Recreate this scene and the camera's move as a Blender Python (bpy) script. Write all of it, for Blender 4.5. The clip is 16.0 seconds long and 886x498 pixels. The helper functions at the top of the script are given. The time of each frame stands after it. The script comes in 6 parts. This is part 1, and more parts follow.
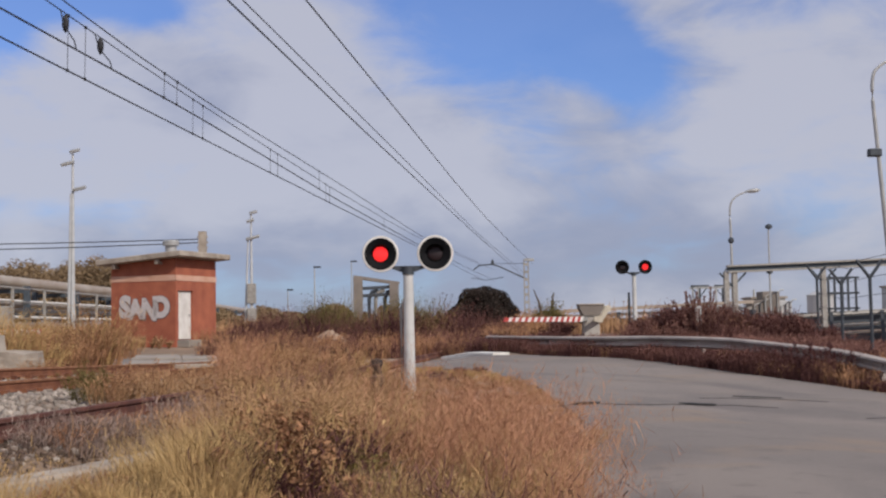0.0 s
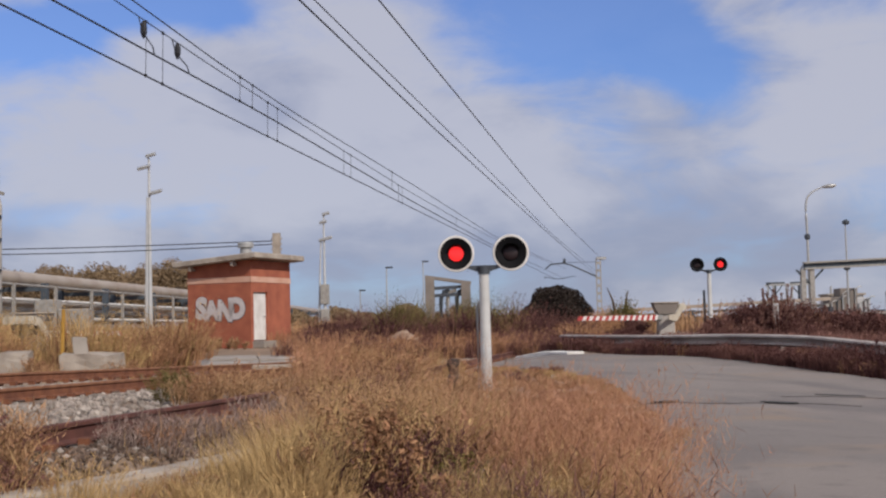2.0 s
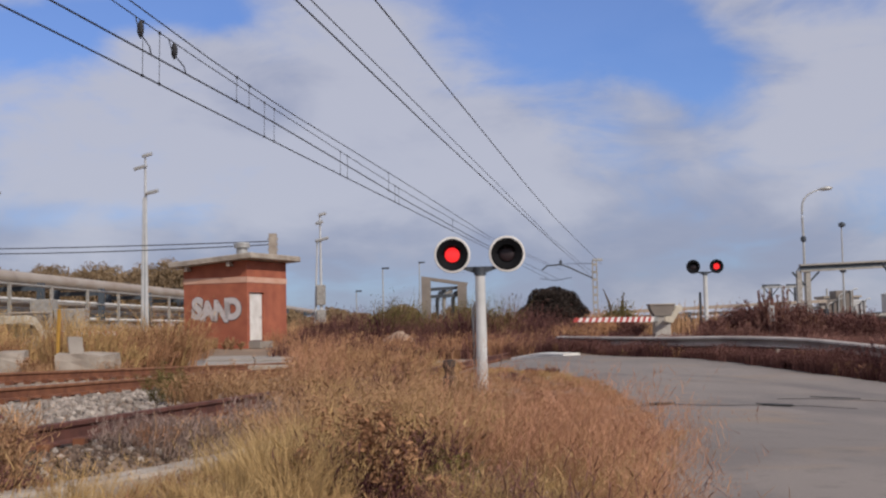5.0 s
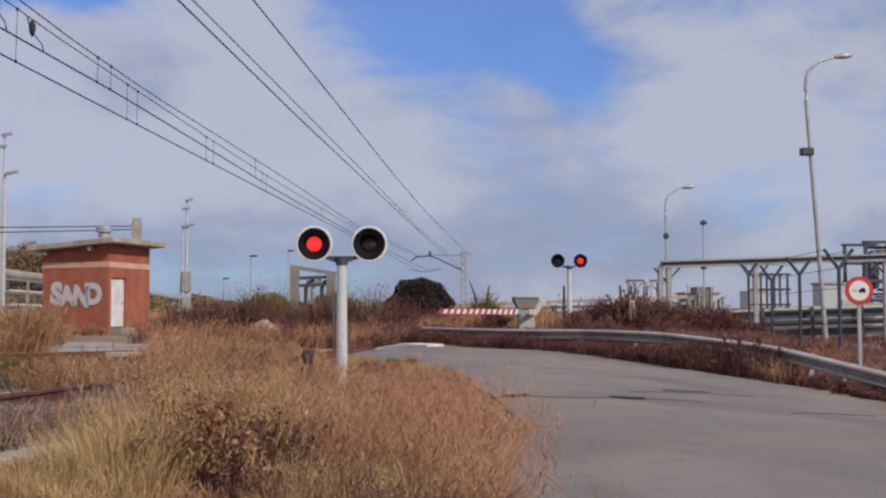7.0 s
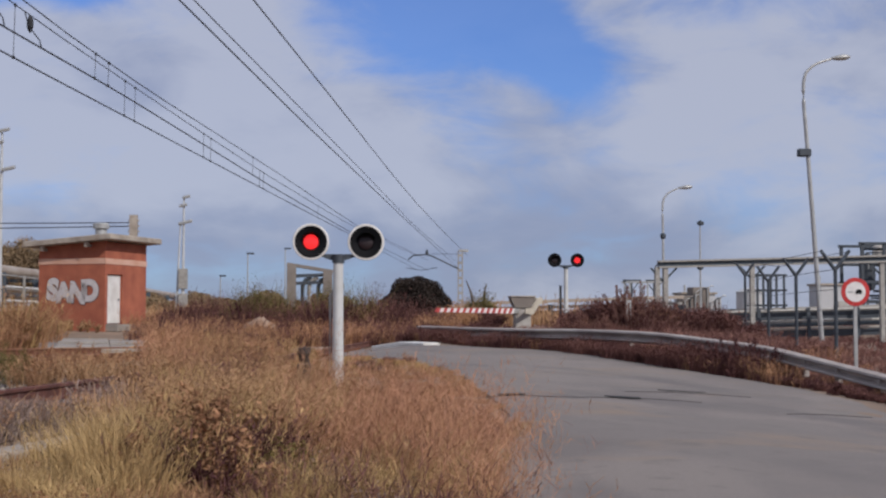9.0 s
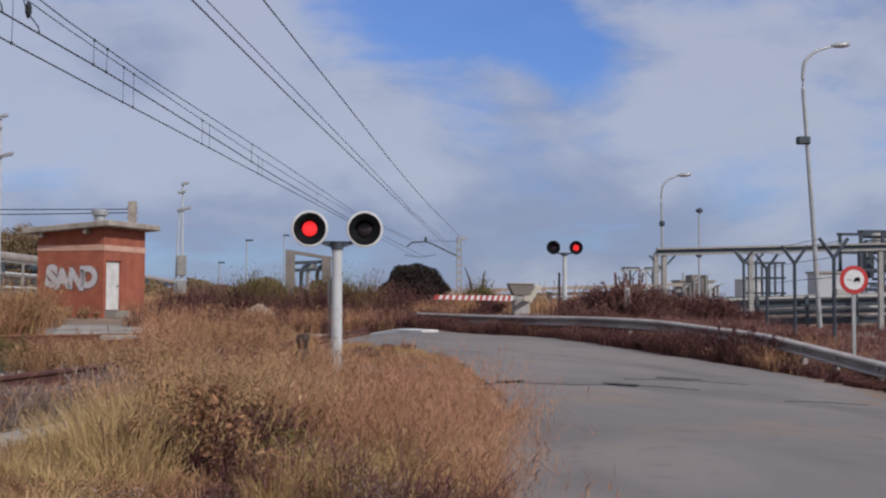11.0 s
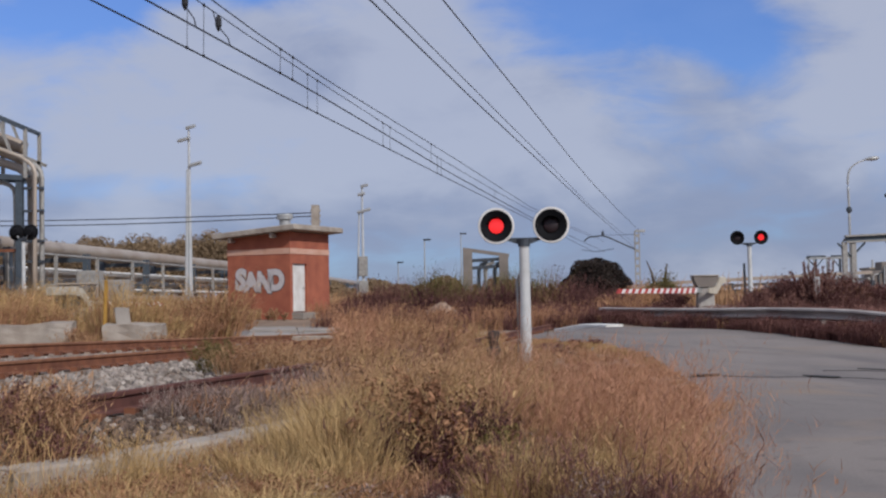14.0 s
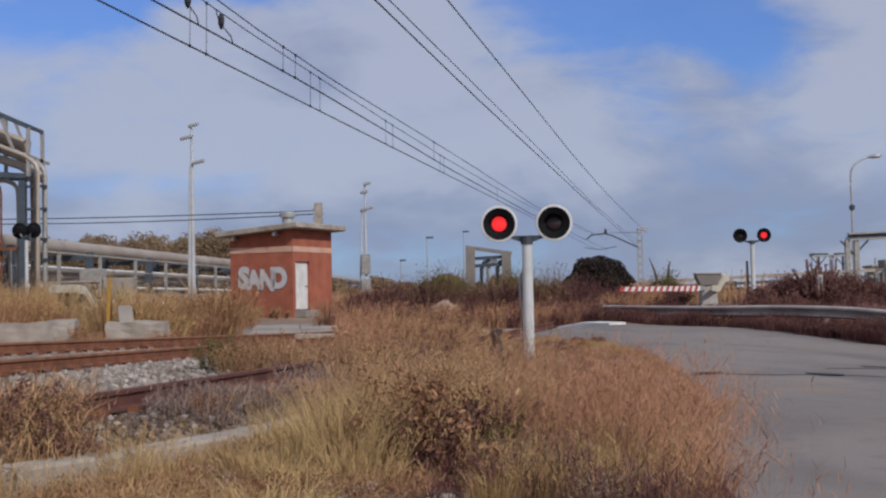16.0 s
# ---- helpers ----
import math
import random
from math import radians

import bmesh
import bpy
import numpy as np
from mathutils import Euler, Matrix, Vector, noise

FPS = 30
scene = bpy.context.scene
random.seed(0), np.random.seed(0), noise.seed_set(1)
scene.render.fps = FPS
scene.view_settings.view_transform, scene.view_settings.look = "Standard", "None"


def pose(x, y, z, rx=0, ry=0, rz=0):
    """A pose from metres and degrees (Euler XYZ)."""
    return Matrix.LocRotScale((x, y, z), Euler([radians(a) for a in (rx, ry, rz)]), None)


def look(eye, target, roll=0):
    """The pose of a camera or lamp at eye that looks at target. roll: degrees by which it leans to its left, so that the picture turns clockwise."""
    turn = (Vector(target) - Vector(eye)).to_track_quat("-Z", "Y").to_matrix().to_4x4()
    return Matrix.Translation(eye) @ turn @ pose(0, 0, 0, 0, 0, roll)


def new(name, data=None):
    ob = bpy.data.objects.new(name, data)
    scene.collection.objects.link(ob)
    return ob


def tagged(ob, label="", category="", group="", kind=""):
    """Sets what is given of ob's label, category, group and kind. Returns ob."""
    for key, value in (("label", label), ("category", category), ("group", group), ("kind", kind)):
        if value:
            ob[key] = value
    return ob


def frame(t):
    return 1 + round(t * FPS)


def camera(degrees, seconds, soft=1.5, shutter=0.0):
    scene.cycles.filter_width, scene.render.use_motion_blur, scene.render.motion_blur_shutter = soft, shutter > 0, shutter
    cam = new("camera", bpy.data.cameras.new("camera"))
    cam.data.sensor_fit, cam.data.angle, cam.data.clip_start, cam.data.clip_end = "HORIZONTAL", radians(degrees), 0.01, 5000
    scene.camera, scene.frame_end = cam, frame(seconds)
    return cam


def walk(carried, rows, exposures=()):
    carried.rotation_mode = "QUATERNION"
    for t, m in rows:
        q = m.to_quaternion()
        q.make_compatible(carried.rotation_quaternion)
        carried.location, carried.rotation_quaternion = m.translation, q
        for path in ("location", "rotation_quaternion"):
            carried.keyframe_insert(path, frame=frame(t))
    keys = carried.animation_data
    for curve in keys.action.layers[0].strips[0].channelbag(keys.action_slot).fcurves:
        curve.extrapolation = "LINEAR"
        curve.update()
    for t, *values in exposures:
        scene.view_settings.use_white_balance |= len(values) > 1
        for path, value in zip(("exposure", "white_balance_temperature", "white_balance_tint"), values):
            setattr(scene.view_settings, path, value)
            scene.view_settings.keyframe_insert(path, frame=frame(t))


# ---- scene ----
# The camera is turned by hand and sways a little sideways: seconds; yaw, pitch, roll in degrees; sideways in metres.
EYE = (0.0, 0.0, 1.4)
cam = camera(38.0, 16.0, soft=2.3)
TURNS = [
    (0, -2.83, 3.55, 1.03, 0.035),
    (0.1, -2.11, 3.49, 1.15, 0.016),
    (0.2, -0.87, 3.40, 1.34, -0.017),
    (0.3, -0.45, 3.36, 1.41, -0.028),
    (0.4, -0.27, 3.35, 1.45, -0.033),
    (0.5, 0.01, 3.33, 1.49, -0.040),
    (1, 0.18, 3.52, 1.19, -0.045),
    (1.5, -0.05, 3.63, 1.11, -0.038),
    (2, 0.34, 3.60, 1.39, -0.049),
    (2.5, 0.38, 3.74, 1.26, -0.050),
    (3, 0.29, 3.74, 1.20, -0.048),
    (5.5, 0.08, 3.55, 1.21, -0.042),
    (5.6, -0.62, 3.51, 1.06, -0.023),
    (5.7, -1.40, 3.48, 0.90, -0.003),
    (5.8, -2.34, 3.45, 0.69, 0.022),
    (5.9, -3.34, 3.41, 0.47, 0.049),
    (6, -4.02, 3.38, 0.32, 0.067),
    (6.1, -4.76, 3.29, 0.22, 0.087),
    (6.2, -5.14, 3.23, 0.16, 0.097),
    (6.3, -5.43, 3.20, 0.11, 0.104),
    (6.5, -5.65, 3.17, 0.08, 0.110),
    (7, -5.62, 3.13, 0.29, 0.110),
    (7.5, -5.71, 3.04, 0.11, 0.112),
    (8, -5.83, 3.01, 0.02, 0.115),
    (8.5, -5.77, 3.09, -0.05, 0.114),
    (11, -5.83, 2.50, -0.17, 0.115),
    (11.5, -5.28, 2.25, 0.28, 0.101),
    (12, -1.53, 2.20, 1.26, 0.001),
    (12.5, 2.34, 2.18, 2.19, -0.102),
    (13, 2.76, 2.18, 1.22, -0.113),
    (13.5, 2.63, 2.24, 1.62, -0.110),
    (14, 2.00, 2.40, 1.15, -0.093),
    (14.5, 2.22, 2.23, 1.44, -0.099),
    (15, 2.31, 2.36, 1.36, -0.101),
    (15.5, 1.97, 2.28, 1.24, -0.092),
    (16, 2.12, 2.31, 1.17, -0.096),
]
EXPOSURES = [(0, 0.03, 6500, 13.5), (3, 0.02, 6500, 13.5), (5.5, -0.02, 6450, 13.5), (6.5, -0.02, 6350, 13),
             (8.5, -0.07, 6150, 13), (11, -0.14, 5950, 12), (14.5, -0.13, 5950, 12), (16, -0.18, 5950, 12)]
walk(cam, [(t, pose(EYE[0] + x, EYE[1], EYE[2], 90 + p, r, w)) for t, w, p, r, x in TURNS], EXPOSURES)

# ---- world, sun ----
SUN_AZ, SUN_EL = radians(142), radians(38)      # clockwise from +y
world = bpy.data.worlds.new("sky")
scene.world = world
world.use_nodes = True
wn, wl = world.node_tree.nodes, world.node_tree.links
wn.clear()
w_out = wn.new("ShaderNodeOutputWorld")
w_bg = wn.new("ShaderNodeBackground")
w_sky = wn.new("ShaderNodeTexSky")
w_sky.sky_type, w_sky.sun_disc = "NISHITA", False
w_sky.sun_elevation, w_sky.sun_rotation = SUN_EL, SUN_AZ
w_sky.air_density, w_sky.dust_density, w_sky.ozone_density = 1.0, 0.6, 2.5
w_bg.inputs["Strength"].default_value = 0.11
w_co = wn.new("ShaderNodeTexCoord")


def wmath(op, a, b=None, clamp=False):
    n = wn.new("ShaderNodeMath")
    n.operation, n.use_clamp = op, clamp
    for k, v in enumerate((a, b)):
        if v is None:
            continue
        if isinstance(v, (int, float)):
            n.inputs[k].default_value = v
        else:
            wl.new(v, n.inputs[k])
    return n.outputs[0]


def wnoise(vec, scale, detail, rough, loc=(0, 0, 0), dist=0.0):
    mp = wn.new("ShaderNodeMapping")
    mp.inputs["Location"].default_value = loc
    mp.inputs["Scale"].default_value = (1.0, 1.0, 2.2)
    wl.new(vec, mp.inputs["Vector"])
    n = wn.new("ShaderNodeTexNoise")
    n.inputs["Scale"].default_value, n.inputs["Detail"].default_value = scale, detail
    n.inputs["Roughness"].default_value, n.inputs["Distortion"].default_value = rough, dist
    wl.new(mp.outputs[0], n.inputs["Vector"])
    return n.outputs[0]


w_vec = w_co.outputs["Generated"]
w_sep = wn.new("ShaderNodeSeparateXYZ")
wl.new(w_vec, w_sep.inputs[0])


def gap(az, el, wide, high, turn=0.0):
    """A soft opening in the cloud cover round a direction; degrees."""
    a, e = radians(az), radians(el)
    dx = wmath("SUBTRACT", wmath("ARCTAN2", w_sep.outputs["X"], w_sep.outputs["Y"]), a)
    dz = wmath("SUBTRACT", wmath("ARCSINE", w_sep.outputs["Z"]), e)
    c, s = math.cos(radians(turn)), math.sin(radians(turn))
    u = wmath("ADD", wmath("MULTIPLY", dx, c / radians(wide)), wmath("MULTIPLY", dz, s / radians(wide)))
    v = wmath("ADD", wmath("MULTIPLY", dx, -s / radians(high)), wmath("MULTIPLY", dz, c / radians(high)))
    d2 = wmath("ADD", wmath("MULTIPLY", u, u), wmath("MULTIPLY", v, v))
    return wmath("EXPONENT", wmath("MULTIPLY", d2, -1.0))


w_big = wnoise(w_vec, 3.2, 5.0, 0.55, (3.1, 0.4, 1.7), 0.3)
w_fine = wnoise(w_vec, 11.0, 6.0, 0.6, (0.3, 2.4, 5.0), 0.4)
cover = wmath("ADD", wmath("MULTIPLY", w_big, 0.80), wmath("MULTIPLY", w_fine, 0.55))
for k, args in ((0.80, (-18, 12.8, 5.0, 1.7, 12)), (0.70, (-11.5, 14.4, 4.0, 1.4, 0)), (0.85, (10.6, 11.6, 3.6, 2.0, -38)), (0.66, (4.4, 13.0, 5.5, 2.6, -10)),
                (0.27, (6.8, 8.6, 4.2, 2.0, -40)), (0.12, (8.8, 5.0, 3.0, 1.0, 10)), (0.22, (-2, 2.2, 14, 1.4, 0)), (0.25, (-16, 5.2, 5, 0.9, 0)), (0.5, (40, 20, 20, 10, 0))):
    cover = wmath("SUBTRACT", cover, wmath("MULTIPLY", gap(*args), k * 0.62))
w_ramp = wn.new("ShaderNodeMapRange")
w_ramp.interpolation_type = "SMOOTHSTEP"
w_ramp.inputs["From Min"].default_value, w_ramp.inputs["From Max"].default_value = 0.30, 0.66
w_ramp.inputs["To Min"].default_value, w_ramp.inputs["To Max"].default_value = 0.10, 0.9
wl.new(cover, w_ramp.inputs["Value"])
w_shade = wn.new("ShaderNodeMix")
w_shade.data_type = "RGBA"
w_shade.inputs["A"].default_value = (2.75, 3.05, 4.0, 1)
w_shade.inputs["B"].default_value = (4.5, 4.65, 5.22, 1)
w_lit = wn.new("ShaderNodeMapRange")
w_lit.interpolation_type = "SMOOTHSTEP"
w_lit.inputs["From Min"].default_value, w_lit.inputs["From Max"].default_value = 0.34, 0.66
w_sun = wmath("ADD", wmath("MULTIPLY", wnoise(w_vec, 6.0, 4.0, 0.5, (7.7, 1.1, 0.6), 0.2), 0.7), wmath("MULTIPLY", w_fine, 0.42))
for k, args in ((0.22, (-12, 7.6, 9, 2.6, -8)), (0.12, (-3.5, 11, 4, 2.5, -30)), (0.14, (18, 9, 4.5, 4.5, 0)), (-0.20, (10, 2.5, 16, 2.6, 0)), (-0.10, (-10, 2.4, 12, 1.6, 0))):
    w_sun = wmath("ADD", w_sun, wmath("MULTIPLY", gap(*args), k))
wl.new(w_sun, w_lit.inputs["Value"])
wl.new(w_lit.outputs[0], w_shade.inputs["Factor"])
w_mix = wn.new("ShaderNodeMix")
w_mix.data_type = "RGBA"
wl.new(w_ramp.outputs[0], w_mix.inputs["Factor"])
w_tint = wn.new("ShaderNodeMix")
w_tint.data_type, w_tint.blend_type = "RGBA", "MULTIPLY"
w_tint.inputs["Factor"].default_value = 1.0
w_tint.inputs["B"].default_value = (0.53, 0.71, 1.10, 1)
wl.new(w_sky.outputs[0], w_tint.inputs["A"])
wl.new(w_tint.outputs["Result"], w_mix.inputs["A"])
wl.new(w_shade.outputs["Result"], w_mix.inputs["B"])
wl.new(w_mix.outputs["Result"], w_bg.inputs["Color"])
wl.new(w_bg.outputs[0], w_out.inputs[0])

sun = new("sun", bpy.data.lights.new("sun", "SUN"))
sun.data.energy, sun.data.angle, sun.data.color = 3.05, radians(1.5), (1.0, 0.93, 0.83)
to_sun = Vector((math.sin(SUN_AZ) * math.cos(SUN_EL), math.cos(SUN_AZ) * math.cos(SUN_EL), math.sin(SUN_EL)))
sun.matrix_world = look(to_sun * 100, (0, 0, 0))


# ---- materials ----
def mat(name, base, base2=None, rough=0.8, metal=0.0, scale=6.0, fine=60.0, bump=0.2, island=0.0, emit=None, power=0.0, spec=0.5, stretch=(1, 1, 1)):
    """A surface of two colours mixed by large and fine noise, with relief; island: spread of brightness from piece to piece."""
    m = bpy.data.materials.new(name)
    m.use_nodes = True
    n, l = m.node_tree.nodes, m.node_tree.links
    b = n["Principled BSDF"]
    b.inputs["Roughness"].default_value, b.inputs["Metallic"].default_value = rough, metal
    b.inputs["Specular IOR Level"].default_value = spec if not island or name == "ballast_stone" else 0.08
    if emit:
        b.inputs["Emission Color"].default_value = (*emit, 1)
        b.inputs["Emission Strength"].default_value = power
    co = n.new("ShaderNodeTexCoord")
    mp = n.new("ShaderNodeMapping")
    mp.inputs["Scale"].default_value = stretch
    l.new(co.outputs["Object"], mp.inputs["Vector"])
    big, small = n.new("ShaderNodeTexNoise"), n.new("ShaderNodeTexNoise")
    for t, s, d in ((big, scale, 4.0), (small, fine, 5.0)):
        t.inputs["Scale"].default_value, t.inputs["Detail"].default_value = s, d
        l.new(mp.outputs[0], t.inputs["Vector"])
    mx = n.new("ShaderNodeMath")
    mx.operation = "MULTIPLY_ADD"
    l.new(big.outputs[0], mx.inputs[0])
    mx.inputs[1].default_value = 2.2
    mx.inputs[2].default_value = -0.85
    ad = n.new("ShaderNodeMath")
    ad.operation, ad.use_clamp = "MULTIPLY_ADD", True
    l.new(small.outputs[0], ad.inputs[0])
    ad.inputs[1].default_value = 0.5
    l.new(mx.outputs[0], ad.inputs[2])
    base2 = base2 or tuple(c * 0.72 for c in base)
    cm = n.new("ShaderNodeMix")
    cm.data_type = "RGBA"
    cm.inputs["A"].default_value, cm.inputs["B"].default_value = (*base2, 1), (*base, 1)
    l.new(ad.outputs[0], cm.inputs["Factor"])
    col = cm.outputs["Result"]
    if island:
        g = n.new("ShaderNodeNewGeometry")
        hs = n.new("ShaderNodeHueSaturation")
        mr = n.new("ShaderNodeMapRange")
        mr.inputs["To Min"].default_value, mr.inputs["To Max"].default_value = 1 - island, 1 + island
        l.new(g.outputs["Random Per Island"], mr.inputs["Value"])
        l.new(mr.outputs[0], hs.inputs["Value"])
        l.new(col, hs.inputs["Color"])
        col = hs.outputs[0]
    l.new(col, b.inputs["Base Color"])
    if bump:
        bp = n.new("ShaderNodeBump")
        bp.inputs["Strength"].default_value, bp.inputs["Distance"].default_value = bump, 0.02
        l.new(small.outputs[0], bp.inputs["Height"])
        l.new(bp.outputs[0], b.inputs["Normal"])
    return m


M = {
    "soil": mat("dry_soil", (0.30, 0.215, 0.15), (0.16, 0.11, 0.075), 0.95, scale=0.6, fine=14, bump=0.6),
    "asphalt_old": mat("dark_patch", (0.045, 0.042, 0.04), (0.02, 0.02, 0.02), 0.9, fine=40),
    "ballast": mat("ballast_stone", (0.38, 0.335, 0.285), (0.17, 0.13, 0.105), 0.9, scale=3, fine=50, island=0.35),
    "brownstone": mat("brown_stone", (0.20, 0.145, 0.11), (0.085, 0.058, 0.045), 0.95, scale=3, fine=50, island=0.5),
    "rust": mat("rusted_steel", (0.25, 0.098, 0.046), (0.12, 0.042, 0.022), 0.85, 0.0, scale=5, fine=70),
    "darkrust": mat("dark_maroon_rust", (0.15, 0.055, 0.038), (0.075, 0.028, 0.022), 0.9, 0.0, scale=5, fine=70),
    "railtop": mat("worn_rail_head", (0.31, 0.145, 0.072), (0.17, 0.070, 0.036), 0.75, 0.0, scale=5, fine=70),
    "concrete": mat("weathered_concrete", (0.45, 0.39, 0.32), (0.25, 0.205, 0.165), 0.9, scale=2.5, fine=40, bump=0.4),
    "slab": mat("concrete_slab", (0.37, 0.33, 0.285), (0.24, 0.21, 0.18), 0.9, scale=0.8, fine=30, bump=0.3),
    "brick": mat("red_rendered_brick", (0.43, 0.135, 0.072), (0.29, 0.085, 0.05), 0.9, scale=1.6, fine=25, bump=0.35),
    "band": mat("pale_band", (0.66, 0.42, 0.32), (0.55, 0.30, 0.2), 0.85, scale=2, fine=30),
    "paintwhite": mat("weathered_white_paint", (0.78, 0.76, 0.72), (0.6, 0.57, 0.52), 0.55, scale=3, fine=40, bump=0.1),
    "spraywhite": mat("grey_white_spray_paint", (0.62, 0.58, 0.57), (0.5, 0.46, 0.45), 0.7, scale=4, fine=30, bump=0.1),
    "spraydark": mat("dark_spray_outline", (0.16, 0.10, 0.09), None, 0.7),
    "galv": mat("galvanised_steel", (0.50, 0.50, 0.48), (0.36, 0.36, 0.35), 0.5, 0.45, scale=3, fine=30, bump=0.08),
    "guard": mat("weathered_guardrail_zinc", (0.47, 0.415, 0.375), (0.29, 0.245, 0.22), 0.7, 0.0, scale=1.5, fine=20, bump=0.1),
    "greypost": mat("grey_painted_post", (0.62, 0.62, 0.60), (0.48, 0.48, 0.46), 0.5, 0.0, scale=4, fine=40, bump=0.08),
    "black": mat("matt_black", (0.007, 0.007, 0.009), (0.004, 0.004, 0.005), 0.8, bump=0.05, spec=0.2),
    "lens_on": mat("lit_red_lens", (0.3, 0.01, 0.01), None, 0.3, bump=0, emit=(1.0, 0.03, 0.03), power=1.0),
    "lens_off": mat("dark_red_lens", (0.02, 0.008, 0.01), None, 0.5, bump=0),
    "signred": mat("sign_red", (0.55, 0.035, 0.03), (0.45, 0.03, 0.03), 0.5, bump=0.05),
    "armred": mat("barrier_red", (0.50, 0.06, 0.05), (0.38, 0.05, 0.045), 0.6, bump=0.05),
    "armwhite": mat("barrier_white", (0.80, 0.77, 0.74), (0.66, 0.62, 0.58), 0.6, bump=0.05),
    "bluesteel": mat("blue_grey_steel", (0.080, 0.102, 0.122), (0.052, 0.064, 0.078), 0.6, 0.1, bump=0.05),
    "palesteel": mat("pale_grey_steel", (0.40, 0.38, 0.34), (0.26, 0.245, 0.22), 0.55, 0.1, bump=0.05),
    "darksteel": mat("dark_steel", (0.07, 0.085, 0.10), (0.045, 0.05, 0.06), 0.6, 0.2, bump=0.05),
    "pipe": mat("clad_pipe", (0.46, 0.40, 0.33), (0.34, 0.26, 0.19), 0.5, 0.2, scale=0.5, fine=8, bump=0.05),
    "cream": mat("cream_paint", (0.58, 0.53, 0.42), (0.42, 0.37, 0.29), 0.7),
    "cabinet": mat("dirty_cabinet_paint", (0.46, 0.44, 0.40), (0.33, 0.30, 0.27), 0.7, scale=2, fine=20),
    "polegrey": mat("dull_pole_paint", (0.56, 0.57, 0.57), (0.42, 0.43, 0.43), 0.6, scale=2, fine=20, bump=0.05),
    "yellow": mat("ochre_marker", (0.55, 0.30, 0.05), None, 0.7),
    "wire": mat("dark_wire", (0.03, 0.03, 0.035), None, 0.6, 0.3, bump=0),
    "wood": mat("charred_wood", (0.06, 0.04, 0.03), (0.025, 0.02, 0.018), 0.9, stretch=(1, 1, 0.2)),
    "tank": mat("pale_tank", (0.55, 0.55, 0.54), (0.42, 0.42, 0.42), 0.6, bump=0.05, scale=0.3),
    "straw": mat("straw_blades", (0.572, 0.402, 0.182), (0.396, 0.248, 0.110), 0.8, scale=1.1, fine=9, bump=0, island=0.26),
    "tan": mat("tan_blades", (0.482, 0.302, 0.162), (0.302, 0.168, 0.090), 0.8, scale=0.9, fine=9, bump=0, island=0.26),
    "russet": mat("russet_stems", (0.547, 0.319, 0.169), (0.331, 0.160, 0.089), 0.8, scale=1.0, fine=9, bump=0, island=0.26),
    # dead scrub; its dark tone also paints shade low in grass and bushes
    "scrub": mat("scrub_and_shade", (0.205, 0.098, 0.080), (0.100, 0.046, 0.044), 0.85, scale=0.7, fine=6, bump=0, island=0.32),
    "olive": mat("olive_scrub", (0.20, 0.16, 0.06), (0.12, 0.10, 0.04), 0.85, scale=0.7, fine=6, bump=0, island=0.4),
    "gold": mat("yellow_blades", (0.565, 0.400, 0.190), (0.370, 0.240, 0.112), 0.8, scale=1.1, fine=9, bump=0, island=0.3),
    "grey_weed": mat("grey_weed", (0.34, 0.26, 0.22), (0.20, 0.135, 0.11), 0.85, bump=0, island=0.4),
    "dead_leaf": mat("dead_leaf", (0.418, 0.237, 0.127), (0.220, 0.110, 0.061), 0.85, scale=3, fine=20, bump=0, island=0.4),
    "green": mat("green_weed", (0.20, 0.165, 0.05), (0.12, 0.095, 0.03), 0.8, scale=1, fine=6, bump=0, island=0.4),
    "leafdark": mat("dark_evergreen", (0.062, 0.046, 0.037), (0.030, 0.024, 0.021), 0.7, scale=0.8, fine=6, bump=0, island=0.5),
    "grimy": mat("grimy_concrete", (0.27, 0.235, 0.20), (0.17, 0.145, 0.125), 0.9, scale=0.6, fine=8, bump=0.2),
    "rosewood": mat("rose_brown_scrub", (0.300, 0.160, 0.126), (0.168, 0.083, 0.070), 0.85, scale=0.9, fine=6, bump=0, island=0.28),
    "maroon": mat("maroon_scrub", (0.130, 0.058, 0.054), (0.066, 0.029, 0.031), 0.85, scale=0.7, fine=6, bump=0, island=0.3),
    "feather": mat("pink_brown_seed_heads", (0.56, 0.31, 0.185), (0.36, 0.17, 0.105), 0.85, scale=1.4, fine=9, bump=0, island=0.22),
    "bark": mat("bark", (0.13, 0.09, 0.06), (0.07, 0.05, 0.035), 0.9),
}


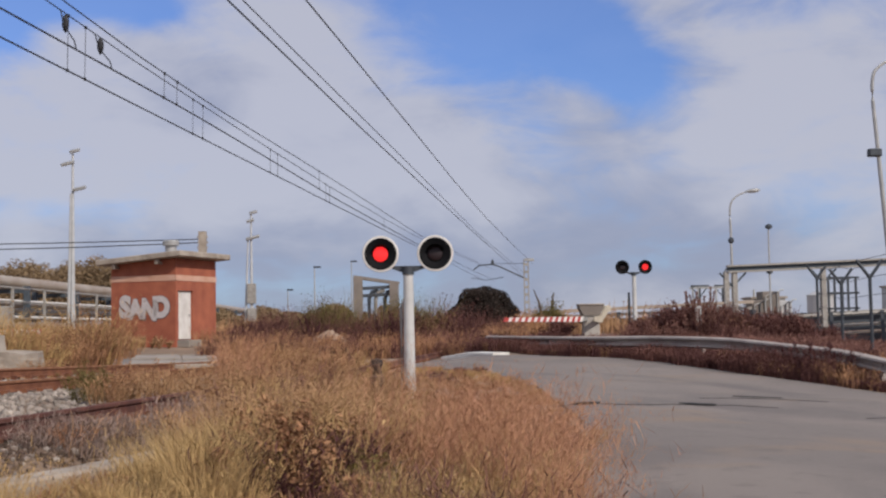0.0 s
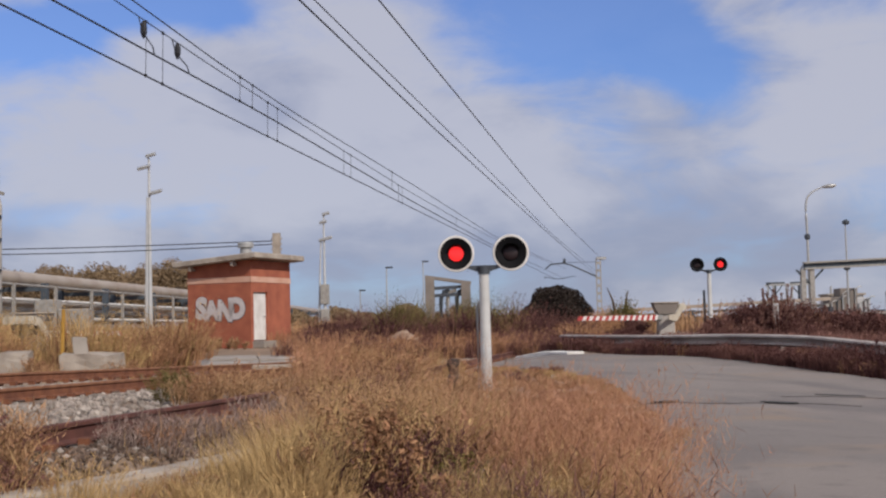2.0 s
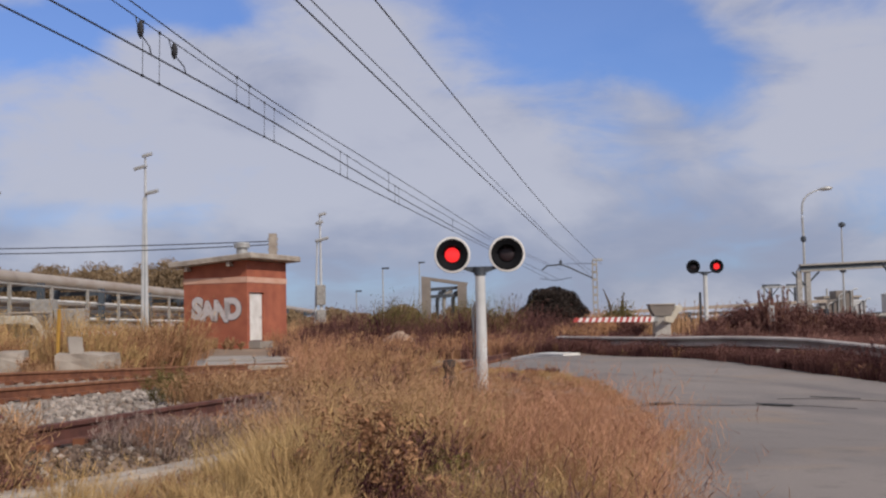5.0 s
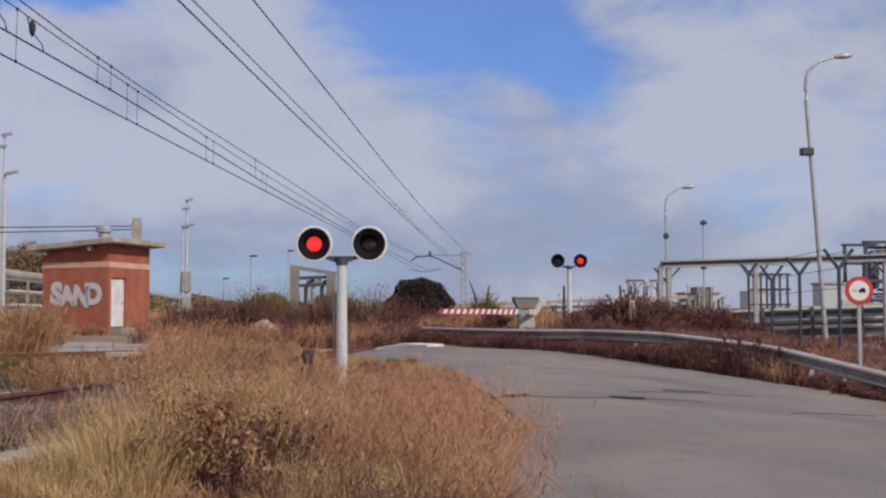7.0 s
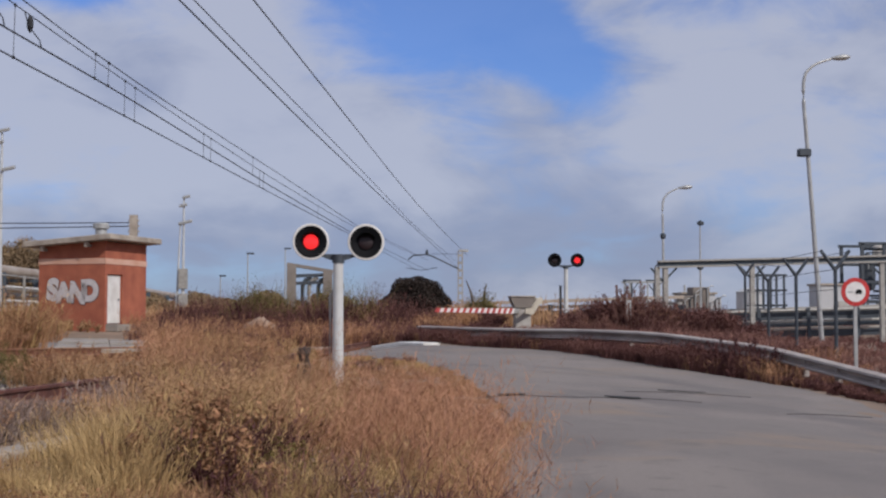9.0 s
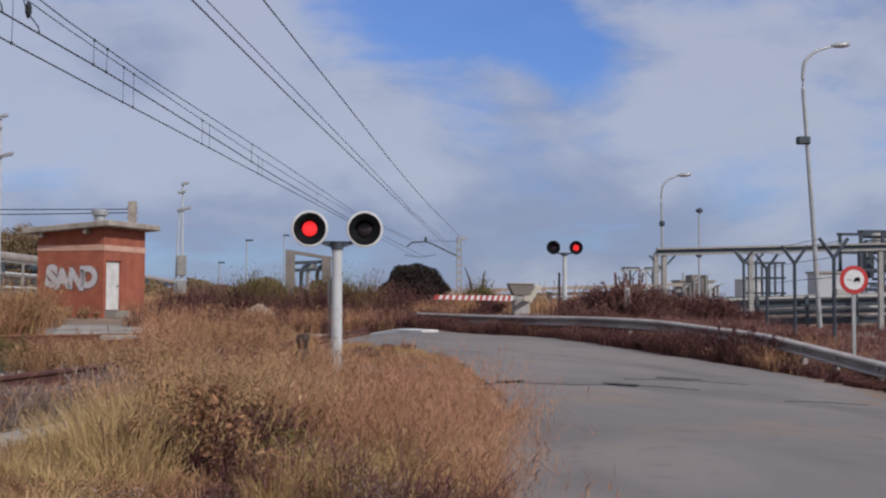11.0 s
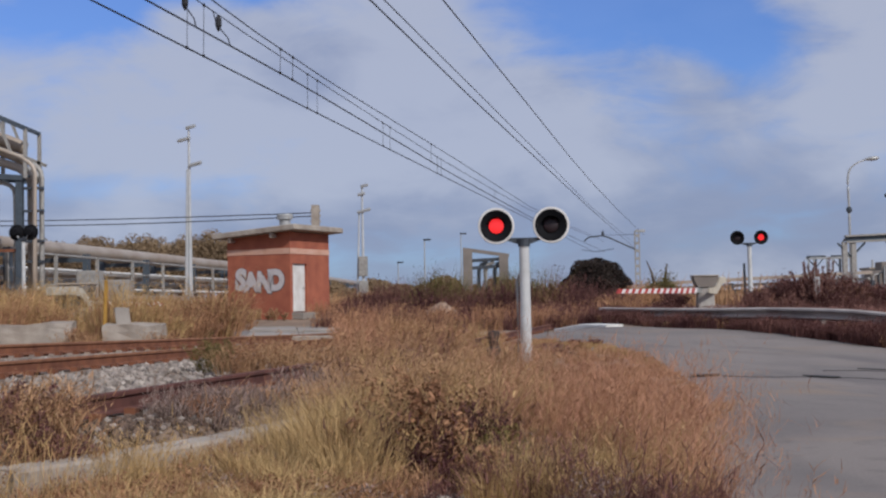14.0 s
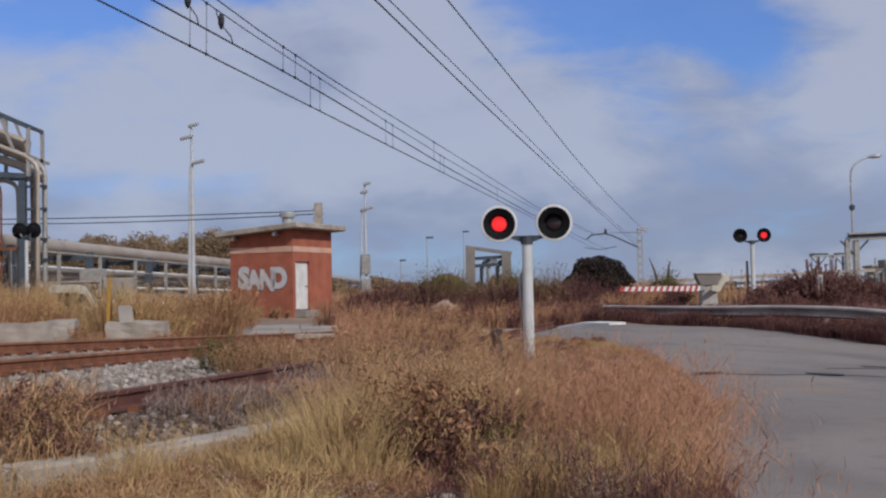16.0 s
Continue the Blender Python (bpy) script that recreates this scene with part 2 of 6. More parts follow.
def worn_road():
    """Old asphalt: grain, pale dusty stretches along the wheel lines, brown dirt and darker mends."""
    m = bpy.data.materials.new("worn_asphalt")
    m.use_nodes = True
    n, l = m.node_tree.nodes, m.node_tree.links
    b = n["Principled BSDF"]
    b.inputs["Roughness"].default_value, b.inputs["Specular IOR Level"].default_value = 0.92, 0.3
    co = n.new("ShaderNodeTexCoord")

    def field(scale, detail, stretch, loc, lo, hi):
        mp, t, r = n.new("ShaderNodeMapping"), n.new("ShaderNodeTexNoise"), n.new("ShaderNodeMapRange")
        mp.inputs["Scale"].default_value, mp.inputs["Location"].default_value = stretch, loc
        l.new(co.outputs["Object"], mp.inputs["Vector"])
        t.inputs["Scale"].default_value, t.inputs["Detail"].default_value, t.inputs["Distortion"].default_value = scale, detail, 0.5
        l.new(mp.outputs[0], t.inputs["Vector"])
        r.inputs["From Min"].default_value, r.inputs["From Max"].default_value = lo, hi
        l.new(t.outputs[0], r.inputs["Value"])
        return r.outputs[0], t.outputs[0]

    col = None
    grain, raw = field(75, 5, (1, 1, 1), (0, 0, 0), 0.3, 0.7)
    for fac, a in ((field(0.35, 5, (1, 0.7, 1), (3, 1, 0), 0.42, 0.62)[0], (0.262, 0.226, 0.200)), (field(0.30, 6, (1.4, 0.8, 1), (9, 4, 0), 0.50, 0.66)[0], (0.150, 0.133, 0.127)),
                   (field(0.55, 6, (0.9, 1.2, 1), (1, 7, 0), 0.56, 0.72)[0], (0.275, 0.205, 0.150)), (field(2.6, 6, (1, 1, 1), (2, 2, 0), 0.58, 0.72)[0], (0.165, 0.142, 0.128))):
        mx = n.new("ShaderNodeMix")
        mx.data_type = "RGBA"
        mx.inputs["A"].default_value, mx.inputs["B"].default_value = (0.205, 0.180, 0.164, 1), (*a, 1)
        sc = n.new("ShaderNodeMath")
        sc.operation = "MULTIPLY"
        sc.inputs[1].default_value = 0.75
        l.new(fac, sc.inputs[0])
        l.new(sc.outputs[0], mx.inputs["Factor"])
        if col:
            l.new(col, mx.inputs["A"])
        col = mx.outputs["Result"]
    hs, gr = n.new("ShaderNodeHueSaturation"), n.new("ShaderNodeMapRange")
    gr.inputs["To Min"].default_value, gr.inputs["To Max"].default_value = 0.86, 1.14
    l.new(grain, gr.inputs["Value"])
    l.new(gr.outputs[0], hs.inputs["Value"])
    l.new(col, hs.inputs["Color"])
    l.new(hs.outputs[0], b.inputs["Base Color"])
    bp = n.new("ShaderNodeBump")
    bp.inputs["Strength"].default_value, bp.inputs["Distance"].default_value = 0.35, 0.02
    l.new(raw, bp.inputs["Height"])
    l.new(bp.outputs[0], b.inputs["Normal"])
    return m


M["asphalt"] = worn_road()


# ---- building helpers ----
def box(bm, lo, hi, m=None, bevel=0.0):
    r = bmesh.ops.create_cube(bm, size=1.0)
    vs = r["verts"]
    s = Matrix.Translation([(a + b) / 2 for a, b in zip(lo, hi)]) @ Matrix.Diagonal([abs(b - a) for a, b in zip(lo, hi)] + [1])
    bmesh.ops.transform(bm, matrix=s, verts=vs)
    if bevel:
        es = list({e for v in vs for e in v.link_edges})
        vs = [v for v in bmesh.ops.bevel(bm, geom=es, offset=bevel, segments=1, affect="EDGES")["verts"]]
    if m is not None:
        allv = vs
        bmesh.ops.transform(bm, matrix=m, verts=allv)
    return bm


def bar(bm, a, b, w, h=None, roll=0.0):
    """A square bar between two points."""
    a, b = Vector(a), Vector(b)
    d = b - a
    q = d.to_track_quat("X", "Z").to_matrix().to_4x4() @ pose(0, 0, 0, roll)
    h = h or w
    box(bm, (0, -w / 2, -h / 2), (d.length, w / 2, h / 2), Matrix.Translation(a) @ q)
    return bm


def rod(bm, a, b, r0, r1=None, seg=10, caps=True):
    a, b = Vector(a), Vector(b)
    d = b - a
    r1 = r0 if r1 is None else r1
    m = Matrix.Translation((a + b) / 2) @ d.to_track_quat("Z", "Y").to_matrix().to_4x4()
    bmesh.ops.create_cone(bm, cap_ends=caps, segments=seg, radius1=r0, radius2=r1, depth=d.length, matrix=m)
    return bm


def tube(bm, pts, r, seg=6):
    """A swept round bar through points; r may be a list."""
    pts = [Vector(p) for p in pts]
    rings = []
    for i, p in enumerate(pts):
        d = (pts[min(i + 1, len(pts) - 1)] - pts[max(i - 1, 0)]).normalized()
        q = d.to_track_quat("Z", "Y")
        rr = r[i] if isinstance(r, (list, tuple)) else r
        rings.append([bm.verts.new(p + q @ Vector((rr * math.cos(2 * math.pi * k / seg), rr * math.sin(2 * math.pi * k / seg), 0))) for k in range(seg)])
    for a, b in zip(rings, rings[1:]):
        for k in range(seg):
            bm.faces.new((a[k], a[(k + 1) % seg], b[(k + 1) % seg], b[k]))
    bm.faces.new(rings[0][::-1])
    bm.faces.new(rings[-1])
    return bm


def lathe(bm, profile, m=None, seg=32, closed=False):
    """Turns (radius, height) pairs round z."""
    rings = []
    for r, z in profile:
        rings.append([bm.verts.new((r * math.cos(2 * math.pi * k / seg), r * math.sin(2 * math.pi * k / seg), z)) for k in range(seg)])
    for a, b in zip(rings, rings[1:]):
        for k in range(seg):
            bm.faces.new((a[k], a[(k + 1) % seg], b[(k + 1) % seg], b[k]))
    if closed:
        for k in range(seg):
            bm.faces.new((rings[-1][k], rings[-1][(k + 1) % seg], rings[0][(k + 1) % seg], rings[0][k]))
    else:
        bm.faces.new(rings[0][::-1])
        bm.faces.new(rings[-1])
    if m is not None:
        bmesh.ops.transform(bm, matrix=m, verts=[v for ring in rings for v in ring])
    return bm


def prism(bm, outline, lo, hi, m=None):
    """An (x, y) outline raised from lo to hi."""
    a = [bm.verts.new((x, y, lo)) for x, y in outline]
    b = [bm.verts.new((x, y, hi)) for x, y in outline]
    bm.faces.new(a[::-1])
    bm.faces.new(b)
    for i in range(len(a)):
        j = (i + 1) % len(a)
        bm.faces.new((a[i], a[j], b[j], b[i]))
    if m is not None:
        bmesh.ops.transform(bm, matrix=m, verts=a + b)
    return bm


def as_mesh(name, bm, material, smooth=False):
    me = bpy.data.meshes.new(name)
    bmesh.ops.recalc_face_normals(bm, faces=bm.faces)
    bm.to_mesh(me)
    bm.free()
    me.materials.append(material)
    if smooth:
        me.shade_smooth()
    return me


def thing(name, label, category, m=Matrix(), group="", kind=""):
    ob = new(name)
    ob.empty_display_size = 0.2
    ob.matrix_basis = m
    return tagged(ob, label, category, group, kind)


def part(name, bm, material, parent, label="", smooth=False, m=None):
    ob = new(name, as_mesh(name, bm, material, smooth))
    ob.parent = parent
    if m is not None:
        ob.matrix_basis = m
    return tagged(ob, label)


def solid(name, bm, material, label, category, m=Matrix(), group="", kind="", smooth=False):
    ob = new(name, as_mesh(name, bm, material, smooth))
    ob.matrix_basis = m
    return tagged(ob, label, category, group, kind)


def B():
    return bmesh.new()


# ---- lie of the land ----
def ease(t):
    t = min(max(t, 0.0), 1.0)
    return t * t * (3 - 2 * t)


PROFILE = [(-4000, 0.1), (9, 0.12), (21.9, 0.38), (39, 0.56), (53.5, 1.0), (90, 1.2), (5000, 1.2)]


def rail_a(y):
    return -6.86 + 0.1525 * (y - 19.96)


def rail_b(y):
    return rail_a(y) + 1.69


def rail_c(y):
    return -3.10 + 0.1525 * (y - 9.92)


def zrail(y, which="a"):
    z = {"a": 0.90 - 0.018 * (y - 19.96), "b": 0.81 - 0.0117 * (y - 15.05), "c": 0.75 - 0.0076 * (y - 9.92)}[which]
    return min(max(z, 0.62), 1.0)


def kerb_x(y):
    if y < 7.05:
        return -2.82 + (y - 7.05) * 0.74
    return -2.82 + (y - 7.05) * 0.40 if y < 11 else -1.24 + (y - 11) * 0.16


def ground(x, y, lumps=True):
    for (y0, z0), (y1, z1) in zip(PROFILE, PROFILE[1:]):
        if y0 <= y <= y1:
            z = z0 + (z1 - z0) * (y - y0) / (y1 - y0)
            break
    if y < 66:
        z -= 0.06 * min(max(x - 3, 0), 8) * (1 - ease((y - 24.5) / 15.5)) * ease((y + 2) / 6)
        verge = ease((1.2 - x) / 2.2) * (1 - ease((y - 29) / 9))
        z += max(0.0, 0.42 - z) * verge
        t = x - rail_c(y)
        bed = 1 - ease((t - 0.7) / 1.0)
        far_side = ease((rail_a(y) - 1.4 - x) / 2.0)
        near = 1 - ease((y - 50) / 13)
        level = zrail(y, "c") - 0.20 + (zrail(y, "b") - zrail(y, "c")) * ease(-(t + 0.6) / 2.0)
        level += far_side * 0.12
        z += (level - z) * bed * near * (1 - ease((-x - 40) / 30))
        if y < 16:
            z -= max(0.0, z - 0.40) * ease((x - kerb_x(y) + 0.55) / 0.4) * (1 - ease((y - 11) / 4))
    z -= 1.0 * ease((x - 14.6) / 2.0) * ease((y - 33) / 8) * (1 - ease((y - 73) / 8)) * (1 - ease((x - 60) / 20))
    z -= 0.17 * math.exp(-((x - 0.2) / 1.7) ** 2 - ((y - 19.8) / 4.2) ** 2)
    if lumps:
        z += 0.05 * noise.noise((x * 0.45, y * 0.45, 3.0)) * (1.0 if not (-5 < x < 11 and 29 < y < 45) else 0.3)
    return z


ROAD_LEFT = [(0.4, -60.0), (0.8, -25.0), (0.9, -6.7), (1.45, 8.7), (2.2, 13.4), (2.6, 17.8), (2.55, 24.5), (1.7, 29.5), (-0.2, 32.6), (-6.5, 33.7), (-12, 36.8)]
ROAD_RIGHT = [(5.6, -60.0), (5.9, -25.0), (6.0, -6.7), (6.3, 8.7), (7.6, 14.5), (9.2, 21.2), (9.35, 26.2), (8.1, 31.0), (5.9, 36.8), (0.0, 41.5), (-9.5, 45.2)]


def along(pts, n):
    pts = [Vector(p) for p in pts]
    out = []
    for k in range(n + 1):
        u = k / n * (len(pts) - 1)
        i = min(int(u), len(pts) - 2)
        f = u - i
        p0, p1, p2, p3 = pts[max(i - 1, 0)], pts[i], pts[i + 1], pts[min(i + 2, len(pts) - 1)]
        out.append(0.5 * (2 * p1 + (p2 - p0) * f + (2 * p0 - 5 * p1 + 4 * p2 - p3) * f * f + (3 * p1 - p0 - 3 * p2 + p3) * f ** 3))
    return out


RL, RR = along(ROAD_LEFT, 110), along(ROAD_RIGHT, 110)


def on_road(x, y, margin=0.0):
    if not -7 < y < 46 or not -12 < x < 12:
        return False
    poly = RL + RR[::-1]
    inside = False
    j = len(poly) - 1
    for i in range(len(poly)):
        a, b = poly[i], poly[j]
        if (a.y > y) != (b.y > y) and x < (b.x - a.x) * (y - a.y) / (b.y - a.y) + a.x:
            inside = not inside
        j = i
    if margin and not inside:
        return any(abs(p.x - x) + abs(p.y - y) < margin for p in poly[::2])
    return inside


def axis(*runs):
    out = []
    for a, b, step in runs:
        n = max(1, round((b - a) / step))
        out += [a + (b - a) * k / n for k in range(n)]
    return out + [runs[-1][1]]


xs = axis((-3000, -600, 800), (-600, -120, 120), (-120, -30, 9), (-30, -13, 1.5), (-13, 13, 0.35), (13, 30, 1.2), (30, 120, 9), (120, 600, 120), (600, 3000, 800))
ys = axis((-600, -60, 180), (-60, -6, 9), (-6, 5, 1.0), (5, 49, 0.35), (49, 80, 1.5), (80, 200, 12), (200, 800, 100), (800, 4800, 1000))
verts, faces = [], []
for y in ys:
    for x in xs:
        z = ground(x, y)
        if on_road(x, y) and on_road(x - 0.5, y) and on_road(x + 0.5, y) and on_road(x, y - 0.5) and on_road(x, y + 0.5):
            z -= 0.10
        verts.append((x, y, z))
w = len(xs)
for j in range(len(ys) - 1):
    for i in range(w - 1):
        faces.append((j * w + i, j * w + i + 1, (j + 1) * w + i + 1, (j + 1) * w + i))
me = bpy.data.meshes.new("ground")
me.from_pydata(verts, [], faces)
me.shade_smooth()
me.materials.append(M["soil"])
tagged(new("ground", me), "dry brown earth sloping up to the railway", "ground", kind="structure")

# road sheet, sagging and patched, a little above the earth
verts, faces = [], []
ACROSS = 14
for a, b in zip(RL, RR):
    for k in range(ACROSS + 1):
        p = a.lerp(b, k / ACROSS)
        wob = 0.2 * noise.noise((p.x * 0.8, p.y * 0.8, 9)) if k in (0, ACROSS) else 0
        q = p + (b - a).normalized() * wob
        verts.append((q.x, q.y, ground(q.x, q.y, False) + 0.02 + 0.018 * noise.noise((q.x * 0.35, q.y * 0.28, 1))))
for j in range(len(RL) - 1):
    for k in range(ACROSS):
        i = j * (ACROSS + 1) + k
        faces.append((i, i + 1, i + ACROSS + 2, i + ACROSS + 1))
me = bpy.data.meshes.new("road")
me.from_pydata(verts, [], faces)
me.shade_smooth()
me.materials.append(M["asphalt"])
tagged(new("road", me), "worn pale grey asphalt road bending over the crossing", "road", kind="structure")


# ---- railway ----
RAIL_FOOT = [(-0.07, 0), (0.07, 0), (0.07, 0.015), (0.012, 0.035), (0.012, 0.125), (-0.012, 0.125), (-0.012, 0.035), (-0.07, 0.015)]
RAIL_HEAD = [(-0.026, 0.120), (0.026, 0.120), (0.036, 0.130), (0.036, 0.158), (0.028, 0.165), (-0.028, 0.165), (-0.036, 0.158), (-0.036, 0.130)]


def rail(fx, which, y0, y1, label):
    t = thing("rail", label, "rail", group="rails of the line")
    for nm, section, mt in (("foot", RAIL_FOOT, "rust"), ("head", RAIL_HEAD, "railtop")):
        bm = B()
        rings = []
        for k in range(61):
            y = y0 + (y1 - y0) * k / 60
            z = zrail(y, which) - 0.165
            rings.append([bm.verts.new((fx(y) + u, y, z + v)) for u, v in section])
        for a, b in zip(rings, rings[1:]):
            for k in range(len(a)):
                bm.faces.new((a[k], a[(k + 1) % len(a)], b[(k + 1) % len(a)], b[k]))
        bm.faces.new(rings[0][::-1])
        bm.faces.new(rings[-1])
        part(nm, bm, M["darkrust" if which == "c" else mt], t, "worn rail head" if nm == "head" else "rusty web and foot")
    return t


rail(rail_a, "a", -60, 110, "rusty brown steel rail on stone ballast")
rail(rail_b, "b", -60, 110, "rusty brown steel rail on stone ballast")
rail(rail_c, "c", -60, 60, "dark rusty rail half buried in gravel and grass")


# ---- hut ----
HUT = pose(-8.85, 56.9, 1.05, 0, 0, -22.5)      # the near corner; local -x along the front, +y along the door side
FW, SD, HT = 3.3, 3.5, 3.55
hut = thing("brick_hut", "small red brick railway hut with graffiti and flat concrete roof", "hut", HUT)
UP = Matrix(((1, 0, 0, 0), (0, 0, -1, 0), (0, 1, 0, 0), (0, 0, 0, 1)))
for y0 in (0.22, SD):
    bm = B()
    prism(bm, [(-FW, -0.3), (0, -0.3), (0, HT + 0.12), (-FW, HT - 0.10)], 0, 0.22, pose(0, y0, 0) @ UP)
    part("wall", bm, M["brick"], hut, "red brick wall, faded and stained")
bm = B()
box(bm, (-FW, 0.22, -0.3), (-FW + 0.22, SD - 0.22, HT - 0.12))
part("wall", bm, M["brick"], hut, "red brick wall, faded and stained")
bm = B()
prism(bm, [(0.22, 2.25), (1.45, 2.25), (1.45, -0.3), (SD - 0.22, -0.3), (SD - 0.22, HT + 0.1), (0.22, HT + 0.1)], -0.22, 0.0, Matrix(((0, 0, 1, 0), (1, 0, 0, 0), (0, 1, 0, 0), (0, 0, 0, 1))))
part("wall", bm, M["brick"], hut, "red brick wall with the doorway")
bm = B()
for lo, hi in (((-FW - 0.02, -0.02, 2.68), (0.02, 0.0, 2.93)), ((0, -0.02, 2.68), (0.02, SD + 0.02, 2.93)), ((-FW - 0.02, 0, 2.68), (-FW, SD, 2.93))):
    box(bm, lo, hi)
part("band", bm, M["band"], hut, "pale painted band below the eaves")
bm = B()
box(bm, (-FW - 0.5, -0.5, 0), (0.55, SD + 0.45, 0.25), bevel=0.03)
part("roof", bm, M["concrete"], hut, "flat concrete roof slab, streaked", m=pose(0, 0, HT + 0.135, 0, -4.0, 0))
for x in (-FW + 0.35, -0.75):
    bm = B()
    prism(bm, [(0, 0), (0.4, 0), (0.4, 0.08), (0.1, 0.22), (0, 0.22)], -0.07, 0.07, pose(x, -0.38, HT - 0.32 + 0.07 * (x + FW), 90, 0, 90))
    part("bracket", bm, M["concrete"], hut)
bm = B()
box(bm, (-0.17, 0.24, 0.1), (-0.10, 1.43, 2.23), bevel=0.01)
door = part("door", bm, M["paintwhite"], hut, "white metal door, closed")
bm = B()
rod(bm, (-0.10, 1.3, 1.15), (-0.04, 1.3, 1.15), 0.02)
rod(bm, (-0.05, 1.31, 1.15), (-0.05, 1.18, 1.15), 0.015)
part("handle", bm, M["darksteel"], door)
bm = B()
box(bm, (-0.35, 0.1, -0.25), (0.6, 1.6, 0.06), bevel=0.02)
part("doorstep", bm, M["slab"], hut)
bm = B()
lathe(bm, [(0.26, 0), (0.26, 0.4), (0.24, 0.42), (0.36, 0.44), (0.37, 0.62), (0.33, 0.68), (0.05, 0.7)], pose(-1.15, 1.5, HT + 0.34), 24)
part("roof_vent", bm, M["galv"], hut, "round galvanised roof vent", smooth=False)


def lettering(name, text, size, thick, material, parent, m, fat=0.0):
    cu = bpy.data.curves.new(name, "FONT")
    cu.body, cu.size, cu.extrude, cu.offset, cu.align_x = text, size, thick, fat, "CENTER"
    tmp = new(name, cu)
    bpy.context.view_layer.update()
    me = bpy.data.meshes.new_from_object(tmp.evaluated_get(bpy.context.evaluated_depsgraph_get()))
    bpy.data.objects.remove(tmp)
    me.materials.append(material)
    ob = new(name, me)
    ob.parent, ob.matrix_basis = parent, m
    return ob


for i, (ch, x, s, dz, tl) in enumerate((("S", -2.62, 1.25, 0.0, -4), ("A", -2.02, 1.10, -0.06, 3), ("N", -1.38, 1.15, -0.1, -6), ("D", -0.72, 1.2, -0.02, 3))):
    base = pose(x, -0.012, 1.15 + dz, 90, 0, 0) @ pose(0, 0, 0, 0, 0, tl) @ Matrix.Diagonal((0.92, 1, 1, 1))
    a = lettering("graffiti_letter", ch, s, 0.004, M["spraywhite"], hut, base, 0.08)
    tagged(a, "fat grey-white sprayed letter")
    b = lettering("graffiti_outline", ch, s, 0.002, M["spraydark"], hut, pose(0.015, 0.004, -0.02) @ base, 0.112)
    tagged(b, "dark sprayed letter outline")


# ---- crossing lights ----
def lamp_head(parent, x, z, lit, r=0.255, rim=0.31, rim_mat="paintwhite"):
    face = pose(x, 0, z, 90, 0, 0)
    bm = B()
    lathe(bm, [(r, 0.0), (rim - 0.01, 0.0), (rim, 0.012), (rim, 0.03), (rim - 0.01, 0.04), (r, 0.04), (r, 0.02)], face, 48, True)
    board = part("backboard", bm, M[rim_mat], parent, "round backboard with pale rim")
    bm = B()
    lathe(bm, [(0.02, -0.16), (0.12, -0.15), (0.16, -0.05), (r, -0.01), (r, 0.045), (r - 0.012, 0.05), (r - 0.03, 0.046), (0.140, -0.005), (0.130, 0.012), (0.127, 0.0), (0.127, -0.03)], face, 48)
    part("lamp_housing", bm, M["black"], board, "black dished lamp housing")
    bm = B()
    lathe(bm, [(0.148, -0.025), (0.138, -0.01), (0.10, 0.008), (0.04, 0.016), (0.005, 0.017)], face, 40)
    part("lens", bm, M["lens_on" if lit else "lens_off"], board, "glowing red lens" if lit else "unlit dark lens", smooth=True)
    bm = B()
    pts = 18
    inner, outer = [], []
    for k in range(pts + 1):
        a = radians(20 + 140 * k / pts)
        deep = 0.16 * math.sin(math.pi * k / pts) ** 0.7 + 0.01
        for lst, rr in ((inner, 0.160), (outer, 0.166)):
            lst.append((bm.verts.new((rr * math.cos(a), rr * math.sin(a), 0.0)), bm.verts.new((rr * math.cos(a), rr * math.sin(a), deep))))
    for k in range(pts):
        for lst in (inner, outer):
            bm.faces.new((lst[k][0], lst[k + 1][0], lst[k + 1][1], lst[k][1]))
        bm.faces.new((inner[k][1], inner[k + 1][1], outer[k + 1][1], outer[k][1]))
    bmesh.ops.transform(bm, matrix=face, verts=bm.verts)
    part("visor", bm, M["black"], board)


def crossing_signal(m, height, spread, lit_left, label, rim, rim_mat, r_post):
    s = thing("crossing_light", label, "crossing light", m, "level crossing lights")
    bm = B()
    rod(bm, (0, 0, -0.3), (0, 0, height), r_post * 1.12, r_post * 0.92, 20)
    rod(bm, (0, 0, -0.2), (0, 0, 0.0), r_post * 1.5, r_post * 1.4, 16)
    part("post", bm, M["greypost"], s, "pale grey round steel post", smooth=False)
    bm = B()
    prism(bm, [(-spread * 0.62, 0.03), (spread * 0.62, 0.03), (spread * 0.62, -0.01), (0.12, -0.07), (-0.12, -0.07), (-spread * 0.62, -0.01)], -0.05, 0.05, pose(0, 0.06, height, 90))
    rod(bm, (0, 0, height - 0.12), (0, 0, height + 0.02), r_post * 1.15, None, 16)
    part("bracket", bm, M["darksteel"], s, "dark steel top bracket")
    for sx in (-1, 1):
        lamp_head(s, sx * spread, height + 0.235, (sx < 0) == lit_left, rim - 0.038, rim, rim_mat)
        bm = B()
        rod(bm, (sx * spread * 0.55, 0.06, height), (sx * spread * 0.8, 0.08, height + 0.12), 0.025)
        part("arm", bm, M["galv"], s)
    return s


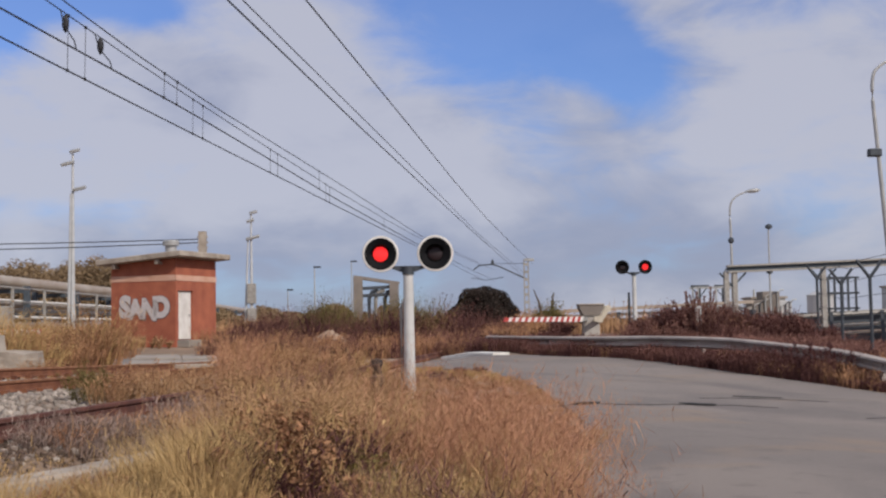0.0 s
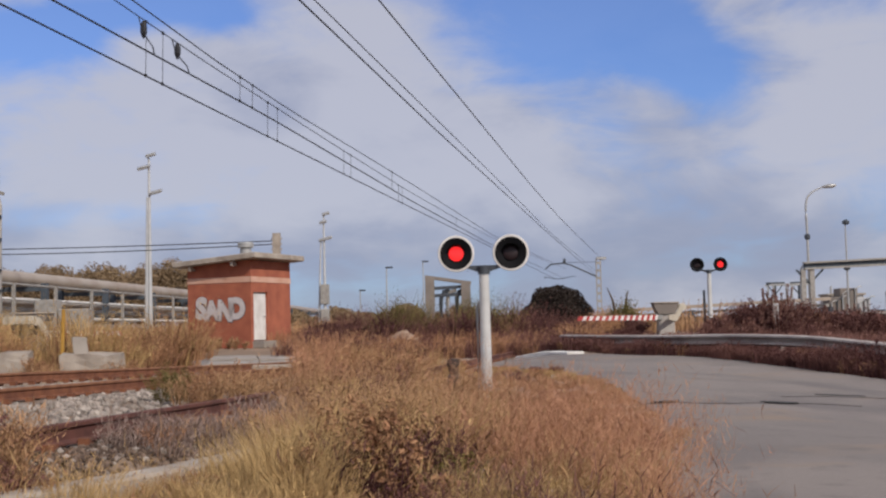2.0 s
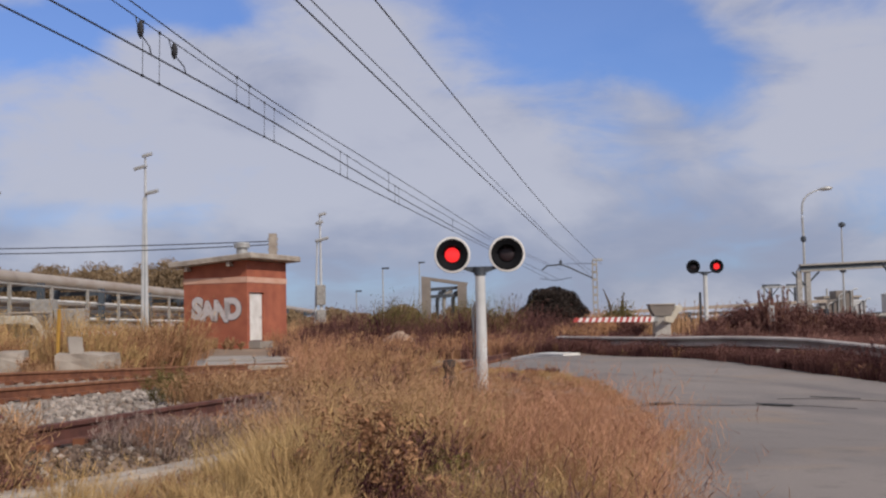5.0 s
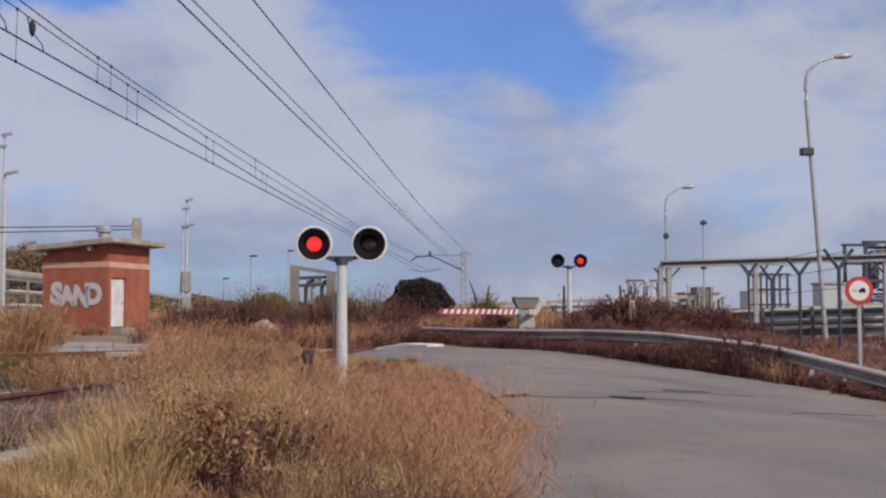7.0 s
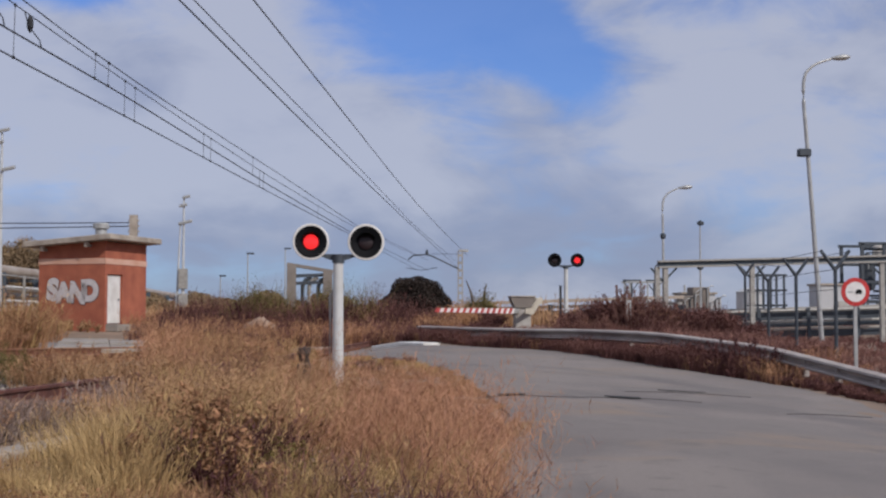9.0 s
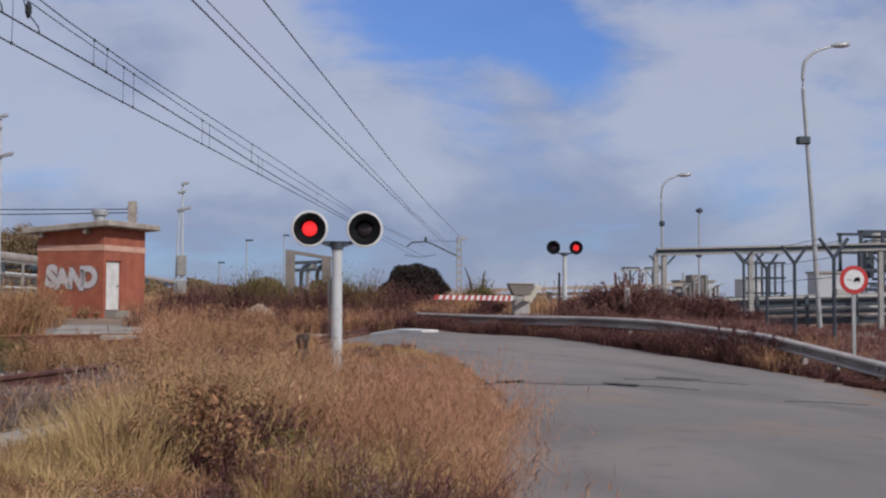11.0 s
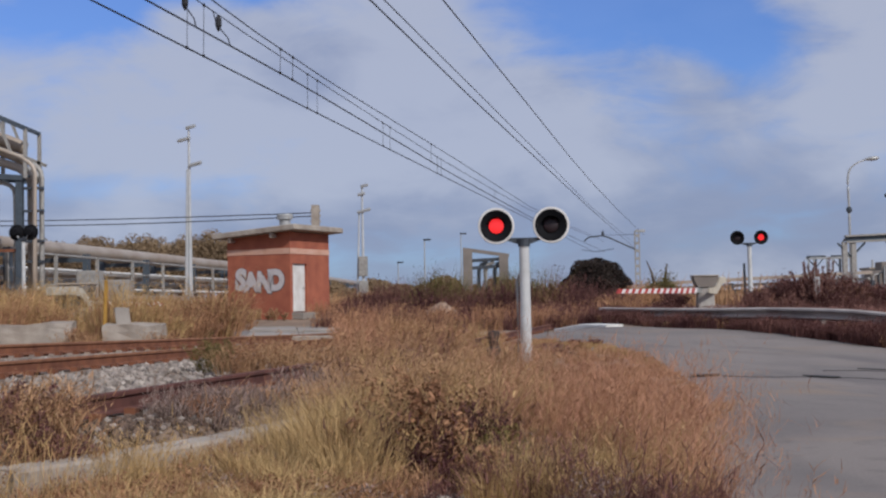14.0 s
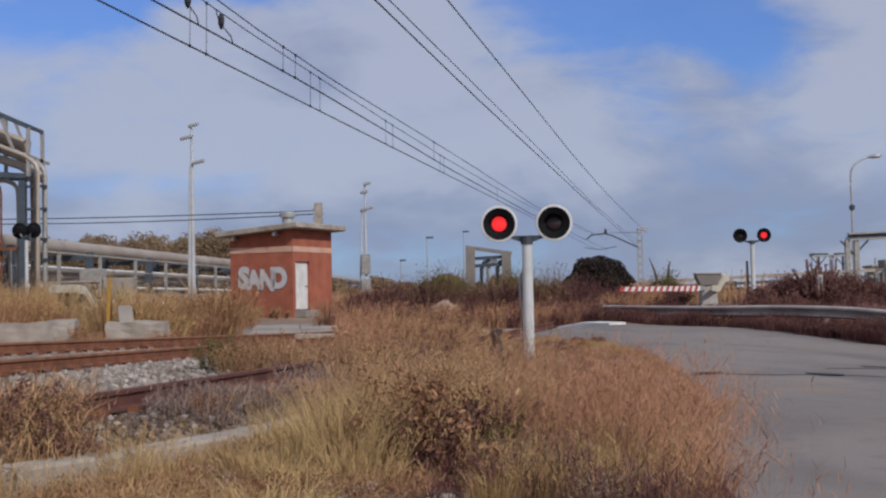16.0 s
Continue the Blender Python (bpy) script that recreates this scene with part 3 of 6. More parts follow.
sig = crossing_signal(pose(0.54, 21.85, 0.25), 2.20, 0.465, True, "two-lamp level crossing signal on a grey post, one lamp lit red", 0.31, "paintwhite", 0.09)
bm = B()
tube(bm, [(-0.13, 0.12, -0.3), (-0.13, 0.12, 1.5), (-0.08, 0.08, 1.62)], 0.028, 8)
part("conduit", bm, M["galv"], sig, "thin grey cable conduit")
far = crossing_signal(pose(10.48, 52.2, 1.0), 2.55, 0.475, False, "far two-lamp crossing signal on a grey post, one lamp lit red", 0.285, "black", 0.09)
bm = B()
tube(bm, [(-0.2, 0.15, -0.2), (-0.2, 0.15, 1.75)], 0.05, 8)
part("side_post", bm, M["darksteel"], far)


# ---- guardrail ----
GUARD = [(3.7, 43.0, 1.15), (4.9, 40.4, 1.12), (6.1, 37.5, 1.10), (7.6, 34.8, 1.10), (8.7, 31.9, 1.05), (9.5, 29.7, 0.92), (10.1, 27.8, 0.80), (10.35, 25.9, 0.64), (10.45, 24.1, 0.50), (10.4, 21.7, 0.36), (10.0, 19.0, 0.30)]
PROF = [(0.0, 0.31), (0.03, 0.306), (0.14, 0.280), (0.15, 0.235), (0.03, 0.190), (0.0, 0.175), (0.0, 0.130), (0.03, 0.118), (0.14, 0.095), (0.15, 0.055), (0.03, 0.01), (0, 0)]
guard = thing("guardrail", "weathered zinc W-beam guardrail curving along the road", "guardrail", Matrix())
gp = along(GUARD, 60)
bm = B()
rings = []
for i, p in enumerate(gp):
    d = (gp[min(i + 1, 60)] - gp[max(i - 1, 0)]).normalized()
    nrm = Vector((d.y, -d.x, 0)).normalized() 
    nrm = nrm if nrm.y < 0 or nrm.x < 0 else -nrm
    rings.append([bm.verts.new(p + nrm * u + Vector((0, 0, v - 0.31))) for u, v in PROF])
    rings[-1] += [bm.verts.new(p + nrm * (u - 0.006) + Vector((0, 0, v - 0.31))) for u, v in PROF[::-1]]
for a, b in zip(rings, rings[1:]):
    for k in range(len(a)):
        bm.faces.new((a[k], a[(k + 1) % len(a)], b[(k + 1) % len(a)], b[k]))
part("beam", bm, M["guard"], guard, "corrugated zinc beam, dusty")
for i in range(2, 60, 5):
    p = gp[i]
    bm = B()
    box(bm, (-0.06, 0.02, -0.95), (0.06, 0.14, -0.02), bevel=0.01)
    part("post", bm, M["guard"], guard, m=Matrix.Translation(p + Vector((0, 0.05, 0))))


# ---- track details ----
def clamp_clips(fx, which, y0, y1, step):
    """Rail fastenings on sleeper ends, both sides of a rail."""
    bm = B()
    y = y0
    while y < y1:
        z = zrail(y, which) - 0.165
        for s in (-1, 1):
            box(bm, (fx(y) + s * 0.11 - 0.045, y - 0.06, z - 0.03), (fx(y) + s * 0.11 + 0.045, y + 0.06, z + 0.035))
        y += step
    return bm


for fx, which in ((rail_a, "a"), (rail_b, "b"), (rail_c, "c")):
    tagged(solid("rail_clips", clamp_clips(fx, which, 6, 40, 0.6), M["rust"], "rusty rail fastenings on the sleepers", "rail clips", kind="stuff"), kind="stuff")


def plinth(name, pts, width, high, material, label, category, sink=0.3, level=None):
    """A low concrete strip along a line, in cast lengths with open joints."""
    t = thing(name, label, category)
    for a, b in zip(pts, pts[1:]):
        a, b = Vector(a), Vector(b)
        d = (b - a).normalized()
        n = Vector((-d.y, d.x))
        a2, b2 = a + d * 0.012, b - d * 0.012
        za = level if level is not None else ground(a.x, a.y, False)
        zb = level if level is not None else ground(b.x, b.y, False)
        bm = B()
        vs = []
        for p, z in ((a2, za), (b2, zb)):
            for s, zz in ((-1, -sink), (1, -sink), (1, high - 0.02), (0.86, high), (-0.86, high), (-1, high - 0.02)):
                q = p + n * s * width / 2
                vs.append(bm.verts.new((q.x, q.y, z + zz)))
        for k in range(6):
            bm.faces.new((vs[k], vs[(k + 1) % 6], vs[6 + (k + 1) % 6], vs[6 + k]))
        bm.faces.new(vs[:6][::-1])
        bm.faces.new(vs[6:])
        part("kerb_length", bm, M[material], t)
    return t


KERB = [(-4.9, 4.3), (-4.1, 5.3), (-3.45, 6.2), (-2.82, 7.05), (-2.38, 7.75), (-1.94, 8.65), (-1.62, 9.6), (-1.36, 10.7), (-1.12, 11.8), (-0.9, 13.0)]
plinth("concrete_kerb", KERB, 0.26, 0.13, "concrete", "pale weathered concrete kerb along the track bed", "kerb")
plinth("crossing_edge", [(-6.6, 33.2), (-5.2, 32.3), (-3.2, 32.0)], 0.45, 0.22, "concrete", "broken pale concrete edge of the crossing", "kerb")
plinth("crossing_edge", [(-0.7, 36.6), (0.7, 38.8)], 0.3, 0.09, "concrete", "pale concrete strip beside the rails", "kerb")
plinth("crossing_edge", [(2.2, 40.6), (3.0, 39.7), (3.7, 38.8)], 0.7, 0.10, "paintwhite", "pale concrete strip at the end of the guardrail", "kerb")


def stones(name, n, sampler, size, material, label):
    """Loose angular stones, too many to count."""
    rng = np.random.default_rng(len(name) * 7 + n)
    ico = np.array([(0, 0, 1), (0.89, 0, 0.45), (0.28, 0.85, 0.45), (-0.72, 0.53, 0.45), (-0.72, -0.53, 0.45), (0.28, -0.85, 0.45),
                    (0.72, 0.53, -0.45), (-0.28, 0.85, -0.45), (-0.89, 0, -0.45), (-0.28, -0.85, -0.45), (0.72, -0.53, -0.45), (0, 0, -1)])
    tri = [(0, 1, 2), (0, 2, 3), (0, 3, 4), (0, 4, 5), (0, 5, 1), (1, 6, 2), (2, 7, 3), (3, 8, 4), (4, 9, 5), (5, 10, 1),
           (6, 7, 2), (7, 8, 3), (8, 9, 4), (9, 10, 5), (10, 6, 1)]
    vs, fs = [], []
    while len(vs) < n * 12:
        x, y = sampler(rng)
        s = size * rng.uniform(0.5, 1.35)
        z = ground(x, y) + s * rng.uniform(0.0, 0.5)
        sq = rng.uniform(0.5, 1.1, 3) * s
        a = rng.uniform(0, 6.28)
        c, d = math.cos(a), math.sin(a)
        p = ico * rng.uniform(0.75, 1.2, (12, 1)) * sq
        k = len(vs)
        vs += [(x + c * q[0] - d * q[1], y + d * q[0] + c * q[1], z + q[2]) for q in p.tolist()]
        fs += [(k + i, k + j, k + m) for i, j, m in tri]
    me = bpy.data.meshes.new(name)
    me.from_pydata(vs, [], fs)
    me.materials.append(material)
    tagged(new(name, me), label, "stones", kind="stuff")


def bed_pale(rng):
    y = 6 + 17 * rng.random() ** 1.2
    return rail_c(y) - 0.2 - 2.9 * rng.random(), y


def bed_dark(rng):
    y = 6 + 10 * rng.random()
    return rail_c(y) + 0.12 + max(0.3, kerb_x(y) - 0.2 - rail_c(y)) * rng.random(), y


def bed_far(rng):
    y = 16 + 20 * rng.random()
    return rail_a(y) - 0.2 - 1.5 * rng.random(), y


stones("ballast", 5200, bed_pale, 0.045, M["ballast"], "pale grey crushed stone ballast between the rails")
stones("small_stones", 5200, bed_dark, 0.026, M["brownstone"], "small brown stones and clinker beside the rail")
stones("loose_stones", 700, bed_dark, 0.032, M["ballast"], "loose brownish stones beside the rail")
stones("spot_stones", 130, lambda rng: (-0.50 + rng.normal(0, 0.2), 6.85 + rng.normal(0, 0.2)), 0.026, M["ballast"], "pale stones on a bare spot in the grass")
stones("ballast", 1800, bed_far, 0.05, M["ballast"], "pale crushed stone on the far side of the track")

for (x, y, r, s) in ((4.6, 18.4, 0.25, 0.3), (6.1, 20.6, 0.40, 0.05), (2.9, 18.0, 0.2, 0.2)):
    bm = B()
    ring = []
    for k in range(18):
        a = 2 * math.pi * k / 18
        rr = r * (1 + 0.35 * noise.noise((math.cos(a) * 2 + x, math.sin(a) * 2, y)))
        px, py = x + rr * math.cos(a), y + rr * s * math.sin(a) * 2
        ring.append(bm.verts.new((px, py, ground(px, py, False) + 0.052)))
    bm.faces.new(ring)
    ex = bmesh.ops.extrude_face_region(bm, geom=bm.faces[:])
    bmesh.ops.translate(bm, vec=(0, 0, -0.012), verts=[v for v in ex["geom"] if isinstance(v, bmesh.types.BMVert)])
    tagged(solid("tar_patch", bm, M["asphalt_old"], "small dark tar patch on the road surface", "road patch", group="patches on the road"))

for pts in (((2.4, 17.9), (2.9, 18.05), (3.5, 17.95), (4.1, 18.2), (4.45, 18.35)), ((4.75, 18.4), (5.2, 18.6), (5.8, 18.5)), ((5.0, 19.9), (5.6, 20.3), (6.4, 20.5), (7.2, 20.4)), ((6.6, 17.2), (7.2, 17.5), (7.9, 17.4))):
    bm = B()
    line = along([(x, y, 0) for x, y in pts], 24)
    edge = []
    for k, p in enumerate(line):
        wide = (0.008 + 0.03 * abs(noise.noise((p.x * 3, p.y * 3, 4)))) * math.sin(math.pi * (k + 0.6) / 25.2)
        y = p.y + 0.06 * noise.noise((p.x * 4, 0, 7))
        edge.append([bm.verts.new((p.x, y + sy * wide, ground(p.x, y, False) + 0.022 + 0.018 * noise.noise((p.x * 0.35, y * 0.28, 1)) + dz)) for sy, dz in ((-1, 0.006), (1, 0.006), (1, -0.01), (-1, -0.01))])
    for p, q in zip(edge, edge[1:]):
        for k in range(4):
            bm.faces.new((p[k], p[(k + 1) % 4], q[(k + 1) % 4], q[k]))
    bm.faces.new(edge[0][::-1])
    bm.faces.new(edge[-1])
    tagged(solid("road_crack", bm, M["asphalt_old"], "dark tarred crack across the worn road", "road crack", group="cracks in the road"))

# concrete panels between the rails and the hut
panels = thing("crossing_panels", "pale weathered concrete panels leading over the track to the hut", "paving", kind="structure")
for i in range(6):
    for j in range(3):
        y0 = 33.4 + i * 2.5
        x0 = -5.75 + j * 1.55 - i * 0.40
        bm = B()
        box(bm, (-0.75, -1.2, -0.25), (0.75, 1.2, 0.06), bevel=0.03)
        part("panel", bm, M["slab"], panels, m=pose(x0, y0, ground(x0, y0, False) + 0.05 + 0.02 * ((i + j) % 2), 0.6 * (-1) ** i, 0.5 * (-1) ** j, 9))


# ---- stump, blocks, marker ----
bm = B()
lathe(bm, [(0.10, -0.1), (0.085, 0.1), (0.10, 0.26), (0.06, 0.30), (0.065, 0.4), (0.085, 0.44), (0.07, 0.52), (0.01, 0.54)], seg=10)
for v in bm.verts:
    v.co += Vector((noise.noise(v.co * 9), noise.noise(v.co * 9 + Vector((3, 0, 0))), 0)) * 0.03
solid("tree_stump", bm, M["wood"], "short dark charred stump in the grass", "stump", pose(-0.02, 20.6, 0.38) @ Matrix.Diagonal((1.3, 1.3, 1.05, 1)))


def rough_block(name, lo, hi, m, label, material="concrete", seed=0.0):
    bm = B()
    box(bm, lo, hi)
    bmesh.ops.subdivide_edges(bm, edges=bm.edges[:], cuts=3, use_grid_fill=True)
    for v in bm.verts:
        v.co += Vector((noise.noise(v.co * 2 + Vector((seed, 0, 0))), noise.noise(v.co * 2 + Vector((seed, 5, 0))), noise.noise(v.co * 2 + Vector((seed, 9, 0))))) * 0.085
    return solid(name, bm, M[material], label, "concrete block", m, "concrete blocks by the track")


rough_block("concrete_block", (-1.1, -0.3, -0.2), (1.0, 0.3, 0.46), pose(-10.05, 27.6, 0.66, 0, -3, 6), "weathered concrete block, cracked, in dry grass", seed=1)
rough_block("concrete_block", (-0.62, -0.3, -0.2), (0.62, 0.3, 0.42), pose(-7.7, 27.4, 0.66, 0, 2, 4), "low weathered concrete block beside the rail", seed=4)
rough_block("concrete_block", (-0.14, -0.14, -0.1), (0.14, 0.14, 0.3), pose(-7.95, 27.5, 1.12, 0, 0, 20), "small grey concrete cube on a block", "slab", 7)
bm = B()
box(bm, (-0.035, -0.035, -0.4), (0.035, 0.035, 0.95), bevel=0.01)
solid("marker_post", bm, M["yellow"], "slim ochre yellow marker post in the grass", "marker post", pose(-8.5, 28.0, 1.1, 0, 2, 0))
bm = B()
lathe(bm, [(1.5, -0.4), (1.2, 0.12), (0.75, 0.36), (0.3, 0.55), (0.05, 0.6)], seg=18)
for v in bm.verts:
    v.co += Vector((noise.noise(v.co * 1.5), noise.noise(v.co * 1.5 + Vector((4, 0, 0))), 0.7 * noise.noise(v.co * 2.5))) * 0.3
solid("spoil_heap", bm, mat("pale_spoil", (0.44, 0.32, 0.23), (0.28, 0.19, 0.13), 0.95, scale=2, fine=12, bump=0.6), "small heap of pale earth and stones", "earth heap", pose(-1.8, 47.5, 0.9) @ Matrix.Diagonal((0.6, 0.6, 0.85, 1)))


# ---- overhead line ----
def wire(name, label, f, y0, y1, r, n=65, parent=None):
    bm = B()
    tube(bm, [f(y0 + (y1 - y0) * k / n) for k in range(n + 1)], r, 5)
    if parent:
        return part(name, bm, M["wire"], parent, label)
    return solid(name, bm, M["wire"], label, "overhead wire", group="overhead wires")


def sag(y, *knots):
    return float(np.interp(y, [k[0] for k in knots], [k[1] for k in knots]))


def w1(y):
    return (-6.14 + 0.155 * (y - 18.3), y, 6.10 - 0.001 * max(0, y - 18))


def w2(y):
    return (-5.35 + 0.157 * (y - 17.7), y, sag(y, (-8, 6.05), (27, 6.05), (35, 5.94), (43, 5.82), (64, 5.68), (122, 5.9)))


def t2(y):
    return (w1(y)[0], y, sag(y, (-8, 8.2), (10, 7.5), (21.7, 7.14), (26, 7.0), (31, 6.9), (38, 6.78), (47, 6.66), (60, 6.6), (72, 6.6), (122, 7.3)))


def t1(y):
    return (w2(y)[0], y, sag(y, (-8, 7.9), (10, 7.1), (20, 6.75), (24, 6.58), (29, 6.47), (35, 6.45), (45, 6.40), (66, 6.2), (122, 6.9)))


def r1(y):
    return (-2.15 + 0.155 * (y - 18.7), y, sag(y, (-8, 6.4), (18.7, 6.3), (30, 6.21), (63, 6.14), (122, 6.2)))


def r2(y):
    return (-2.15 + 0.155 * (y - 18.7) + 0.03, y, sag(y, (-8, 6.6), (19.4, 6.49), (32, 6.45), (44, 6.40), (66, 6.25), (122, 6.6)))


def r3(y):
    return (-1.05 + 0.155 * (y - 19.9), y, sag(y, (-8, 6.7), (20, 6.59), (31, 6.55), (45, 6.47), (58, 6.5), (75, 6.7), (122, 7.4)))


cat = thing("overhead_line", "double overhead contact line with droppers above the track", "overhead wire", group="overhead wires")
for nm, f, r in (("contact_wire", w1, 0.016), ("contact_wire", w2, 0.016), ("messenger_wire", t1, 0.012), ("messenger_wire", t2, 0.011)):
    wire(nm, "", f, -8, 122, r, 65, cat)
for low, top, places in ((w2, t1, (25.4, 26.2, 40.4)), (w1, t2, (22.9, 23.7, 30.3, 31.1, 37.9, 38.8, 46.2, 46.9, 60))):
    for y in places:
        bm = B()
        a, b = Vector(low(y)), Vector(top(y + 0.05))
        rod(bm, a, b, 0.0065, None, 5)
        box(bm, a - Vector((0.02, 0.035, 0.02)), a + Vector((0.02, 0.035, 0.03)))
        box(bm, b - Vector((0.02, 0.035, 0.03)), b + Vector((0.02, 0.035, 0.02)))
        part("dropper", bm, M["wire"], cat)
for y, low, top in ((22.6, w2, t2), (24.2, w2, t2)):
    bm = B()
    a, b = Vector(low(y - 1.6)), Vector(top(y))
    mid = a.lerp(b, 0.5) + Vector((0.05, -0.15, -0.1))
    tube(bm, [b, b.lerp(mid, 0.4) + Vector((0, 0, -0.1)), mid, mid.lerp(a, 0.6) + Vector((0.02, 0, 0.03)), a], 0.012, 6)
    lathe(bm, [(0.01, -0.16), (0.035, -0.12), (0.06, -0.05), (0.06, 0.06), (0.03, 0.14), (0.01, 0.16)], Matrix.Translation(b.lerp(mid, 0.6)), 10)
    part("jumper", bm, M["wire"], cat, "looped jumper cable with a clamp")
wire("overhead_wire", "thin overhead contact wire over the second track", r1, -8, 122, 0.015)
wire("overhead_wire", "thin overhead messenger wire over the second track", r2, -8, 122, 0.011)
wire("overhead_wire", "single dark feeder wire beside the line", r3, -8, 122, 0.014)

mast = thing("catenary_mast", "pale steel lattice catenary mast with a bracket arm", "mast", pose(14.1, 122, 1.2))
for sx in (-1, 1):
    bm = B()
    prism(bm, [(-0.05, -0.12), (0.05, -0.12), (0.05, 0.12), (-0.05, 0.12)], -0.4, 6.6, pose(sx * 0.2, 0, 0))
    part("channel", bm, M["palesteel"], mast)
for k in range(9):
    bm = B()
    box(bm, (-0.15, -0.13, 0.3 + k * 0.72), (0.15, -0.11, 0.55 + k * 0.72))
    part("batten", bm, M["palesteel"], mast)
bm = B()
box(bm, (-0.15, -0.2, 6.5), (0.75, 0.2, 6.75))
part("cap", bm, M["galv"], mast)
bm = B()
tube(bm, [(0, 0, 4.8), (-2.6, 0, 6.05), (-3.3, 0, 6.25), (-4.5, 0, 6.15), (-5.0, 0, 5.75)], 0.07, 8)
part("bracket_arm", bm, M["darksteel"], mast, "dark tubular bracket arm")
bm = B()
tube(bm, [(0, 0, 6.3), (-3.2, 0, 6.3)], 0.025, 6)
part("stay", bm, M["darksteel"], mast)
bm = B()
lathe(bm, [(0.03, -0.2), (0.14, -0.15), (0.14, 0.1), (0.03, 0.28)], pose(-3.2, 0, 6.45), 10)
part("insulator", bm, M["darksteel"], mast)
bm = B()
tube(bm, [(-5.2, 0, 4.95), (-3.8, 0, 4.75), (-2.2, 0, 5.0)], 0.035, 6)
part("registration_arm", bm, M["darksteel"], mast)


# ---- barriers ----
def barrier(m, length, arm_turn, label, arm_z, cab):
    b = thing("level_crossing_barrier", label, "barrier", m, "level crossing barriers")
    bm = B()
    box(bm, (-0.30, -0.3, -0.3), (0.30, 0.3, cab - 0.42), bevel=0.02)
    body = part("cabinet", bm, M["cabinet"], b, "dirty off-white steel cabinet")
    bm = B()
    box(bm, (-0.24, -0.315, 0.12), (0.24, -0.30, cab - 0.52), bevel=0.006)
    part("cabinet_door", bm, M["cabinet"], body)
    bm = B()
    prism(bm, [(-0.30, 0), (0.30, 0), (0.44, 0.30), (0.44, 0.40), (-0.46, 0.40), (-0.46, 0.30)], -0.36, 0.36, pose(0, 0, cab - 0.42, 90))
    part("hood", bm, M["grimy"], b, "grimy flared cabinet hood")
    bm = B()
    box(bm, (-0.50, -0.40, cab - 0.02), (0.48, 0.40, cab + 0.035), bevel=0.015)
    part("lid", bm, M["concrete"], b, "pale flat lid")
    for s in (-1, 1):
        bm = B()
        prism(bm, [(-0.62, -0.09), (0.05, -0.15), (0.60, 0.24), (0.95, 0.30), (0.95, 0.50), (0.52, 0.48), (-0.02, 0.11), (-0.62, 0.09)], -0.03, 0.03,
              pose(0, 0, arm_z) @ pose(0, 0, 0, 0, 0, arm_turn) @ pose(0, s * 0.42, 0, 90))
        part("counterweight_arm", bm, M["cream"], b, "cream counterweight arm")
    bm = B()
    box(bm, (0.58, -0.39, 0.28), (0.96, 0.39, 0.52), pose(0, 0, arm_z) @ pose(0, 0, 0, 0, 0, arm_turn), 0.02)
    part("counterweight", bm, M["cream"], b)
    am = pose(0, 0, arm_z) @ pose(0, 0, 0, 0, 0, arm_turn)
    bm = B()
    box(bm, (-0.75, -0.045, -0.09), (0, 0.045, 0.09), bevel=0.01)
    part("arm_root", bm, M["galv"], b, m=am)
    n = 26
    step = (length - 0.75) / n
    for k in range(n):
        h = 0.10 - 0.03 * k / n
        bm = B()
        x0 = -0.75 - k * step
        sl = 0.07
        prism(bm, [(x0 + sl, h), (x0 - sl, -h), (x0 - step - sl, -h), (x0 - step + sl, h)], -0.035, 0.035, am @ pose(0, 0, 0, 90))
        part("arm_stripe", bm, M["armred" if k % 2 else "armwhite"], b)
    return b


barrier(pose(8.12, 49.0, 0.95), 6.9, 56, "lowered red and white striped barrier with off-white cabinet", 0.72, 1.27)
barrier(pose(-12.0, 37.0, 0.4), 5.4, 258, "lowered red and white striped barrier in tall dry grass", 1.15, 1.75)

# ---- road sign ----
sign = thing("road_sign", "round red-rimmed white sign with black lorry on a grey post", "road sign", pose(11.66, 26.5, 0.0, 0, 0, -6))
bm = B()
box(bm, (-0.04, 0.02, -0.2), (0.04, 0.06, 2.25), bevel=0.008)
part("post", bm, M["galv"], sign)
bm = B()
lathe(bm, [(0.30, 0), (0.305, 0.01), (0.30, 0.02), (0.22, 0.022)], pose(0, 0.02, 1.97, 90), 48)
disc = part("disc", bm, M["signred"], sign, "red sign disc")
bm = B()
lathe(bm, [(0.215, 0.02), (0.215, 0.027), (0.01, 0.028)], pose(0, 0.02, 1.97, 90), 48)
part("white_field", bm, M["armwhite"], disc)
bm = B()
prism(bm, [(-0.01, -0.03), (0.13, -0.03), (0.13, 0.02), (0.10, 0.055), (0.04, 0.055), (0.01, 0.02), (-0.01, 0.01)], 0, 0.006, pose(0.0, -0.008, 1.97, 90))
for cx in (0.025, 0.10):
    lathe(bm, [(0.02, 0.0), (0.02, 0.006)], pose(cx, -0.008, 1.935, 90), 12)
part("pictogram", bm, M["black"], disc, "black vehicle pictogram")
bm = B()
box(bm, (-0.13, 0, -0.014), (-0.02, 0.006, 0.014), pose(-0.03, -0.014, 1.97))
part("faded_mark", bm, M["galv"], disc)


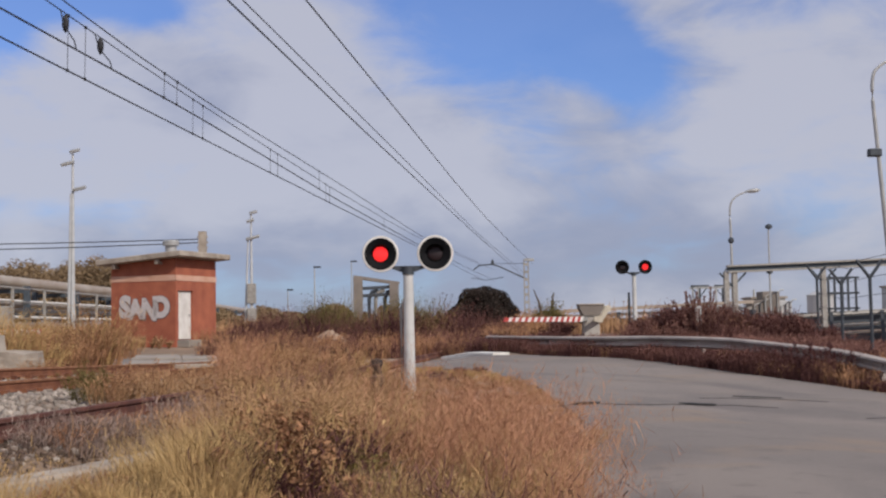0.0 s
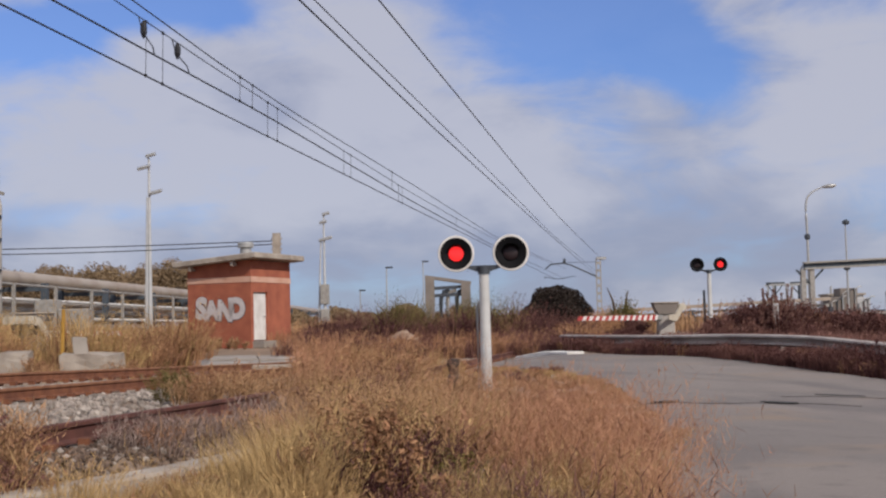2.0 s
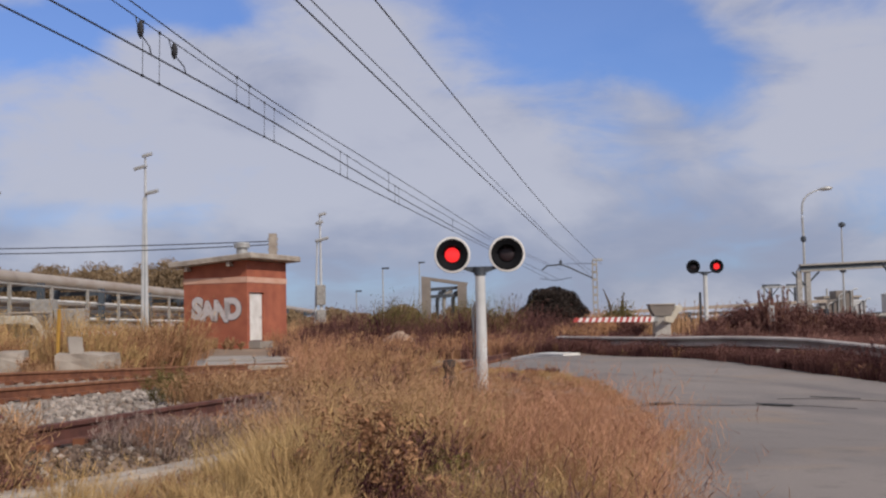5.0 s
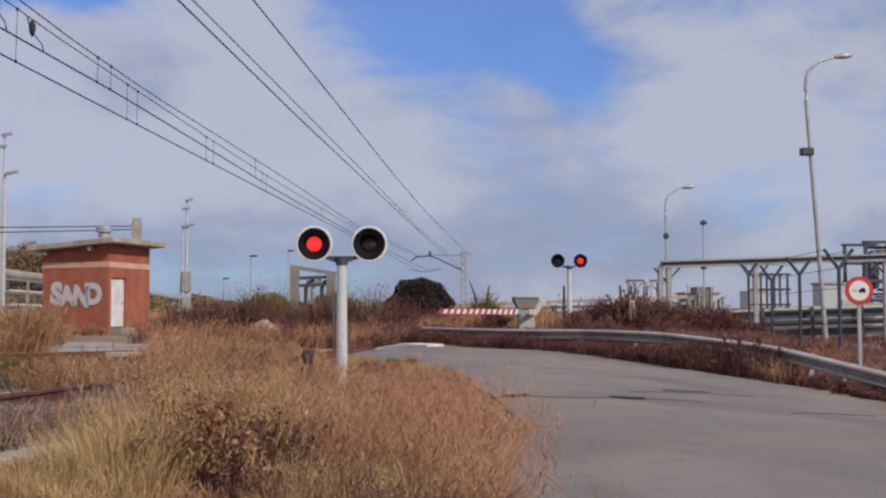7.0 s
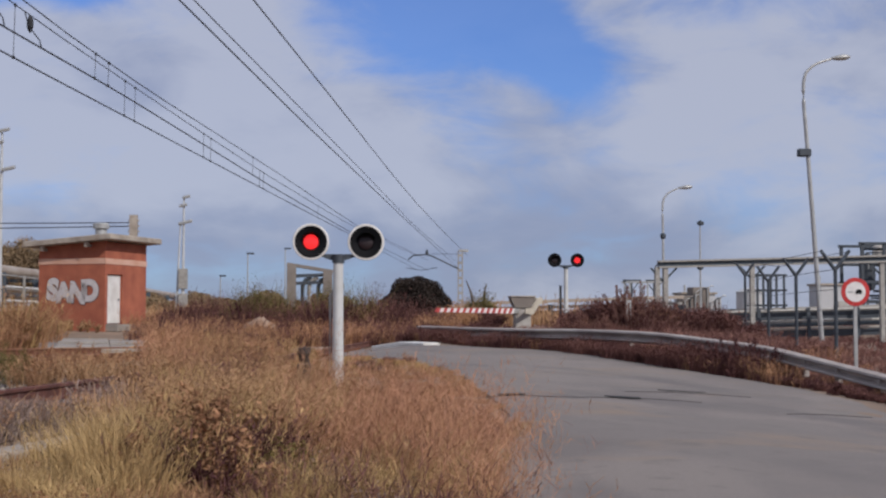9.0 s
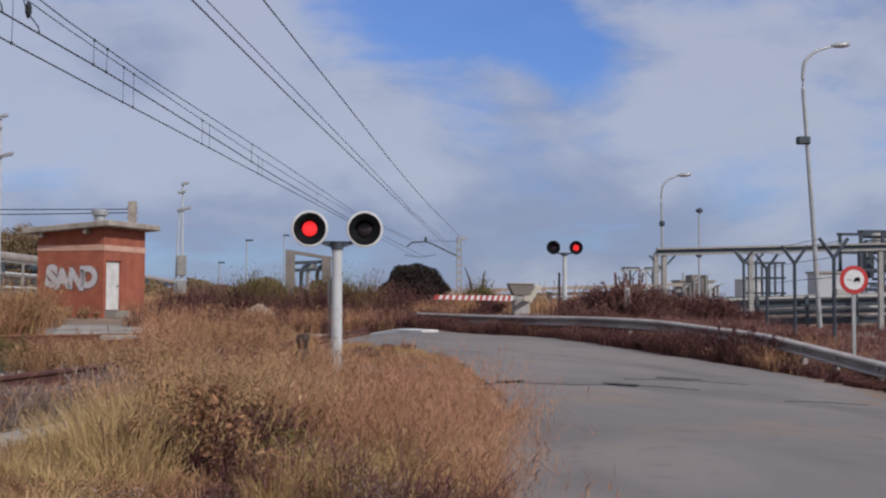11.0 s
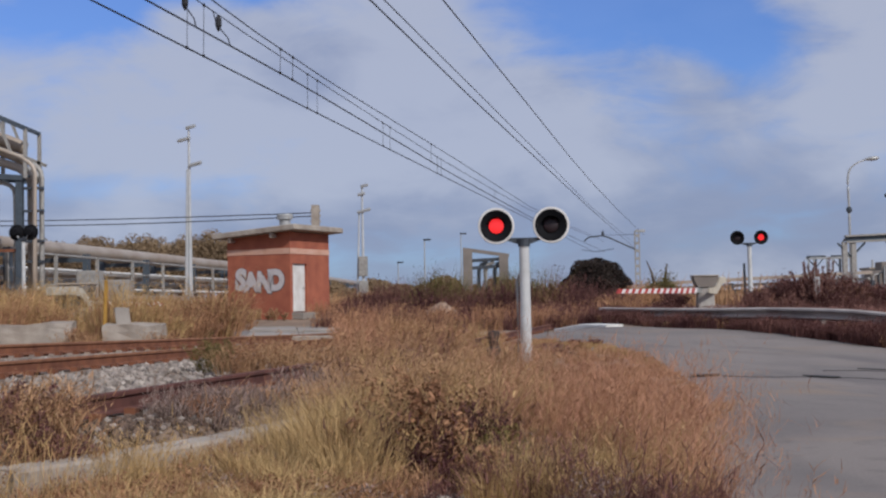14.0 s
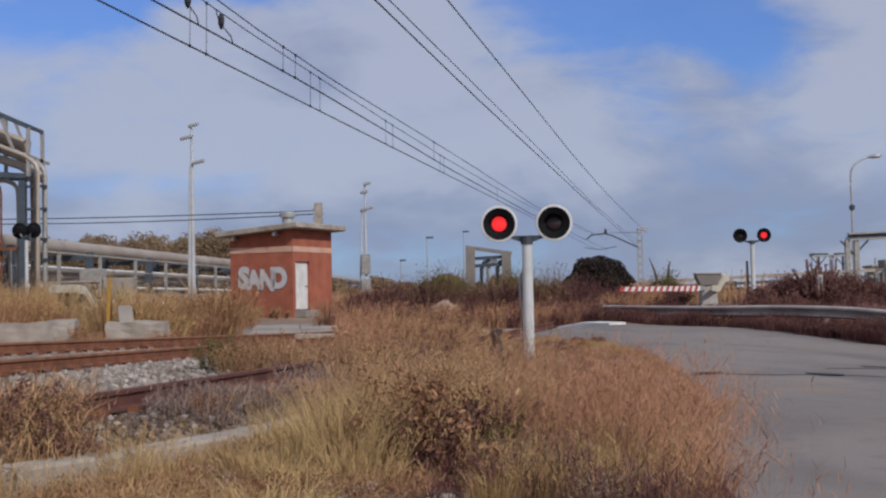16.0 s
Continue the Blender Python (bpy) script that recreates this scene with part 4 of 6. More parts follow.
# ---- street lamps ----
def street_lamp(m, pts, radii, head_at, label, box_z=None, clamp_z=None, head=1.0):
    s = thing("street_lamp", label, "street lamp", m, "tall street lamps")
    bm = B()
    tube(bm, along(pts, 26), [radii[0] + (radii[1] - radii[0]) * k / 26 for k in range(27)], 10)
    part("pole", bm, M["galv"], s, "tapered galvanised pole with curved arm")
    bm = B()
    lathe(bm, [(0.03, -0.12), (0.07, -0.05), (0.13, 0.15), (0.15, 0.35), (0.12, 0.55), (0.02, 0.66)], seg=14)
    bmesh.ops.transform(bm, matrix=head_at @ pose(0, 0, 0, 0, 84, 0) @ Matrix.Diagonal((head * 0.75, head, head, 1)), verts=bm.verts)
    part("lamp_head", bm, M["galv"], s, "grey cobra-head lantern", smooth=True)
    if box_z:
        bm = B()
        box(bm, (-0.52, -0.15, box_z - 0.16), (-0.06, 0.15, box_z + 0.12), bevel=0.03)
        part("floodlight", bm, M["darksteel"], s, "small dark box on the pole", m=pose(pts[0][0] - 0.35, 0, 0))
    if clamp_z:
        bm = B()
        lathe(bm, [(0.08, -0.2), (0.19, -0.1), (0.19, 0.1), (0.08, 0.2)], pose(0, 0, clamp_z), 12)
        part("clamp", bm, M["darksteel"], s)
    return s


street_lamp(pose(18.42, 45, 0.8), [(0.08, 0, -1.5), (-0.2, 0, 3.2), (-0.42, 0, 6.6), (-0.55, 0, 9.1), (-0.2, 0, 9.8), (0.55, 0, 10.1)], (0.095, 0.04), pose(0.6, 0, 10.12),
            "tall galvanised street lamp with curved arm and small box", 6.64, None)
street_lamp(pose(23.4, 84, 1.2), [(0, 0, -0.3), (0, 0, 3), (0, 0, 6), (0, 0, 7.9), (0.4, 0, 8.6), (1.2, 0, 8.95)], (0.10, 0.045), pose(1.2, 0, 8.95), "distant curved street lamp behind the steel gantry", None, 5.7, 1.3)
s = thing("lamp_mast", "thin straight lamp mast behind the gantry", "street lamp", pose(32.7, 106, 1.2), "tall street lamps")
bm = B()
rod(bm, (0, 0, -0.3), (0, 0, 8.1), 0.10, 0.055, 8)
part("pole", bm, M["galv"], s)
bm = B()
lathe(bm, [(0.1, 0), (0.3, 0.1), (0.3, 0.3), (0.05, 0.45)], pose(0.05, 0, 8.05), 10)
part("lamp_head", bm, M["darksteel"], s)
bm = B()
lathe(bm, [(0.1, 0), (0.28, 0.08), (0.28, 0.25), (0.1, 0.33)], pose(0, 0, 4.3), 10)
part("clamp", bm, M["darksteel"], s)


def flood_mast(m, h, heads, label, double=0.0, boxes=()):
    s = thing("floodlight_mast", label, "floodlight mast", m, "floodlight masts")
    bm = B()
    rod(bm, (0, 0, -0.3), (0, 0, h), 0.13, 0.055, 10)
    part("pole", bm, M["polegrey"], s, "pale tapered pole")
    if double:
        bm = B()
        rod(bm, (double, 0, -0.3), (double * 0.45, 0, h * 0.78), 0.09, 0.05, 8)
        part("second_pole", bm, M["polegrey"], s)
    for dx, z, w in heads:
        bm = B()
        box(bm, (-w / 2, -0.2, -0.08), (w / 2, 0.2, 0.08), bevel=0.03)
        part("floodlight", bm, M["galv"], s, "grey flat floodlight", m=pose(dx, 0, z, 15, -14, 0))
    for z in boxes:
        bm = B()
        box(bm, (-0.28, -0.25, z - 0.65), (0.28, 0.2, z + 0.65), bevel=0.02)
        part("switch_box", bm, M["palesteel"], s)
    return s


flood_mast(pose(-15.2, 65, 1.3), 9.2, ((0.1, 9.35, 0.5), (-0.25, 8.72, 0.65), (0.35, 7.45, 0.6)), "tall white floodlight mast with three lamps", -0.22)
flood_mast(pose(-8.2, 84, 1.2), 7.9, ((0.15, 8.0, 0.5), (-0.05, 7.45, 0.5), (0.1, 6.35, 0.9)), "white floodlight mast with switch boxes", -0.45, (2.7, 1.1))
bm = B()
prism(bm, [(-0.18, -0.15), (0.18, -0.15), (0.18, 0.15), (-0.18, 0.15)], -0.4, 5.1)
for k in range(3):
    box(bm, (-0.25, -0.05, 4.3 + 0.25 * k), (0.25, 0.05, 4.37 + 0.25 * k))
solid("concrete_pole", bm, M["concrete"], "square concrete pole carrying two cables behind the hut", "utility pole", pose(-8.25, 61.2, 1.1))
for dz in (0.0, 0.16):
    bm = B()
    tube(bm, [(-8.25 - 22 * k / 14, 61.2 + 0.0 * k, 5.68 + dz + (-0.35 if dz == 0 else -0.2) * math.sin(math.pi * k / 14) * 0.6 + 0.003 * k) for k in range(15)], 0.025, 5)
    solid("cable", bm, M["wire"], "dark sagging cable from the concrete pole", "cable", group="cables to the concrete pole")


# ---- steel gantry and fence ----
gan = thing("steel_gantry", "grey steel pipe gantry on trestle legs", "gantry", pose(18.7, 67, 1.1))
for z, h in ((3.33, 0.09), (3.02, 0.09)):
    bm = B()
    box(bm, (-0.2, -0.2, z - h / 2), (16, 0.2, z + h / 2 + 0.0))
    part("flange", bm, M["palesteel"], gan, m=pose(0, 0, 0, 0, -1.7, 0))
bm = B()
box(bm, (-0.2, -0.04, 3.06), (16, 0.04, 3.29))
part("web", bm, M["bluesteel"], gan, m=pose(0, 0, 0, 0, -1.7, 0))
for x in (0.0, 4.85, 12.1):
    z = 3.0 + x * 0.0297
    for dx in ((-0.35, 0.1) if x == 0 else (0.0,)):
        bm = B()
        box(bm, (x + dx - 0.12, -0.12, -1.5), (x + dx + 0.12, 0.12, z))
        part("leg", bm, M["palesteel"], gan)
    for sx in (-1, 1):
        bm = B()
        bar(bm, (x, 0, z - 0.75), (x + sx * 0.7, 0, z - 0.03), 0.09)
        part("knee_brace", bm, M["bluesteel"], gan)
bm = B()
tube(bm, [(-0.38, 0.3, -1.4), (-0.38, 0.3, 3.0), (-0.25, 0.3, 3.2), (0.3, 0.3, 3.25)], 0.06, 8)
part("drop_pipe", bm, M["galv"], gan)

fence = thing("security_fence", "dark steel fence posts with forked tops and wire", "fence", pose(0, 45, 0))
FENCE = ((15.94, 1), (14.82, -4.5), (13.63, -10), (13.02, -14.2))
tops = []
for x, y in FENCE:
    z = 3.0 if y > 0 else 2.62
    bm = B()
    rod(bm, (0, 0, -1.5), (0, 0, z - 0.8), 0.05, None, 8)
    p = part("fence_post", bm, M["darksteel"], fence, m=pose(x, y, 0.8))
    for sx in (-1, 1):
        bm = B()
        rod(bm, (0, 0, z - 0.82), (sx * 0.37, 0, z - 0.33), 0.05, 0.045, 8)
        part("fork", bm, M["darksteel"], p)
    tops.append((x, y, z))
for dx, dz in ((-0.37, 0.45), (0.37, 0.45), (0, 0.0), (0, -0.5), (0, -1.0), (0, -1.4)):
    bm = B()
    tube(bm, [(x + dx, y, z + dz) for x, y, z in tops], 0.008, 4)
    part("strand", bm, M["wire"], fence)


# ---- pipe rack beyond the line ----
def rack_x(y):
    return -21.3 + 0.068 * (y - 62) if y < 92 else -19.2 + 0.005 * (y - 92)


rack = thing("pipe_rack", "long pipe rack with pale clad pipes on blue-grey frames", "pipe rack", pose(0, 0, 0))
for dx, z, r, mt in ((0, 4.42, 0.36, "pipe"), (-1.0, 4.35, 0.25, "pipe"), (0.6, 3.30, 0.14, "paintwhite"), (0.1, 2.85, 0.17, "palesteel"), (0.7, 2.45, 0.10, "paintwhite"), (-0.8, 3.25, 0.2, "pipe")):
    bm = B()
    tube(bm, [(rack_x(y) + dx, y, z) for y in range(44, 184, 6)], r, 10)
    part("rack_pipe", bm, M[mt], rack, smooth=True)
for y in range(46, 180, 9):
    for sx in (-1.6, 0.95):
        bm = B()
        box(bm, (rack_x(y) + sx - 0.16, y - 0.16, 0.6), (rack_x(y) + sx + 0.16, y + 0.16, 4.2))
        part("column", bm, M["bluesteel"], rack)
    for z in (2.6, 3.95):
        bm = B()
        box(bm, (rack_x(y) - 1.7, y - 0.1, z - 0.14), (rack_x(y) + 1.05, y + 0.1, z + 0.1))
        part("crossbeam", bm, M["bluesteel"], rack)
rail_f = thing("railing", "pale grey tubular railing in front of the pipes", "railing", pose(0, 0, 0))
for k in range(12):
    y = 52 + k * 5.0
    bm = B()
    box(bm, (rack_x(y) + 2.17, y - 0.07, 0.8), (rack_x(y) + 2.31, y + 0.07, 3.95))
    part("post", bm, M["palesteel"], rail_f)
for z, r in ((3.9, 0.06), (3.2, 0.05), (2.35, 0.05)):
    bm = B()
    tube(bm, [(rack_x(y) + 2.2, y, z) for y in range(52, 110, 5)], r, 6)
    part("rail_bar", bm, M["palesteel"], rail_f)
bm = B()
for a, b in zip(range(40, 130, 10), range(50, 140, 10)):
    bar(bm, (rack_x(a) + 3.0, a, 1.5), (rack_x(b) + 3.0, b, 1.5), 0.3, 1.2)
solid("low_wall", bm, M["concrete"], "low pale concrete wall below the pipes", "wall", kind="structure")

# ---- pipe bridge ----
pb = thing("pipe_bridge", "steel truss pipe bridge with pipes bending down to the ground", "pipe bridge", pose(-18.1, 50, 0))
for y in (0, 1.6):
    for x, z, slope, wide in ((-0.1, 8.6, 0.45, 0.16), (0.15, 7.3, 0.43, 0.13), (-0.2, 6.66, 0.08, 0.2)):
        bm = B()
        bar(bm, (x, y, z), (-9, y, z + slope * (x + 9)), wide)
        part("chord", bm, M["bluesteel" if wide > 0.14 else "palesteel"], pb)
    for k in range(6):
        x = -0.12 - k * 1.5
        bm = B()
        bar(bm, (x, y, 6.66 + k * 0.12), (x, y, 8.6 + k * 0.675), 0.13)
        part("upright", bm, M["palesteel"], pb)
        bm = B()
        bar(bm, (x - 1.15, y, 8.6 + 0.52 + k * 0.675), (x - 0.55, y, 7.6 + k * 0.645), 0.10)
        part("diagonal", bm, M["palesteel"], pb)
for k in range(6):
    for z in (8.6 + 0.675 * k, 6.75 + 0.12 * k):
        bm = B()
        bar(bm, (-0.12 - k * 1.5, 0, z), (-0.12 - k * 1.5, 1.6, z), 0.10)
        part("cross_tie", bm, M["bluesteel"], pb)
# pipes that run along the bridge and bend down at its end
for x, y, z, r, slope, mt in ((0.46, 0.2, 7.15, 0.10, 0.40, "palesteel"), (0.24, 0.0, 7.30, 0.10, 0.40, "pipe"), (0.08, 1.2, 7.0, 0.09, 0.34, "galv"), (-0.08, 0.5, 6.95, 0.16, 0.34, "pipe"), (-0.64, 0.3, 6.45, 0.09, 0.06, "palesteel"),
                              (-1.38, 0.4, 6.5, 0.05, 0.06, "rust"), (-1.55, 0.3, 6.58, 0.09, 0.06, "palesteel"), (-1.72, 0.6, 6.6, 0.08, 0.06, "galv"), (-1.9, 0.2, 6.6, 0.10, 0.06, "pipe"), (-2.15, 0.5, 6.6, 0.12, 0.06, "rust")):
    bm = B()
    tube(bm, [(x, y, 0.8), (x, y, 3.0), (x, y, z - 0.5), (x - 0.05, y, z - 0.22), (x - 0.2, y, z - 0.05), (x - 0.5, y, z + 0.05 + slope * 0.3), (-9, y, z + slope * (x + 9))], r, 10)
    part("bridge_pipe", bm, M[mt], pb, smooth=True)
for z, r, y in ((8.05, 0.26, 0.9), (7.55, 0.2, 0.9)):
    bm = B()
    tube(bm, [(-0.45, y, z - 0.1), (-0.7, y, z), (-9, y, z + 3.4)], r, 12)
    part("bridge_pipe", bm, M["pipe"], pb, smooth=True)
for x, y in ((-0.39, 0.1), (-0.39, 1.5), (-5.5, 0.1), (-5.5, 1.5)):
    bm = B()
    box(bm, (x - 0.13, y - 0.13, 0.6), (x + 0.13, y + 0.13, 6.7))
    part("leg", bm, M["bluesteel"], pb)
for z in (3.3, 4.1, 5.3, 6.2):
    bm = B()
    box(bm, (-0.4, 0.02, z), (0.58, 0.14, z + 0.10))
    part("pipe_clamp", bm, M["darksteel"], pb)
bm = B()
box(bm, (-2.3, 0.1, 3.75), (-0.4, 0.25, 3.87))
part("pipe_clamp", bm, M["rust"], pb)
for dx, w, h in ((1.3, 0.9, 1.9), (2.4, 1.2, 1.5), (-0.3, 0.7, 1.4)):
    bm = B()
    box(bm, (-w / 2, -0.4, -0.3), (w / 2, 0.4, h), bevel=0.03)
    solid("equipment_cabinet", bm, M["palesteel"], "pale grey steel equipment cabinet in the grass", "cabinet", pose(-17.6 + dx, 52, 1.1), "equipment cabinets")
crossing_signal(pose(-17.3, 47.2, 1.1, 0, 0, 175), 3.0, 0.27, False, "crossing signal seen from behind, dark lamp backs", 0.30, "black", 0.07)

# ---- works in the distance ----
def slab_building(name, x, y, w, d, h, mt, label, cat_name="building", z=1.2):
    t = thing(name, label, cat_name, pose(x, y, z), "distant works")
    bm = B()
    box(bm, (-w / 2, -d / 2, -0.5), (w / 2, d / 2, h), bevel=0.05)
    part("wall", bm, M[mt], t)
    bm = B()
    box(bm, (-w / 2 - 0.15, -d / 2 - 0.15, h), (w / 2 + 0.15, d / 2 + 0.15, h + 0.18))
    part("roof", bm, M["concrete"], t)
    bm = B()
    box(bm, (w * 0.1, -d / 2 - 0.5, -0.4), (w * 0.45, -d / 2, h * 0.55))
    part("annex", bm, M["cabinet"], t)
    bm = B()
    rod(bm, (-w * 0.3, 0, h), (-w * 0.3, 0, h + 0.9), 0.12, 0.1, 8)
    part("vent_pipe", bm, M["galv"], t)
    return t


slab_building("plant_building", 36.7, 121, 3.2, 3, 2.5, "tank", "distant grey concrete plant block")
slab_building("plant_building", 50.0, 121, 2.6, 3, 3.4, "tank", "distant pale plant block beside a tank")
for x, y, r, h, z in ((35.2, 128, 1.2, 2.0, 1.2), (46.0, 132, 1.4, 3.0, 1.2), (52.5, 125, 1.5, 2.4, 1.2)):
    t = thing("storage_tank", "distant pale cylindrical storage tank", "tank", pose(x, y, z), "distant works")
    bm = B()
    lathe(bm, [(r, -0.4), (r, h), (r * 0.5, h + 0.35), (0.05, h + 0.42)], seg=28)
    part("shell", bm, M["tank"], t)
    bm = B()
    lathe(bm, [(r + 0.05, h - 0.1), (r + 0.05, h), (r, h)], seg=28)
    part("rim", bm, M["galv"], t)


def steel_frame(name, x, y, w, d, h, bays, storeys, mt, label, z=1.2, rr=0.12):
    t = thing(name, label, "steel structure", pose(x, y, z), "distant works")
    for i in range(bays + 1):
        for yy in (0, d):
            bm = B()
            box(bm, (i * w / bays - rr, yy - rr, -0.5), (i * w / bays + rr, yy + rr, h))
            part("column", bm, M[mt], t)
    for k in range(1, storeys + 1):
        for yy in (0, d):
            bm = B()
            box(bm, (-0.3, yy - rr, k * h / storeys - rr), (w + 0.3, yy + rr, k * h / storeys + rr))
            part("beam", bm, M[mt], t)
    for i in range(bays):
        bm = B()
        bar(bm, (i * w / bays, 0, 0), ((i + 1) * w / bays, 0, h / storeys), rr)
        part("brace", bm, M[mt], t)
    return t


tower = steel_frame("process_tower", 54.0, 122, 9, 5, 7.6, 4, 4, "darksteel", "dark steel process tower with vessels and pipes", rr=0.14)
for k, (x, z, r, h) in enumerate(((1.6, 3.2, 0.8, 3.2), (4.0, 4.4, 0.9, 2.4), (6.6, 2.6, 1.0, 4.6), (2.8, 6.0, 0.6, 1.4))):
    bm = B()
    lathe(bm, [(0.1, z - 0.3), (r, z), (r, z + h), (0.1, z + h + 0.4)], pose(x, 2.5, 0), 16)
    part("vessel", bm, M["cabinet" if k % 2 else "darksteel"], tower)
tower_rng = random.Random(5)
for k in range(64):
    bm = B()
    x, y, z = tower_rng.uniform(-0.5, 9), tower_rng.uniform(-0.4, 5), tower_rng.uniform(0.5, 7.4)
    d = [(tower_rng.uniform(1.5, 4), 0, 0), (0, 0, tower_rng.uniform(0.8, 2.2)), (tower_rng.uniform(0.6, 1.4), 0, tower_rng.uniform(0.4, 1.0))][k % 3]
    rod(bm, (x, y, z), (x + d[0], y, z + d[2]), tower_rng.uniform(0.06, 0.16), None, 6)
    part("process_pipe", bm, M[("darksteel", "galv", "rust")[k % 3]], tower)
steel_frame("steel_trestle", 29.6, 118, 3.4, 2, 3.6, 2, 2, "galv", "thin distant steel pipe frame", rr=0.07)
for x0, x1, z0, z1, y, mt, r in ((38.5, 78, 2.05, 3.4, 120, "palesteel", 0.17), (40, 78, 1.05, 1.1, 119, "palesteel", 0.17), (39, 78, 1.6, 2.4, 122, "bluesteel", 0.45),
                                 (15, 33, 2.7, 3.3, 112, "pipe", 0.14), (15, 33, 2.2, 2.75, 112.6, "palesteel", 0.13), (14, 36, 1.8, 2.0, 113, "bluesteel", 0.2)):
    bm = B()
    bar(bm, (x0, y, z0), (x1, y, z1), r * 1.5, r * 2)
    solid("elevated_pipe", bm, M[mt], "long distant horizontal pipe run of the works", "pipe", group="distant works")
for x, y, z in [(x, 120, 2.3) for x in range(40, 78, 4)] + [(x, 112.5, 2.6) for x in range(15, 34, 6)]:
    bm = B()
    box(bm, (x - 0.14, y - 0.8, 0.8), (x + 0.14, y + 0.8, z))
    solid("pipe_support", bm, M["darksteel"], "short dark support under the pipe run", "support", group="distant works")
for x, h in ((30.0, 5.0), (32.2, 5.0)):
    t = thing("signal_gallows", "thin distant steel post with a short cross-arm and braces", "post", pose(x, 119, 1.2), "distant works")
    bm = B()
    box(bm, (-0.09, -0.09, -0.5), (0.09, 0.09, h - 1.2))
    part("post", bm, M["darksteel"], t)
    bm = B()
    box(bm, (-0.8, -0.08, h - 1.35), (0.9, 0.08, h - 1.15))
    part("cross_arm", bm, M["darksteel"], t)
    for sx in (-1, 1):
        bm = B()
        bar(bm, (0, 0, h - 2.3), (sx * 0.75, 0, h - 1.35), 0.08)
        part("brace", bm, M["darksteel"], t)
for x, w, h, mt in ((34.9, 1.4, 3.5, "grimy"), (36.0, 1.6, 4.3, "grimy"), (37.3, 1.2, 3.4, "tank")):
    t = thing("plant_block", "distant stained concrete plant block with pipes on its wall", "building", pose(x, 117.5, 1.0), "distant works")
    bm = B()
    box(bm, (-w / 2, -1, -0.5), (w / 2, 1, h - 1.0), bevel=0.05)
    part("wall", bm, M[mt], t)
    for k in range(3):
        bm = B()
        px = -w * 0.35 + k * w * 0.35
        tube(bm, [(px, -1.1, 0), (px, -1.1, h - 1.5 + 0.2 * k), (px + 0.3, -1.06, h - 1.3 + 0.2 * k), (px + 0.6, -1.06, h - 1.3 + 0.2 * k)], 0.06, 6)
        part("wall_pipe", bm, M["darksteel" if k % 2 else "galv"], t)
steel_frame("steel_trestle", 41.9, 118, 2.6, 2, 4.3, 2, 3, "darksteel", "dark distant lattice frame with braces", rr=0.09)
# low pipe track along the far side of the fence
pt = thing("pipe_track", "dark low pipe track with pale top pipes behind the fence", "pipe track", pose(22.3, 71, 0.9, 0, -1.6, 0), "distant works")
for z0, z1, mt in ((0.30, 0.74, "darksteel"), (-0.12, 0.13, "bluesteel"), (-0.7, -0.3, "darksteel")):
    bm = B()
    box(bm, (0, 0, z0), (30, 0.3, z1))
    part("side_panel", bm, M[mt], pt)
for z, rr in ((0.82, 0.08), (0.21, 0.07), (-0.22, 0.05)):
    bm = B()
    rod(bm, (-0.6, -0.25, z), (31, -0.25, z), rr, None, 8)
    part("top_pipe", bm, M["palesteel"], pt, "pale grey pipe")
for k in range(11):
    bm = B()
    box(bm, (k * 2.9 - 0.1, -0.45, -1.9), (k * 2.9 + 0.1, -0.38, 0.95))
    part("upright", bm, M["darksteel"], pt)
# loading frame beyond the scrub
lf = thing("loading_frame", "pale concrete loading frame with dark pipes inside", "frame", pose(-2.5, 140, 1.2), "distant works")
for x, h in ((0.3, 5.9), (4.2, 5.2)):
    bm = B()
    box(bm, (x - 0.5, -1, -0.5), (x + 0.5, 1, h))
    part("pier", bm, M["grimy"], lf, "grimy concrete pier")
bm = B()
bar(bm, (-0.2, 0, 6.0), (4.8, 0, 5.2), 1.2, 0.35)
part("beam", bm, M["grimy"], lf)
for x, mt in ((1.5, "darksteel"), (2.2, "palesteel"), (3.2, "darksteel")):
    bm = B()
    tube(bm, [(x, -0.2, -0.3), (x, -0.2, 3.6), (x + 0.3, -0.2, 4.3), (x + 1.0, -0.2, 4.5)], 0.22, 8)
    part("riser", bm, M[mt], lf)
for z in (3.9, 4.7):
    bm = B()
    bar(bm, (0.6, -0.4, z), (3.9, -0.4, z + 0.15), 0.3, 0.35)
    part("inner_beam", bm, M["darksteel"], lf)
for x, y, h in ((-6.4, 130, 6.6), (-3.1, 150, 8.2), (-10.5, 150, 5.0)):
    t = thing("lamp_mast", "thin distant lamp mast over the scrub", "street lamp", pose(x, y, 1.2), "tall street lamps")
    bm = B()
    rod(bm, (0, 0, -0.3), (0, 0, h), 0.1, 0.06, 6)
    part("pole", bm, M["galv"], t)
    bm = B()
    box(bm, (-0.1, -0.15, h - 0.05), (0.65, 0.15, h + 0.12), bevel=0.03)
    part("lamp_head", bm, M["darksteel"], t)
bm = B()
box(bm, (-0.09, -0.09, -0.3), (0.09, 0.09, 1.3))
solid("marker_post", bm, M["galv"], "short grey post in the russet scrub", "marker post", pose(11.35, 45.2, 0.75))


